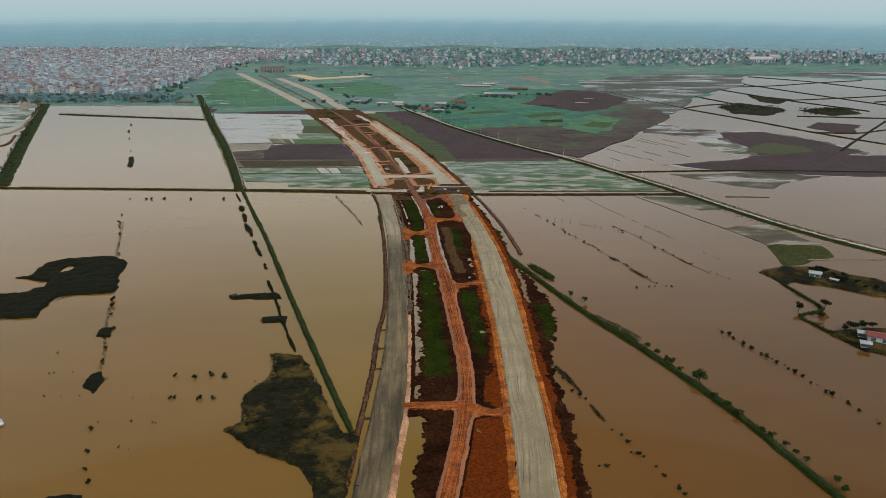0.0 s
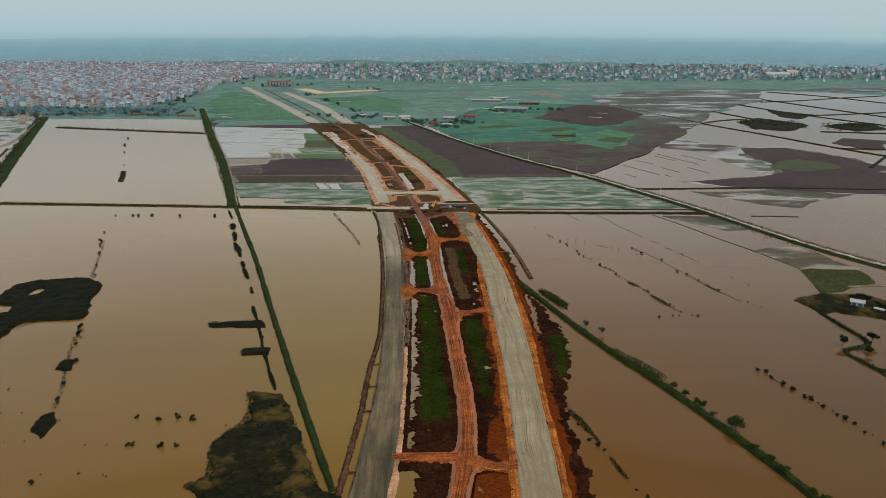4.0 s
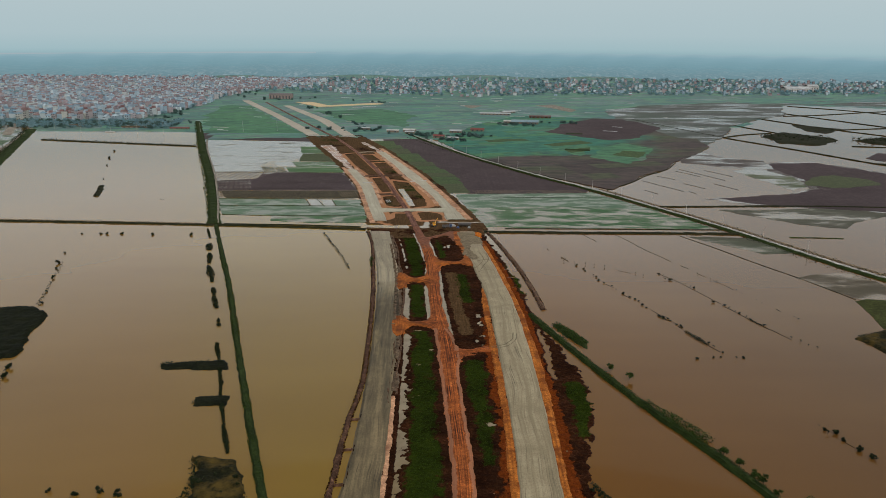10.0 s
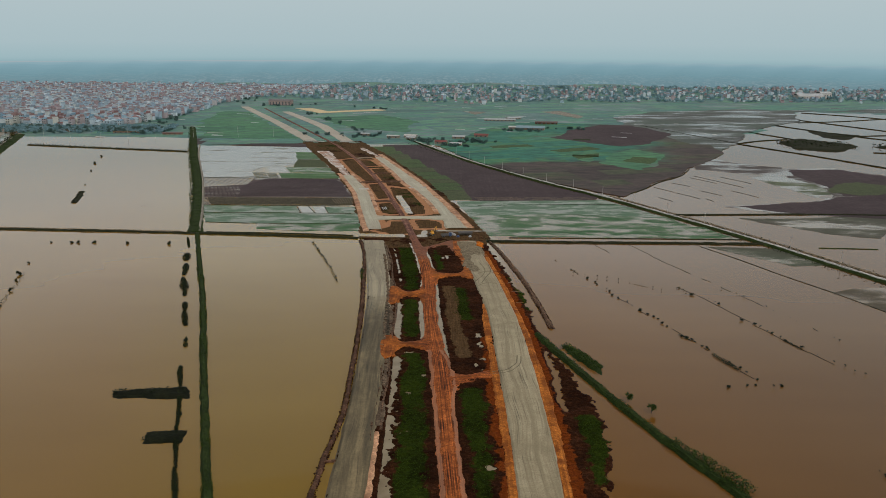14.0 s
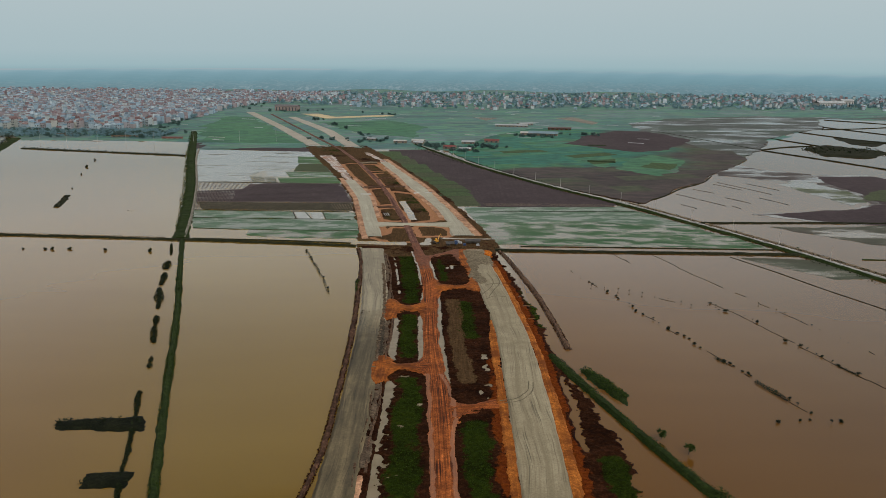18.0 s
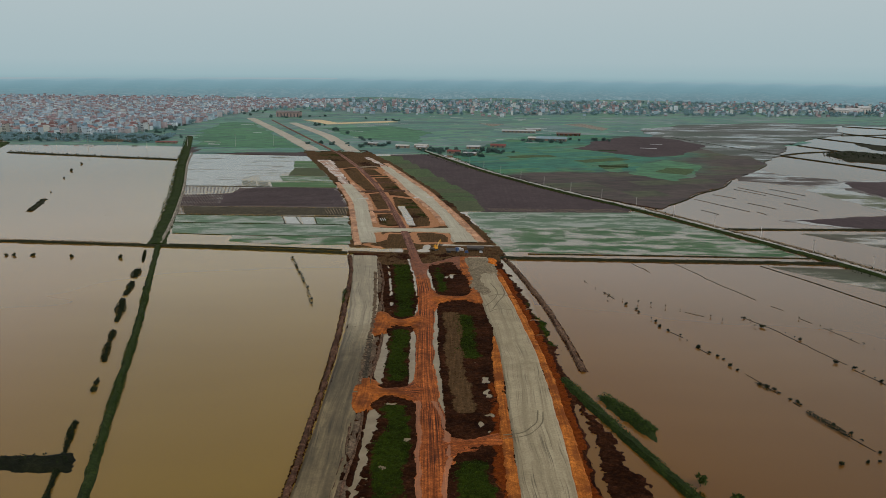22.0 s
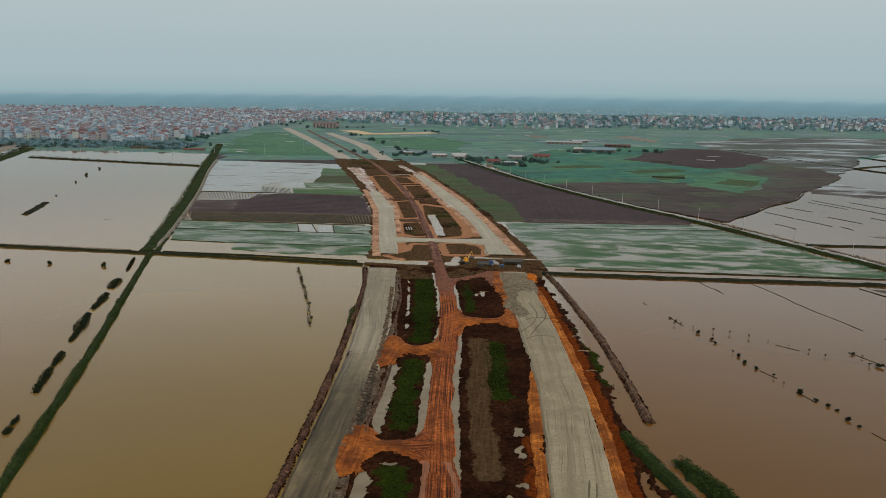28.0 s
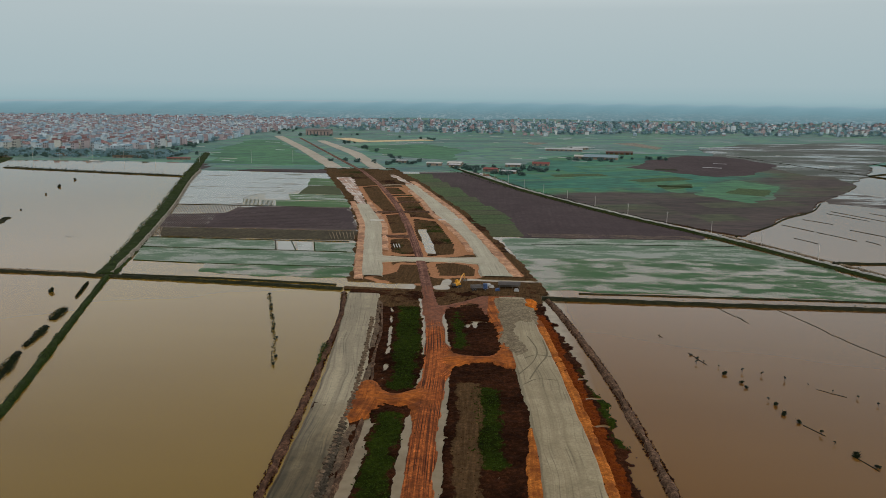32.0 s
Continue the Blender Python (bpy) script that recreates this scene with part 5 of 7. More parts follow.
clay = np.maximum(clay, dip(er_ + 1, er_ + 8 + wob, -248, 390, 3))
clay = np.maximum(clay, 0.85 * dip(el_ - 7.5 + wob, el_ - 1.5, 268, 500, 3) * np.clip((496 - Y + 6 * wig) / 50, 0, 1))
clay = np.maximum(clay, dip(er_ + 0.5, er_ + 6.5 + 0.7 * wob, 380, 600, 2))
bare = np.maximum(dip(hc + 6 + wob * 0.6, hc + 15.5 + wob * 0.7, 430, 530, 3.5), 0.75 * dip(wl_, er_ + 12, 602, 640, 3) * fuzz2(X, Y, 7, 71) * 1.4)
idx = np.arange(X.size).reshape(X.shape)
faces = np.stack([idx[:-1, :-1], idx[:-1, 1:], idx[1:, 1:], idx[1:, :-1]], -1).reshape(-1, 4)
site = tagged(link("earthworks", np.c_[X.ravel(), Y.ravel(), H.ravel()].tolist(), faces.tolist(), SOIL, smooth=True), "muddy churned ground with puddles and grass between the new roads", "ground", kind="structure")
for key, val in (("grass", grass), ("clay", clay), ("bare", bare)):
    site.data.attributes.new(key, "FLOAT", "POINT").data.foreach_set("value", val.ravel().astype(np.float32))

# ---- clods and tufts on the site soil ----
rs = np.random.RandomState(12)
cv, cf, gv, gf = [], [], [], []
pick = rs.permutation(X.size)
top, gr, px, py = H.ravel(), grass.ravel(), X.ravel(), Y.ravel()
free = (px > west_r(py) + 1) & ((px < east_l(py) - 1) | (px > east_r(py) + 2)) & (np.abs(px - haul_c(py)) > 3.4) & (top > 0.1) & (py > 190)
for i in pick[free[pick]]:
    x, y, z = px[i] + rs.uniform(-0.5, 0.5), py[i] + rs.uniform(-0.5, 0.5), top[i]
    if gr[i] * (0.25 + 1.1 * rs.rand()) > 0.42 and len(gv) < 60000:
        for _ in range(3):
            a, sz = rs.uniform(0, 6.28), rs.uniform(0.07, 0.2)
            k, dx, dy = len(gv), sz * math.cos(a), sz * math.sin(a)
            ox, oy = x + rs.uniform(-0.4, 0.4), y + rs.uniform(-0.4, 0.4)
            gv += [(ox - dx, oy - dy, z - 0.05), (ox + dx, oy + dy, z - 0.05), (ox + dx * 1.3 - dy * 0.4, oy + dy * 1.3 + dx * 0.4, z + sz), (ox - dx * 0.8 - dy * 0.4, oy - dy * 0.8 + dx * 0.4, z + sz * 1.2)]
            gf.append((k, k + 1, k + 2, k + 3))
    elif gr[i] <= 0.3 and len(cv) < 14000:
        sz = rs.uniform(0.08, 0.22)
        k, e = len(cv), rs.uniform(0.6, 1.4, 6) * sz
        cv += [(x + e[0], y, z), (x, y + e[1], z), (x - e[2], y, z), (x, y - e[3], z), (x + e[4] * 0.2, y, z + e[5] * 0.8)]
        cf += [(k, k + 1, k + 4), (k + 1, k + 2, k + 4), (k + 2, k + 3, k + 4), (k + 3, k, k + 4)]
for pts, half in (([(58, 620), (60.5, 610), (64.2, 585), (68.3, 555), (71, 533), (72.5, 509), (74, 487), (74.8, 466)], 1.25), ([(-26, 625), (-20, 590), (-17, 540), (-14, 500), (-12.2, 455), (-11, 410), (-10.8, 378), (-14, 351), (-15, 307), (-17, 285), (-19, 255), (-21, 225)], 1.0)):
    q, nrm = along(pts, 0.22)
    for (x, y), a in zip(q, nrm):
        for side in (-1, 1):
            if rs.rand() < 0.35:
                continue
            o = side * half * rs.uniform(0.55, 1.25)
            x_, y_, z, sz = x + a[0] * o, y + a[1] * o, rs.uniform(-0.02, 0.3), rs.uniform(0.12, 0.4)
            k, e = len(cv), rs.uniform(0.6, 1.4, 6) * sz
            cv += [(x_ + e[0], y_, z - 0.1), (x_, y_ + e[1], z - 0.1), (x_ - e[2], y_, z - 0.1), (x_, y_ - e[3], z - 0.1), (x_ + e[4] * 0.2, y_, z + e[5] * 0.8)]
            cf += [(k, k + 1, k + 4), (k + 1, k + 2, k + 4), (k + 2, k + 3, k + 4), (k + 3, k, k + 4)]
tagged(link("soil_clods", cv, cf, by_island("clods", [(0.012, 0.005, 0.003), (0.026, 0.009, 0.004), (0.05, 0.02, 0.01), (0.016, 0.006, 0.003), (0.034, 0.012, 0.006)], 0.95, 0.0, (0.012, 0.006, 0.003))), "loose clods and stones strewn over the churned mud", "clods", kind="stuff")
tagged(link("weed_tufts", gv, gf, TUFT), "short green weeds covering the median", "weeds", kind="stuff")

# ---- roads ----
strip("sand_road", west_l, west_r, -248, 622, 0.85, SAND, "new carriageway of rutted grey sand", seed=61)
strip("gravel_road", east_l, east_r, -248, 620, 1.1, GRAVEL, "new carriageway of pale compacted gravel", seed=62, ruts=0.02)
for nm, a, c, y0, y1, sd in (("clay_shoulder", lambda y: east_l(y) - 0.9 - 2.3 * float(np.clip((498 - y) / 20, 0.1, 1)), lambda y: east_l(y) - 0.8, -248, 498, 63), ("clay_shoulder", lambda y: east_r(y) + 0.5, lambda y: east_r(y) + 2.9 + 0.8 * float(np.clip(1 - abs(y - 400) / 60, 0, 1)), -248, 590, 64), ("clay_shoulder", lambda y: west_r(y) + 0.2, lambda y: west_r(y) + 1.7, -248, 371, 65)):
    strip(nm, a, c, y0, y1, 0.75, CLAY_PALE if sd == 65 else CLAY_EDGE, "pale clay shoulder beside the sand road" if sd == 65 else "orange clay shoulder beside the gravel road", "shoulder", cols=7, seed=sd, wobble=0.7, ruts=0.16)
tracks = [([(float(haul_c(y)), y) for y in range(426, 648, 8)], 2.35, 0.75), ([(float(haul_c(y)), y) for y in range(-248, 435, 8)], 3.4, 0.75), ([(-1, 446), (10, 446), (21, 448)], 2.0, 0.9), ([(-1, 515), (9, 514), (19, 519)], 2.0, 0.9), ([(22.5, 404), (25, 411), (32, 414), (47, 414.5)], 1.1, 0.85), ([(25.7, 392), (27.1, 401), (29.5, 406.5), (34.8, 409.5), (41, 410)], 0.5, 0.8), ([(24, 424), (26.5, 419), (30, 416)], 0.5, 0.85), ([(19, 545), (30, 548.5), (43, 547)], 2.0, 0.9), ([(43, 543), (42.5, 560), (40, 582), (35, 606), (33, 620)], 3.0, 0.95), ([(14, 600), (24, 612), (34, 620), (46, 624)], 1.8, 0.9), ([(-3, 277), (9, 277.5), (23, 276)], 2.8, 0.95), ([(25, 274), (35, 269.5), (45, 272)], 3.0, 0.95), ([(1, 432), (2, 446), (1, 457)], 3.4, 0.95), ([(0, 500), (1.5, 514), (0, 526)], 3.6, 0.95), ([(44, 262), (45, 280)], 1.6, 0.95), ([(20.5, 532), (23, 541), (29, 546.5)], 0.2, 0.9), ([(20, 561), (22.5, 553), (29, 549)], 0.2, 0.9), ([(42.5, 536), (41.5, 542), (37, 546.5)], 0.3, 0.9), ([(41, 560), (39.5, 553), (35, 549)], 0.3, 0.9), ([(20, 503), (16.5, 510), (10, 513.5)], 0.1, 0.9), ([(20, 528), (16.5, 520), (10, 515)], 0.1, 0.9), ([(22.5, 434), (19, 441.5), (12, 445)], 0.1, 0.9), ([(21.5, 460), (18, 452), (12, 447)], 0.1, 0.9), ([(45, 425), (42.5, 418.5), (36, 414.5)], 0.1, 0.9)]
cell = 0.6
xs, ys = np.arange(-40, 60, cell), np.arange(-248, 646, cell)
X, Y = np.meshgrid(xs, ys)
tot, best, U, V, Zc = np.zeros(X.shape), np.full(X.shape, 1e9), np.zeros(X.shape), np.zeros(X.shape), np.zeros(X.shape)
for pts, half, z in tracks:
    q, nrm = along(pts, 2.0)
    for (ax, ay), (bx, by), (nx, ny), s0 in zip(q[:-1], q[1:], nrm[:-1], range(len(q))):
        i0, i1 = np.searchsorted(ys, [min(ay, by) - 14, max(ay, by) + 14])
        j0, j1 = np.searchsorted(xs, [min(ax, bx) - 14, max(ax, bx) + 14])
        if i1 <= i0 or j1 <= j0:
            continue
        w = (slice(i0, i1), slice(j0, j1))
        t = np.clip(((X[w] - ax) * (bx - ax) + (Y[w] - ay) * (by - ay)) / max((bx - ax) ** 2 + (by - ay) ** 2, 1e-9), 0, 1)
        dx, dy = X[w] - ax - t * (bx - ax), Y[w] - ay - t * (by - ay)
        d = np.hypot(dx, dy) - half
        tot[w] += np.exp(-0.5 * d) * 0.28
        near = d < best[w]
        best[w] = np.where(near, d, best[w])
        U[w] = np.where(near, dx * nx + dy * ny, U[w])
        V[w] = np.where(near, (s0 + t) * 2.0, V[w])
        Zc[w] = np.where(near, z, Zc[w])
D = -np.log(np.maximum(tot, 1e-9)) / 0.5 + 0.25 + 0.55 * (fuzz2(X, Y, 4, 201) - 0.5) * 2
rut = 2 * fuzz2(U * 1.0, V * 0.05, 1.2, 204) - 1
Zt = np.where(D < -1.0, Zc + 0.2 * rut, Zc - 0.9 * (D + 1.0) / 2.0)
idx = np.arange(X.size).reshape(X.shape)
keep = (D[:-1, :-1] < 1.0) & (D[1:, 1:] < 1.0) & (D[1:, :-1] < 1.0) & (D[:-1, 1:] < 1.0)
f = np.stack([idx[:-1, :-1], idx[:-1, 1:], idx[1:, 1:], idx[1:, :-1]], -1)[keep]
used, inv = np.unique(f, return_inverse=True)
net = link("haul_road", np.c_[X.ravel(), Y.ravel(), Zt.ravel()][used].tolist(), inv.reshape(-1, 4).tolist(), HAUL, smooth=True, uv=np.c_[U.ravel(), V.ravel()][used])
tagged(net, "rutted orange clay haul roads with crossings between the carriageways", "road", kind="structure")
fresh = 0.4 * np.clip((345 - Y) / 60, 0, 1)
for x0, y0, r0 in ((2, 443, 13), (2, 513, 16), (41, 552, 13), (39, 580, 22), (36, 608, 14), (30, 548, 10)):
    fresh = np.maximum(fresh, np.clip(1.5 - np.hypot(X - x0, (Y - y0) * 0.8) / r0, 0, 1))
for key, val in (("fresh", fresh), ("old", np.clip((Y - 556) / 50, 0, 1) * (X < 34) + np.clip((Y - 618) / 8, 0, 1)), ("rim", 0.9 * np.clip(1.3 - np.abs(D + 0.6) / 0.8, 0, 1) * (Y < 440) * (np.abs(X - haul_c(Y)) < 5.5))):
    net.data.attributes.new(key, "FLOAT", "POINT").data.foreach_set("value", val.ravel()[used].astype(np.float32))
strip("haul_road", lambda y: haul_c(y) - 1.9, lambda y: haul_c(y) + 1.9, 636, 1600, 0.75, HAUL_N, "muddy red haul road running on to the village", seed=67, cols=7, step=4)

# ---- corridor north of the dyke ----
xs, ys = np.arange(-170, 66, 1.0), np.arange(629, 1132, 1.0)
X, Y = np.meshgrid(xs, ys)
n1, n2 = fuzz2(X, Y, 14, 51), fuzz2(X, Y, 4, 52)
wob = 2.5 * (fuzz2(X, Y, 9, 57) - 0.5) * 2
nl, nr = np.where(Y < 652, -28 - (Y - 629) * 0.1, north_wl(Y) - 5.2), np.where(Y < 652, 60 - (Y - 629) * 0.2, north_er(Y) + 11)
hc, wl_, wr_, el_, er_ = haul_c(Y), north_wl(Y), north_wr(Y), north_el(Y), north_er(Y)
H = 0.5 + 0.55 * (n1 - 0.5) + 0.35 * (n2 - 0.5)
H = np.minimum(H, np.clip((X - nl + wob) / 1.6, -1, 1))
H = np.minimum(H, np.clip((nr - X + wob) / 1.6, -1, 1))
H -= 1.7 * np.clip(1.9 - np.abs(Y - 637 + 0.1 * X + 4 * (n1 - 0.5)) / 3.0, 0, 1) * (X < hc - 5)
H -= 1.7 * np.clip(1.6 - np.abs(Y - 651 + 3 * (n1 - 0.5)) / 1.6, 0, 1) * (X > 24)
H -= 1.7 * np.maximum(np.clip(1.4 - np.hypot((X - 14.5 + wob * 0.6) / 3.4, (Y - 637) / 3.6), 0, 1), np.clip(1.4 - np.hypot((X - 15.5 + wob * 0.4) / 1.9, (Y - 646) / 6), 0, 1))
H -= 1.7 * np.clip(1.4 - np.abs(X - (-7.5 + (776 - Y) * 0.166) + 0.3 * wob) / 2.3, 0, 1) * ((Y > 703) & (Y < 777))
grass = np.zeros(X.shape)
for x0, x1, y0, y1 in ((hc + 4, el_ - 6, 705, 800), (wr_ + 5, hc - 4, 700, 740), (wr_ + 5, hc - 4, 850, 1090), (hc + 4, el_ - 4, 850, 960), (hc + 3, er_ + 6, 1040, 1132), (wl_ - 8, hc - 3, 1040, 1132)):
    grass = np.maximum(grass, dip(x0 + wob, x1 + wob, y0, y1, 3.0) * np.clip((fuzz2(X, Y, 18, 77) - 0.3) * 3.5, 0, 1))
clay = np.maximum(dip(wl_ - 5, wl_ + 1, 645, 885, 2.2), dip(wr_ - 1, wr_ + 6, 655, 885, 2.2))
clay = np.maximum(clay, np.maximum(dip(er_ - 1, er_ + 7, 655, 1010, 2.5), dip(el_ - 6, el_ + 1, 700, 985, 2.5)))
bare = np.clip(0.25 + 0.8 * fuzz2(X, Y, 20, 79), 0, 1)
medians = [[(-16, 810), (-1, 801), (5, 775), (14, 730), (16, 703), (3, 697), (0, 704), (-11, 767)], [(-22, 739), (-13, 743), (-8, 733), (-2, 701), (-11, 700), (-17, 706)], [(-36, 823), (-25, 828), (-14, 760), (-23, 756)], [(-40, 909), (-27, 911), (-11, 842), (-25, 841)], [(-57, 966), (-46, 967), (-34, 927), (-48, 925)], [(-77, 969), (-65, 977), (-30, 838), (-39, 836), (-59, 897)], [(-8, 678), (0, 677), (5, 642), (-6, 640), (-18, 650), (-9, 662)], [(8, 680), (15, 683), (24, 679), (27, 672), (28, 658), (12, 656)]]
for pts, rim in zip(medians, (7, 5.5, 5, 5, 5, 4.5, 4.5, 5)):
    d = np.full(X.shape, 1e9)
    for (ax, ay), (bx, by) in zip(pts, [*pts[1:], pts[0]]):
        t = np.clip(((X - ax) * (bx - ax) + (Y - ay) * (by - ay)) / ((bx - ax) ** 2 + (by - ay) ** 2), 0, 1)
        d = np.minimum(d, np.hypot(X - ax - t * (bx - ax), Y - ay - t * (by - ay)))
    d = np.where(inside(X, Y, pts), -d, d)
    clay = np.where(d < 0, clay * np.clip(1 + d / 2, 0, 1), np.maximum(clay, 0.9 * np.clip((rim - d) / 1.5, 0, 1)))
clay = np.maximum(clay, dip(-17, -8, 656, 676, 2) * (X + 17 < (Y - 654) * 0.6))
idx = np.arange(X.size).reshape(X.shape)
faces = np.stack([idx[:-1, :-1], idx[:-1, 1:], idx[1:, 1:], idx[1:, :-1]], -1).reshape(-1, 4)
site = tagged(link("earthworks", np.c_[X.ravel(), Y.ravel(), H.ravel()].tolist(), faces.tolist(), SOIL, smooth=True), "dark churned soil and weeds between the far carriageways", "ground", kind="structure")
for key, val in (("grass", grass), ("dry", clay), ("bare", bare)):
    site.data.attributes.new(key, "FLOAT", "POINT").data.foreach_set("value", val.ravel().astype(np.float32))

strip("sand_road", north_wl, north_wr, 652, 868, 0.95, SAND_PALE, "damp grey sand carriageway beyond the dyke", seed=71, step=3)
strip("lime_road", lambda y: north_wl(y) + 2, lambda y: north_wr(y) - 1, 866, 1036, 0.8, LIME, "whitish lime-covered stretch of carriageway", seed=72, step=3, wobble=2.5)
strip("sand_road", north_el, north_er, 656, 985, 0.95, SAND_PALE, "damp grey sand carriageway beyond the dyke", seed=73, step=3, wobble=1.0)
strip("lime_road", lambda y: north_el(y) + 1, lambda y: north_er(y) - 2, 983, 1062, 0.8, LIME, "whitish lime-covered stretch of carriageway", seed=74, step=3, wobble=2.5)
for a, c, y0, y1, sd in ((lambda y: north_wl(y) - 3.4, lambda y: north_wl(y) - 0.2, 646, 880, 75), (lambda y: north_wr(y) + 0.2, lambda y: north_wr(y) + 3.2, 708, 880, 76), (lambda y: north_er(y) + 0.2, lambda y: north_er(y) + 4.6, 656, 1010, 77), (lambda y: north_el(y) - 3.4, lambda y: north_el(y) - 0.2, 708, 950, 78)):
    strip("clay_shoulder", a, c, y0, y1, 0.85, CLAY_PALE, "orange clay shoulder of the far carriageway", "shoulder", cols=4, seed=sd, wobble=0.8, step=3)
strip("subgrade_road", north_wl, north_wr, 1128, 1640, 0.9, TAN, "tan bare subgrade running towards the village", seed=79, step=6, wobble=1.0, cols=5)
strip("subgrade_road", north_el, north_er, 1122, 1541, 0.9, TAN, "tan bare subgrade running towards the village", seed=80, step=6, wobble=1.0, cols=5)
swath("cross_track", [(-22, 687), (-8, 688), (12, 689), (32, 688)], 6.5, 1.08, SAND_PALE, "pale sand crossing between the far carriageways", seed=81, flare=1.5)
swath("cross_track", [(-33, 748), (-20, 748), (-11, 747)], 5, 0.9, MUD_BANK, "brown dirt crossing", seed=82, flare=0.6)
swath("cross_track", [(-46, 832), (-32, 836), (-8, 838), (-2, 836)], 5, 0.9, MUD_BANK, "brown dirt crossing", seed=83, flare=0.6)
swath("cross_track", [(-36, 880), (-26, 884), (-18, 882)], 4, 0.9, MUD_BANK, "brown dirt crossing", seed=84)
swath("cross_track", [(-62, 978), (-52, 986), (-44, 984)], 5, 0.9, DRY_BANK, "pale dirt crossing", seed=85)

# ---- crossings south of the dyke ----
swath("tyre_track", [(44, 415), (51, 416.5), (56, 424), (57, 432)], 0.3, 1.24, TRACK, "dark tyre marks turning across the gravel", seed=101, depth=0.06, wobble=0.2)
swath("tyre_track", [(44, 417), (50, 418.5), (54.5, 425), (55.6, 433)], 0.3, 1.24, TRACK, "dark tyre marks turning across the gravel", seed=102, depth=0.06, wobble=0.2)
for pts, w in (([(47, 530), (50, 541), (54, 552), (53, 566)], 0.35), ([(44, 534), (49, 545), (51, 556), (48, 570)], 0.35), ([(46, 548), (50, 552), (55, 550)], 0.35), ([(45, 526), (49, 531), (55, 530)], 0.3)):
    swath("tyre_track", pts, w, 1.23, TRACK, "thin wheel tracks pressed into the carriageway", seed=int(pts[0][1]), depth=0.05, wobble=0.12, cols=3)
for off, y0, y1, sd in ((2.6, 524, 614, 1), (3.0, 452, 506, 4), (2.1, 372, 436, 6), (-0.7, 364, 428, 7)):
    ridge("spoil_ridge", [(float(west_r(y)) + off + 0.5 * math.sin(y * 0.11 + sd), y) for y in range(y0, y1, 6)], 1.3, 0.85, DRY_MUD, "low ridge of churned brown spoil beside the sand road", "spoil", step=0.8, seed=400 + sd, rough=0.9, base=0.0)
mound("grey_patch", [(37.5, 619), (48, 618), (51, 604), (51.5, 586), (46.5, 586), (44.5, 577), (46.5, 564), (49.5, 555), (43, 549), (40, 566), (39.5, 584)], 0.34, earthy("damp_spoil", (0.115, 0.09, 0.058), (0.21, 0.17, 0.112), 0.1, 0.9), "damp grey spoil spread on the carriageway", 0.5, 2.0, 1.1, 103, "spoil")
bpy.data.objects["grey_patch"].location.z = 0.98
mound("clay_apron", [(47, 607), (53, 603), (54, 616), (48, 622)], 1.2, CLAY_RAW, "orange clay heap at the road end", 0.8, 2.0, 1.5, 104, "clay heap")
for y in (310, 331, 352, 268):
    x = float(west_l(y))
    ridge("earth_bund", [(x - 5.0, y), (x - 0.6, y + 0.5)], 1.2, 0.7, MUD_BANK, "short mud tie across the roadside ditch", "bund", step=0.8, seed=y)


DAMP_HEAP = earthy("damp_heap", (0.026, 0.021, 0.015), (0.075, 0.06, 0.043), 0.4, 1.4, clods=0.6)


def earth_lump(label):
    """A long low lump with a ragged crest."""
    rr = np.random.RandomState(31)
    verts, faces = [], []
    for i in range(9):
        u = i / 8 * 2 - 1
        w = 0.42 * math.sqrt(max(0.05, 1 - u * u))
        for h, s in ((-0.25, -1.25), (0.02, -1.0), (0.26, -0.45), (0.36, 0.0), (0.24, 0.5), (0.02, 1.0), (-0.25, 1.25)):
            verts.append((u * 1.15, s * w * rr.uniform(0.75, 1.25), h if h < 0.1 else h * math.sqrt(max(0.06, 1 - u * u)) * rr.uniform(0.7, 1.3)))
    for i in range(8):
        faces += [(i * 7 + j, i * 7 + 7 + j, i * 7 + 8 + j, i * 7 + j + 1) for j in range(6)]
    faces += [tuple(range(7)), tuple(range(62, 55, -1))]
    return tagged(link("earth_lump", verts, faces, DAMP_HEAP), label, "lump", group="row of earth lumps")


lump = earth_lump("long dark lump of damp earth tipped on the sand road")
rs = np.random.RandomState(77)
for i, y in enumerate(np.arange(456.5, 497, 1.15)):
    x = 0.6 - 2.1 * (y - 456.5) / 40 + rs.uniform(-0.25, 0.25)
    m = pose(x, float(y), 0.96, 0, 0, rs.uniform(-14, 14))
    if i:
        copy_thing(lump, m)
    else:
        lump.matrix_world = m
strip("spoil_edge", lambda y: west_r(y) + 0.4, lambda y: west_r(y) + 2.0, 374, 612, 0.6, GREY_PILE, "dark ridge of churned spoil beside the sand road", "spoil", cols=6, seed=105, wobble=0.9, ruts=0.6, step=1.0)
bm = bmesh.new()
bmesh.ops.create_icosphere(bm, subdivisions=2, radius=1.0)
for v in bm.verts:
    v.co *= 0.8 + 0.4 * noise.noise(v.co * 1.7)
    v.co.z *= 0.55
heap = part("spoil_mound", bm, GREY_PILE)
tagged(heap, "small heap of dark tipped spoil on the sand road", "spoil", "spoil along the sand road")
rnd = random.Random(5)
for i in range(64):
    y = 452 + i * 2.15
    m = pose(float(west_r(y)) - 0.9 + rnd.uniform(-0.3, 0.3), y, 0.95, 0, 0, rnd.uniform(0, 360)) @ Matrix.Diagonal((1.3 * rnd.uniform(0.7, 1.2), 0.85, rnd.uniform(0.8, 1.3), 1))
    if i == 0:
        heap.matrix_basis = m
    else:
        copy_thing(heap, m @ Matrix.Diagonal((1 / heap.scale[0], 1 / heap.scale[1], 1 / heap.scale[2], 1)))


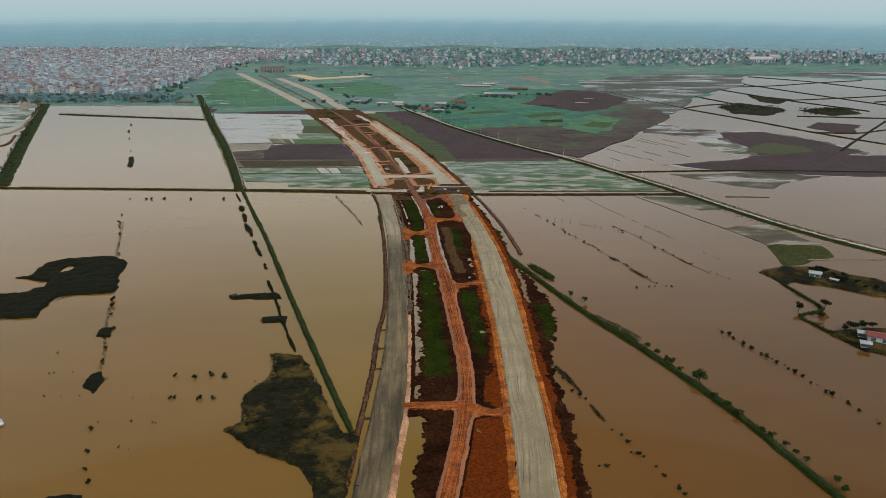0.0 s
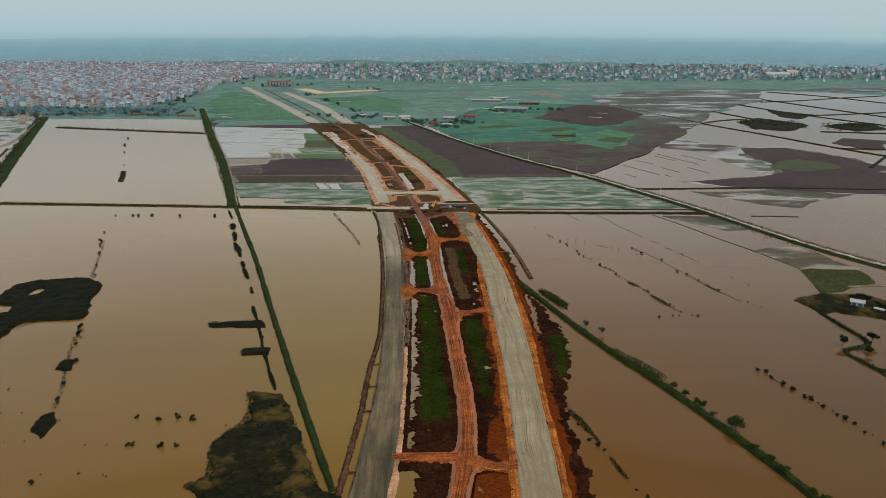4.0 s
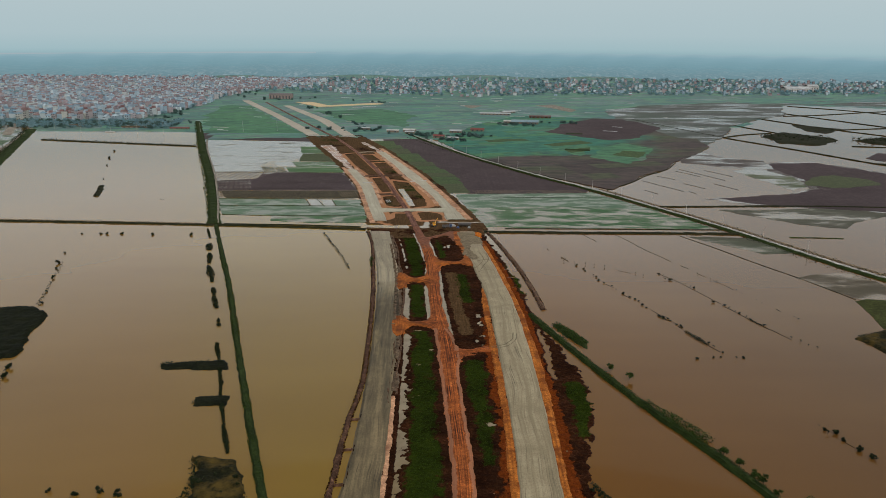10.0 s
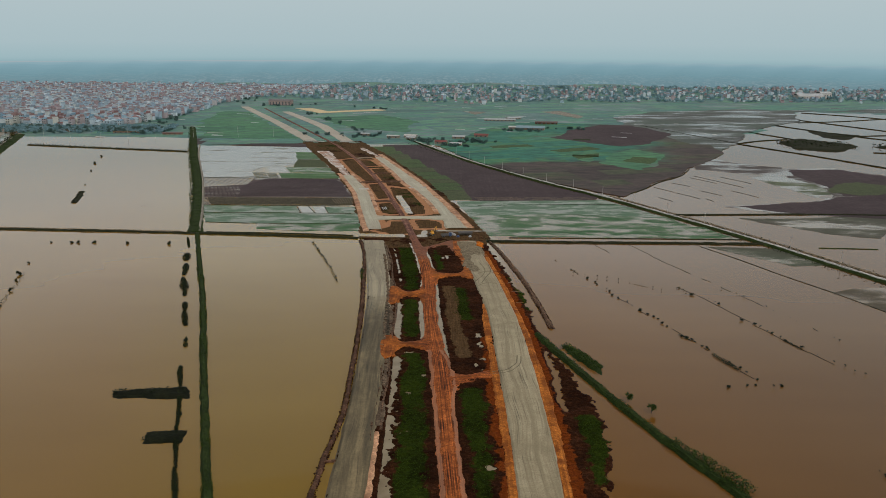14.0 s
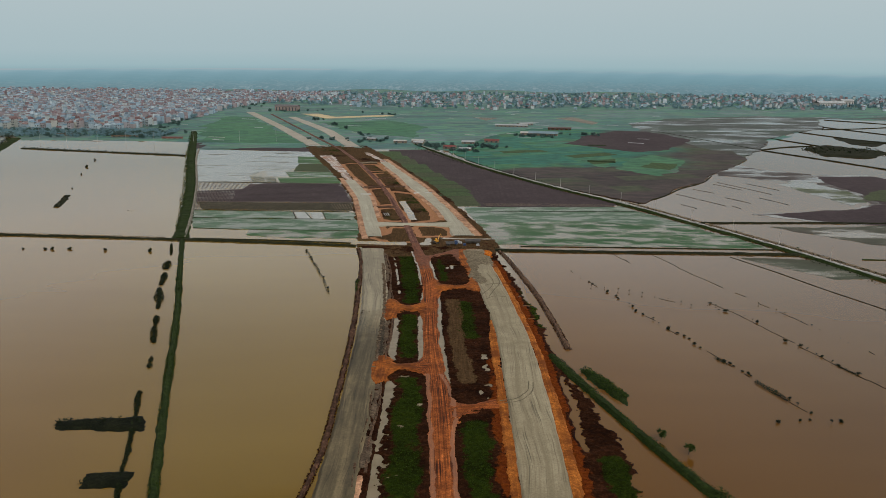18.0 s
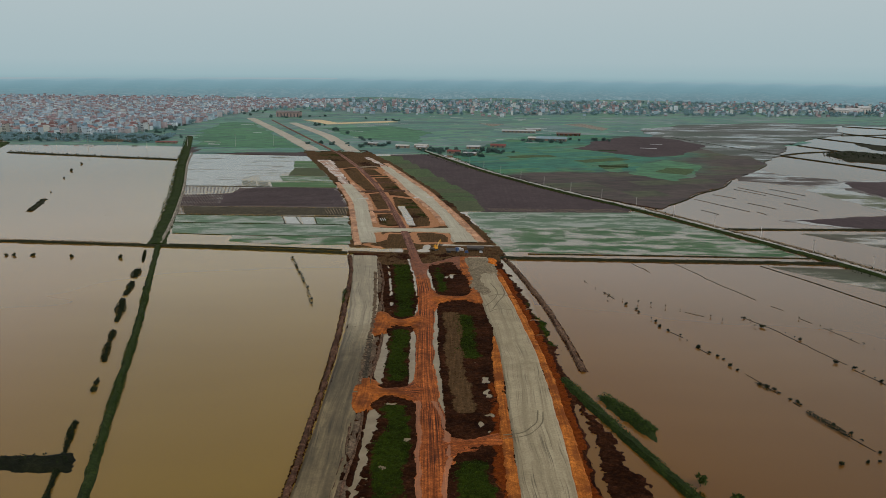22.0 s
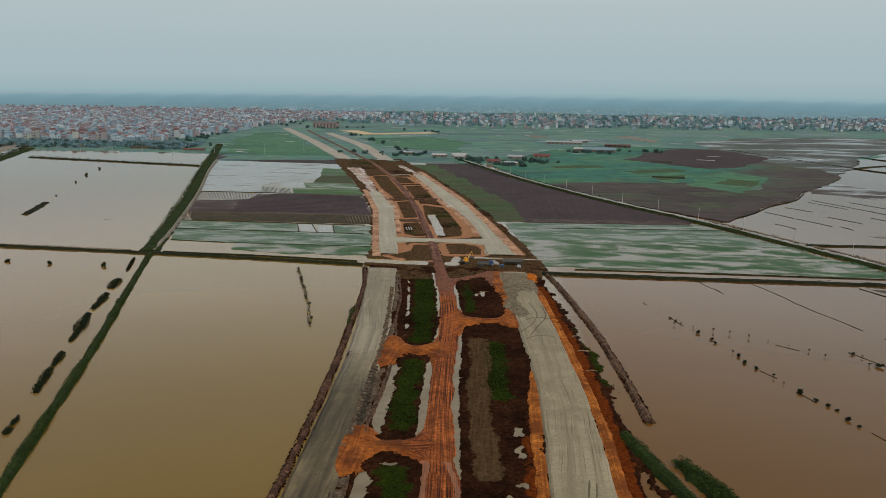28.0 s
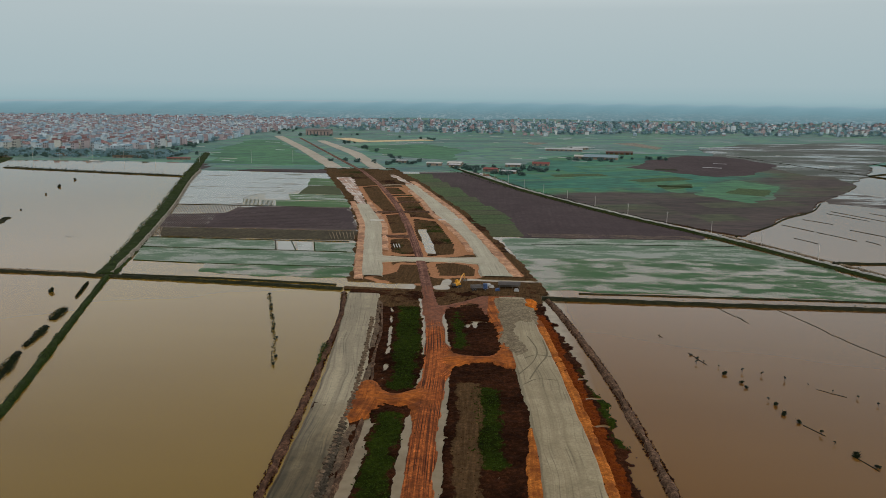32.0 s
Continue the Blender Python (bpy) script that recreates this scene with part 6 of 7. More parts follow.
# ---- trees and bushes ----
def leaves(bm, centre, radius, count, size, rnd, flat=0.8):
    for _ in range(count):
        d = Vector((rnd.gauss(0, 1), rnd.gauss(0, 1), rnd.gauss(0, 1))).normalized() * (rnd.random() ** 0.45)
        c = Vector(centre) + Vector((d.x * radius, d.y * radius, d.z * radius * flat))
        s = size * rnd.uniform(0.6, 1.3)
        q = Euler((rnd.uniform(-0.9, 0.9), rnd.uniform(-0.9, 0.9), rnd.uniform(0, 6.28))).to_matrix()
        v = [bm.verts.new(c + q @ Vector(p)) for p in ((-s, -s * 0.5, 0), (0, -s * 0.62, s * 0.15), (s, 0, -s * 0.1), (0, s * 0.62, s * 0.12))]
        bm.faces.new(v)


def tree(name, height, radius, clumps, count, size, seed, label, category="tree", mat=None, stems=1):
    rnd = random.Random(seed)
    ob = tagged(new(name), label, category)
    for k in range(stems):
        bm = bmesh.new()
        dx, dy = (0, 0) if stems == 1 else (rnd.uniform(-0.4, 0.4) * radius, rnd.uniform(-0.4, 0.4) * radius)
        r0 = height * 0.035
        tube(bm, (dx, dy, -1.2), (dx * 1.1, dy * 1.1, height * 0.45), r0, r0 * 0.7)
        for j in range(3):
            a = rnd.uniform(0, 6.28)
            tube(bm, (dx * 1.1, dy * 1.1, height * (0.3 + 0.05 * j)), (dx + radius * 0.6 * math.cos(a), dy + radius * 0.6 * math.sin(a), height * 0.72), r0 * 0.5, r0 * 0.2, 5)
        part("trunk", bm, BARK, ob)
    bm = bmesh.new()
    for k in range(clumps):
        a, rr = rnd.uniform(0, 6.28), radius * 0.62 * math.sqrt(rnd.random())
        leaves(bm, (rr * math.cos(a), rr * math.sin(a), height * (rnd.uniform(0.55, 0.85) if stems == 1 else rnd.uniform(0.06, 0.56))), radius * rnd.uniform(0.35, 0.6), count // clumps, size, rnd)
    part("crown", bm, mat or LEAF, ob)
    return ob


def scatter(proto, spots, seed, group, lo=0.75, hi=1.3, z=0.0):
    """The first spot takes the thing itself, the others take copies of it."""
    rnd = random.Random(seed)
    for i, (x, y) in enumerate(spots):
        k = rnd.uniform(lo, hi)
        m = pose(x + rnd.uniform(-0.6, 0.6), y + rnd.uniform(-0.8, 0.8), z, 0, 0, rnd.uniform(0, 360)) @ Matrix.Diagonal((k * rnd.uniform(0.85, 1.2), k, k * rnd.uniform(0.8, 1.2), 1))
        if i == 0:
            proto.matrix_basis = m
            proto["group"] = group
        else:
            c = copy_thing(proto, Matrix())
            c.matrix_basis = m


def sprinkle(pts, step, side, seed):
    """Spots along a line, uneven and with gaps."""
    r = random.Random(seed)
    q, nrm = along(pts, step)
    return [(p[0] + a[0] * r.uniform(-side, side), p[1] + a[1] * r.uniform(-side, side)) for p, a in zip(q, nrm) if r.random() < 0.75]


bush = lambda seed: tree("bush", 2.3, 1.25, 5, 260, 0.26, seed, "dark bush standing in the flood water", "bush", LEAF_DARK, 2)
scatter(bush(1), [(-102, 308), (-93, 307), (-85, 308), (-79, 307), (-98, 289), (-96, 289), (-86, 287), (-80, 287)], 1, "bushes standing in the flood", 0.8, 1.15)
scatter(tree("sapling", 1.6, 0.6, 3, 90, 0.22, 3, "small dark sapling poking out of the flood", "sapling", LEAF_DARK), [(-162, 332), (-155, 312), (-147, 312), (-113, 289), (-106, 288), (-143, 291), (-108, 269), (-100, 268), (-98, 268), (-121, 269), (-157, 312), (-150, 290), (-136, 291), (-66, 300), (-106, 251), (-103, 251), (-96, 252)] + [(94, 579), (97.6, 566), (103, 551), (112, 523), (118, 501), (119.5, 496), (145, 417), (150, 404)] + sprinkle([(151, 525), (160, 508), (169, 492)], 4, 0.6, 4) + sprinkle([(174, 525), (188, 487), (200, 450)], 5, 0.8, 5) + sprinkle([(166, 478), (179, 444), (190, 415)], 4, 0.8, 6) + sprinkle([(100, 550), (120, 541), (152, 514)], 6, 0.8, 7) + sprinkle([(156, 346), (170, 310), (182, 272), (190, 245)], 6, 1.2, 8), 2, "saplings in the flood", 0.35, 1.0)
scatter(bush(2), [(100, 559), (101.4, 556.5), (106.4, 541.8), (109, 535), (109.7, 531), (112.8, 519.5), (114, 514), (115.6, 508.6), (121.5, 490.5), (122, 489), (124.2, 484.5), (125.2, 482), (126.9, 478), (127.6, 471.8), (129, 468.4), (131.8, 457), (133, 455), (134.3, 452), (135.2, 449.5), (136.3, 446), (138, 443), (138.8, 441), (142, 428), (144.5, 422), (147, 411), (154, 406), (133, 405), (141, 406), (144, 406)], 3, "bush row in the flood", 0.42, 0.8)
scatter(bush(4), [(158, 343), (160, 340), (161, 336), (163, 329), (165, 324), (167, 317), (168, 315), (170, 310), (172, 303), (174, 300), (175, 296), (176, 289), (178, 282), (179, 280), (182, 272), (184, 266), (186, 255)], 4, "bush row in the flood", 0.6, 1.1)
scatter(tree("shrub", 1.7, 1.0, 4, 160, 0.26, 5, "low green shrub on a sunken bund", "shrub", LEAF_DARK, 2), [(66, 306), (68, 303), (69, 298), (70, 294), (71, 288), (72.5, 284), (74, 280), (77, 269), (79, 256), (82, 252), (83, 248), (83, 241), (84, 239), (86, 237), (89, 231), (90, 226), (92, 219), (94, 215), (68, 233), (71, 232), (151, 525), (155, 514), (164, 500), (166, 477), (170, 471), (173, 460), (175, 451), (179, 444)], 5, "shrubs on the sunken bunds", 0.6, 1.3)
scatter(tree("bush", 2.6, 1.5, 5, 300, 0.3, 6, "dark bush growing on a sunken bund", "bush", LEAF_DARK, 2), [(-56, 618), (-51, 603), (-49, 597), (-46, 588), (-43, 579), (-41, 572), (-38, 563), (-33, 546), (-31, 538)], 6, "bush row in the flood", 0.3, 0.55)
scatter(tree("bush", 2.4, 1.4, 5, 320, 0.28, 7, "dark bush in the broken hedge beside the canal", "bush", LEAF_DARK, 2), [(-127, 587), (-125.5, 580), (-119, 558), (-114, 538), (-112, 531), (-109.5, 524), (-100, 495), (-96, 482), (-94, 475), (-79, 424), (-77, 415), (-72, 396), (-68, 383), (-63, 367), (-58, 349), (-54, 336)], 7, "broken hedge beside the canal", 0.35, 0.7)
scatter(tree("bush", 2.2, 1.3, 4, 240, 0.28, 8, "dark bush on a sunken field bund", "bush", LEAF_DARK, 2), [(-214, 571), (-207, 548), (-204, 538), (-198, 520), (-190, 496), (-184, 477), (-160, 399), (-157, 390), (-154, 378), (-148, 356), (-146, 360), (-142, 338), (-138, 323), (-121, 265), (-117, 250), (-113, 239), (-110, 230)], 8, "bushes on the sunken bund", 0.6, 1.2)
scatter(tree("bush", 2.8, 1.8, 5, 260, 0.35, 9, "dark clump of reeds in the flood", "bush", LEAF_DARK, 2), [(-275, 780), (-271, 768), (-268, 756), (-265, 744), (-288, 819), (-314, 894), (-343, 989), (-330, 940), (-222, 618), (-210, 617), (-205, 617), (-195, 618), (-174, 616), (-147, 614)], 9, "reed clumps in the flood", 0.5, 1.1)
bank_tree = tree("bank_tree", 3.4, 1.9, 6, 420, 0.3, 10, "green tree at the edge of the grassy bank", "tree", LEAF)
scatter(bank_tree, [(92, 393), (98, 384), (115, 325), (117, 318), (119, 312), (121, 309), (123, 302), (129, 278), (131, 271), (133, 264), (137, 252), (139, 247), (141, 242), (142, 236), (144, 231), (148, 219), (149, 214)], 10, "trees along the green bank", 0.65, 1.05, 0.1)
t0 = tree("spreading_tree", 5.5, 3.6, 9, 900, 0.4, 11, "broad green spreading tree on the bank", "tree", LEAF)
t0.matrix_basis = pose(127, 291.5, 0.2)
scatter(tree("farm_tree", 5.5, 2.8, 7, 500, 0.45, 12, "dark leafy tree by the farm huts", "tree", LEAF_DARK), [(252, 425), (252.6, 421.5), (250, 427.5), (247, 428.5), (254, 416), (256, 411), (257, 407), (209, 367), (224, 369), (255, 412), (258, 409), (261, 403), (264, 397), (268, 394), (273, 391), (279, 388), (262, 417), (286, 386), (216, 358), (219, 341), (223, 342), (226, 343), (230, 343), (234, 342), (246, 330), (252, 333)], 12, "trees round the farm huts", 0.5, 1.0, 0.4)


def thicket(name, pts, width, height, density, size, mat, label, seed, category="scrub", step=0.8, taper=0.0):
    """Low growth along a line: many small leaves in one mesh."""
    rnd = random.Random(seed)
    q, nrm = along(pts, step)
    bm = bmesh.new()
    for i, (p, a) in enumerate(zip(q, nrm)):
        g = float(fuzz2(p[0], p[1], 9, seed))
        swell = 1 - taper * (1 - math.sin(math.pi * (i + 0.5) / len(q))) * rnd.uniform(0.6, 1.0)
        for _ in range(int(density * swell * (0.4 + 1.4 * g))):
            u = rnd.uniform(-0.5, 0.5)
            e = p + a * u * width * swell * (0.6 + 0.8 * g)
            leaves(bm, (e[0], e[1], height * rnd.uniform(0.1, 1.0) * (0.5 + g) * (1 - abs(u))), size * 1.5, 2, size, rnd)
    return tagged(part(name, bm, mat), label, category, kind="stuff")


for pts, w, h, dens, sd in HEDGES:
    thicket("bank_scrub", pts, w, h, dens * 2, 0.24, LEAF_DARK, "dark dense hedge on a sunken bund", sd, taper=0.5)
thicket("bank_scrub", [(67, 458), (80, 415), (88, 389), (99, 358), (111, 330), (121, 301), (128, 280), (135, 258), (139, 234), (145, 210), (150, 190)], 4.2, 1.7, 22, 0.22, LEAF, "dense green growth on the bank", 21)
thicket("bank_scrub", [(98, 362), (105, 350), (112, 334)], 6.0, 3.2, 26, 0.3, LEAF, "dark tall thicket on the bank", 22)
thicket("bank_scrub", [(77.5, 445), (80.5, 438), (83, 431), (86.5, 421)], 4.6, 2.4, 26, 0.26, LEAF, "dark bushy islet beside the bank", 23)
thicket("bank_scrub", [(-137, 642), (-128, 613), (-111, 558), (-97.4, 516), (-87.5, 482), (-79.4, 454), (-70.3, 422), (-49, 350), (-33, 297), (-21, 258)], 2.9, 1.1, 20, 0.22, LEAF, "weedy growth on the canal bank", 24)
thicket("bank_scrub", [(-143, 657), (-163, 722), (-198, 842), (-251, 1008), (-293, 1150), (-332, 1275)], 7.0, 1.8, 6, 0.45, LEAF, "dark scrub on the canal bank", 25, step=1.6)
thicket("bank_scrub", [(-56, 618), (-46, 588), (-38, 563), (-31, 536)], 1.3, 1.5, 2, 0.28, LEAF_DARK, "dark shrubs on a sunken bund", 46, step=0.7)
thicket("bank_scrub", [(138, 436), (140, 429), (143, 420)], 1.6, 0.9, 6, 0.26, LEAF_DARK, "dark clump on a sunken bund", 51, step=0.6)
thicket("bank_scrub", [(131, 458), (133, 452)], 1.4, 0.8, 5, 0.26, LEAF_DARK, "dark clump on a sunken bund", 52, step=0.6)
thicket("bank_scrub", [(175, 452), (178, 442)], 1.2, 0.6, 5, 0.24, LEAF_DARK, "dark clump on a sunken bund", 53, step=0.6)
thicket("bank_scrub", [(67, 310), (70, 301), (72, 293), (73.5, 286)], 1.8, 1.2, 16, 0.24, LEAF_DARK, "dark hedge on a sunken bund beside the road", 54, taper=0.6)
thicket("bank_scrub", [(75.4, 275), (76.4, 269), (78, 262)], 1.4, 1.0, 12, 0.24, LEAF_DARK, "dark hedge on a sunken bund beside the road", 55, taper=0.6)
thicket("reeds", [(-212, 736), (-196, 730), (-176, 722)], 8.0, 0.5, 1, 0.5, LEAF_DARK, "thin patches of reeds in the flood water", 45, step=1.2)
thicket("bank_scrub", [(-352, 668), (-424, 865), (-536, 1180)], 11.0, 2.6, 4, 0.9, LEAF_DARK, "dark scrub on the dyke", 26, step=2.2)
thicket("bank_scrub", [(-470, 1086), (-370, 1060), (-265, 1034)], 5.0, 1.6, 2, 0.8, LEAF_DARK, "weeds on the dyke", 27, step=2.2)
thicket("bank_scrub", [(-700, 692), (-345, 660), (-243, 653), (-142, 645), (-80, 639), (-30, 632)], 4.0, 1.4, 1, 0.4, LEAF_DARK, "weeds on the dyke", 28, step=1.6)
thicket("bank_scrub", [(60, 622), (134, 619), (190, 618), (240, 616)], 4.0, 1.2, 1, 0.4, LEAF_DARK, "weeds on the dyke", 29, step=1.2)
thicket("bank_scrub", [(4, 1108), (66, 962), (122, 847), (170, 768), (207, 692), (238, 627), (261, 566), (283, 512), (318, 457)], 4.0, 2.2, 2, 0.6, LEAF_DARK, "weeds along the lane", 30, step=1.8)
thicket("bank_scrub", [(-8, 1108), (55, 962), (111, 847), (159, 768), (196, 692), (227, 627), (250, 566), (272, 512)], 3.0, 1.8, 2, 0.5, LEAF_DARK, "weeds along the lane", 31, step=1.8)
thicket("bank_scrub", [(220, 408), (222, 386), (225, 374), (222, 366), (205, 362), (209, 349), (213, 335), (218, 318)], 2.6, 1.4, 6, 0.32, LEAF_DARK, "green growth on the pond dyke", 32)
thicket("bank_scrub", [(217, 428), (233, 435), (256, 433), (266, 420)], 3, 1.2, 4, 0.36, LEAF_DARK, "dark scrub on the farm plot", 33)
thicket("bank_scrub", [(-61, 325), (-57, 306), (-62, 296), (-67, 287), (-62, 268), (-67, 262), (-62, 256), (-53, 247), (-38, 239)], 4, 1.5, 8, 0.34, LEAF_DARK, "dark shrubs along the island's edge", 34)
thicket("bank_scrub", [(-50, 323), (-43, 309), (-33, 278), (-26, 258), (-24, 230)], 3, 1.3, 7, 0.32, LEAF_DARK, "dark shrubs along the island's edge", 35)
thicket("bank_scrub", [(-97, 400), (-84, 401), (-71, 401)], 6, 1.3, 7, 0.38, LEAF_DARK, "dark scrub on the spit", 36)
thicket("bank_scrub", [(-74, 368), (-62, 368)], 5, 1.2, 7, 0.38, LEAF_DARK, "dark scrub on the spit", 37)
thicket("bank_scrub", [(-220, 462), (-200, 462), (-180, 464), (-174, 452), (-172, 436), (-167, 416), (-180, 412), (-192, 400)], 4, 1.2, 5, 0.32, LEAF_DARK, "dark scrub on the island", 38)
thicket("bank_scrub", [(-206, 551), (-195, 512), (-184, 474)], 1.6, 1.1, 2, 0.3, LEAF_DARK, "dark shrubs on a sunken field bund", 47, step=1.0)
thicket("bank_scrub", [(-160, 398), (-156, 382), (-153, 369), (-145, 345), (-139, 328), (-137, 316)], 1.8, 1.2, 3, 0.3, LEAF_DARK, "dark shrubs on a sunken field bund", 48, step=0.9)
thicket("bank_scrub", [(-137, 300), (-134, 304), (-132, 308)], 5, 0.9, 8, 0.26, LEAF_DARK, "dark scrub on the islet", 49, step=0.7)
thicket("bank_scrub", [(-150, 352), (-148, 358)], 4, 0.9, 8, 0.26, LEAF_DARK, "dark scrub on the islet", 50, step=0.7)
thicket("bank_scrub", [(-19, 557), (-18, 548), (-17.5, 540)], 2, 2.2, 4, 0.4, LEAF, "green bushes on the road bund", 39)
thicket("bank_scrub", [(472, 1118), (512, 1112), (552, 1108)], 60, 4, 9, 1.2, LEAF_DARK, "dark reed bed in the flooded plain", 41, step=3)
thicket("bank_scrub", [(582, 1085), (620, 1088), (652, 1090)], 40, 4, 7, 1.2, LEAF_DARK, "dark reed bed in the flooded plain", 42, step=3)


rnd, isle_spots = random.Random(19), []
isle_rim = [(-62, 327), (-49, 325), (-42, 309), (-32, 277), (-24, 257), (-21, 215), (-34, 190), (-38, 237), (-63, 255), (-66, 288), (-58, 305)]
while len(isle_spots) < 70:
    x, y = rnd.uniform(-68, -22), rnd.uniform(195, 326)
    if bool(inside(np.array(x), np.array(y), isle_rim)) and fuzz2(x, y, 12, 33) > 0.42:
        isle_spots.append((x, y))
scatter(tree("shrub", 1.7, 1.3, 5, 200, 0.26, 13, "dark low shrub in the dry grass of the island", "shrub", LEAF_DARK, 2), isle_spots, 14, "shrubs on the scrub island", 0.5, 1.3, 0.9)


# ---- houses ----
def house(seed, w, d, floors, roof, label):
    """A village house: walls, roof, a door and windows on its front and on one side."""
    rnd = random.Random(seed)
    ob = tagged(new("house"), label, "house", "village houses")
    h = floors * 3.2
    bm = bmesh.new()
    box(bm, -w / 2, -d / 2, -0.4, w / 2, d / 2, h)
    if floors > 1:
        for k in range(1, floors):
            box(bm, -w / 2 - 0.15, -d / 2 - 0.9, k * 3.4 - 0.15, w / 2 + 0.15, -d / 2, k * 3.4 + 0.1)
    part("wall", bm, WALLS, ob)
    bm = bmesh.new()
    if roof == "gable":
        e = 0.5
        v = [bm.verts.new(p) for p in ((-w / 2 - e, -d / 2 - e, h), (w / 2 + e, -d / 2 - e, h), (w / 2 + e, d / 2 + e, h), (-w / 2 - e, d / 2 + e, h), (-w / 2 - e, 0, h + d * 0.22), (w / 2 + e, 0, h + d * 0.22))]
        for f in ((0, 1, 5, 4), (2, 3, 4, 5), (1, 2, 5), (3, 0, 4), (3, 2, 1, 0)):
            bm.faces.new([v[i] for i in f])
    elif roof == "hip":
        e = 0.5
        v = [bm.verts.new(p) for p in ((-w / 2 - e, -d / 2 - e, h), (w / 2 + e, -d / 2 - e, h), (w / 2 + e, d / 2 + e, h), (-w / 2 - e, d / 2 + e, h), (0, -d * 0.15, h + w * 0.35), (0, d * 0.15, h + w * 0.35))]
        for f in ((0, 1, 4), (1, 2, 5, 4), (2, 3, 5), (3, 0, 4, 5), (3, 2, 1, 0)):
            bm.faces.new([v[i] for i in f])
    else:
        box(bm, -w / 2 - 0.2, -d / 2 - 0.2, h, w / 2 + 0.2, d / 2 + 0.2, h + 0.25)
        box(bm, -w / 2, -d / 2, h + 0.25, -w / 2 + 0.2, d / 2, h + 1.1)
        box(bm, w / 2 - 0.2, -d / 2, h + 0.25, w / 2, d / 2, h + 1.1)
        box(bm, -w / 2 + 0.3, 0, h + 0.25, w / 2 - 0.3, d / 2 - 0.3, h + 2.9)
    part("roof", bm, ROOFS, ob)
    for k in range(floors):
        for x in ((-w * 0.24, w * 0.24) if k else (w * 0.24,)):
            bm = bmesh.new()
            box(bm, x - 0.7, -d / 2 - 0.06, k * 3.4 + 1.0, x + 0.7, -d / 2 + 0.05, k * 3.4 + 2.6)
            part("window", bm, GLASS, ob)
    bm = bmesh.new()
    box(bm, -w * 0.24 - 0.6, -d / 2 - 0.06, 0, -w * 0.24 + 0.6, -d / 2 + 0.05, 2.2)
    part("door", bm, WOOD, ob)
    return ob


rnd = random.Random(77)
kinds = [house(1, 5, 10, 3, "flat", "narrow three-storey rendered house with a flat roof"), house(2, 7, 8, 1, "gable", "single-storey house with a red gable roof"), house(3, 6, 9, 2, "gable", "two-storey house with a red sheet roof"), house(4, 7, 8, 3, "hip", "three-storey pale villa with a hipped roof"), house(5, 4.5, 11, 4, "flat", "tall narrow tube house with a flat roof"), house(6, 8, 8, 2, "hip", "wide two-storey house with a hipped roof")]
village = [(-660, 1290), (-575, 1300), (-470, 1290), (-430, 1320), (-412, 1400), (-400, 1480), (-395, 1580), (-400, 1720), (-375, 1880), (-300, 2010), (-240, 2260), (-2000, 2260), (-1400, 1290)]
spots = []
for j in range(112):
    for i in range(200):
        x, y = -1900 + i * 8.6 + rnd.uniform(-2.5, 2.5) + (j % 2) * 4.3, 1290 + j * 8.7 + rnd.uniform(-2.5, 2.5)
        if bool(inside(np.array(x), np.array(y), village)) and x > -0.6 * y - 60 and rnd.random() < 0.74 - 0.4 * (float(fuzz2(x, y, 70, 5)) > 0.66):
            spots.append((x, y))
for i in range(1900):
    x, y = rnd.uniform(-560, 1350), rnd.uniform(1720, 2290)
    front = np.interp(x, [-560, -400, -150, 100, 300, 520, 700, 1000, 1350], [1960, 1960, 1790, 1730, 1770, 1800, 1800, 1790, 1840])
    if y > front and rnd.random() < (0.45 if y < front + 50 else 0.85) * (0.35 + 1.1 * float(fuzz2(x, y, 90, 15))):
        spots.append((x, y))
taken, kept = set(), []
for x, y in spots:
    c = (int(x // 7), int(y // 7))
    if c not in taken:
        taken.add(c)
        kept.append((x, y))
kept.sort(key=lambda p: p[1])
near, rest = kept[:290], kept[290:]
used = [0] * len(kinds)
for x, y in near:
    k = rnd.randrange(len(kinds))
    m = pose(x, y, 0.45, 0, 0, rnd.choice((-14, -8, 0, 76, 82, 90, 168)) + rnd.uniform(-5, 5))
    if used[k]:
        c = copy_thing(kinds[k], m)
    else:
        kinds[k].matrix_basis = m
    used[k] += 1
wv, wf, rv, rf = [], [], [], []
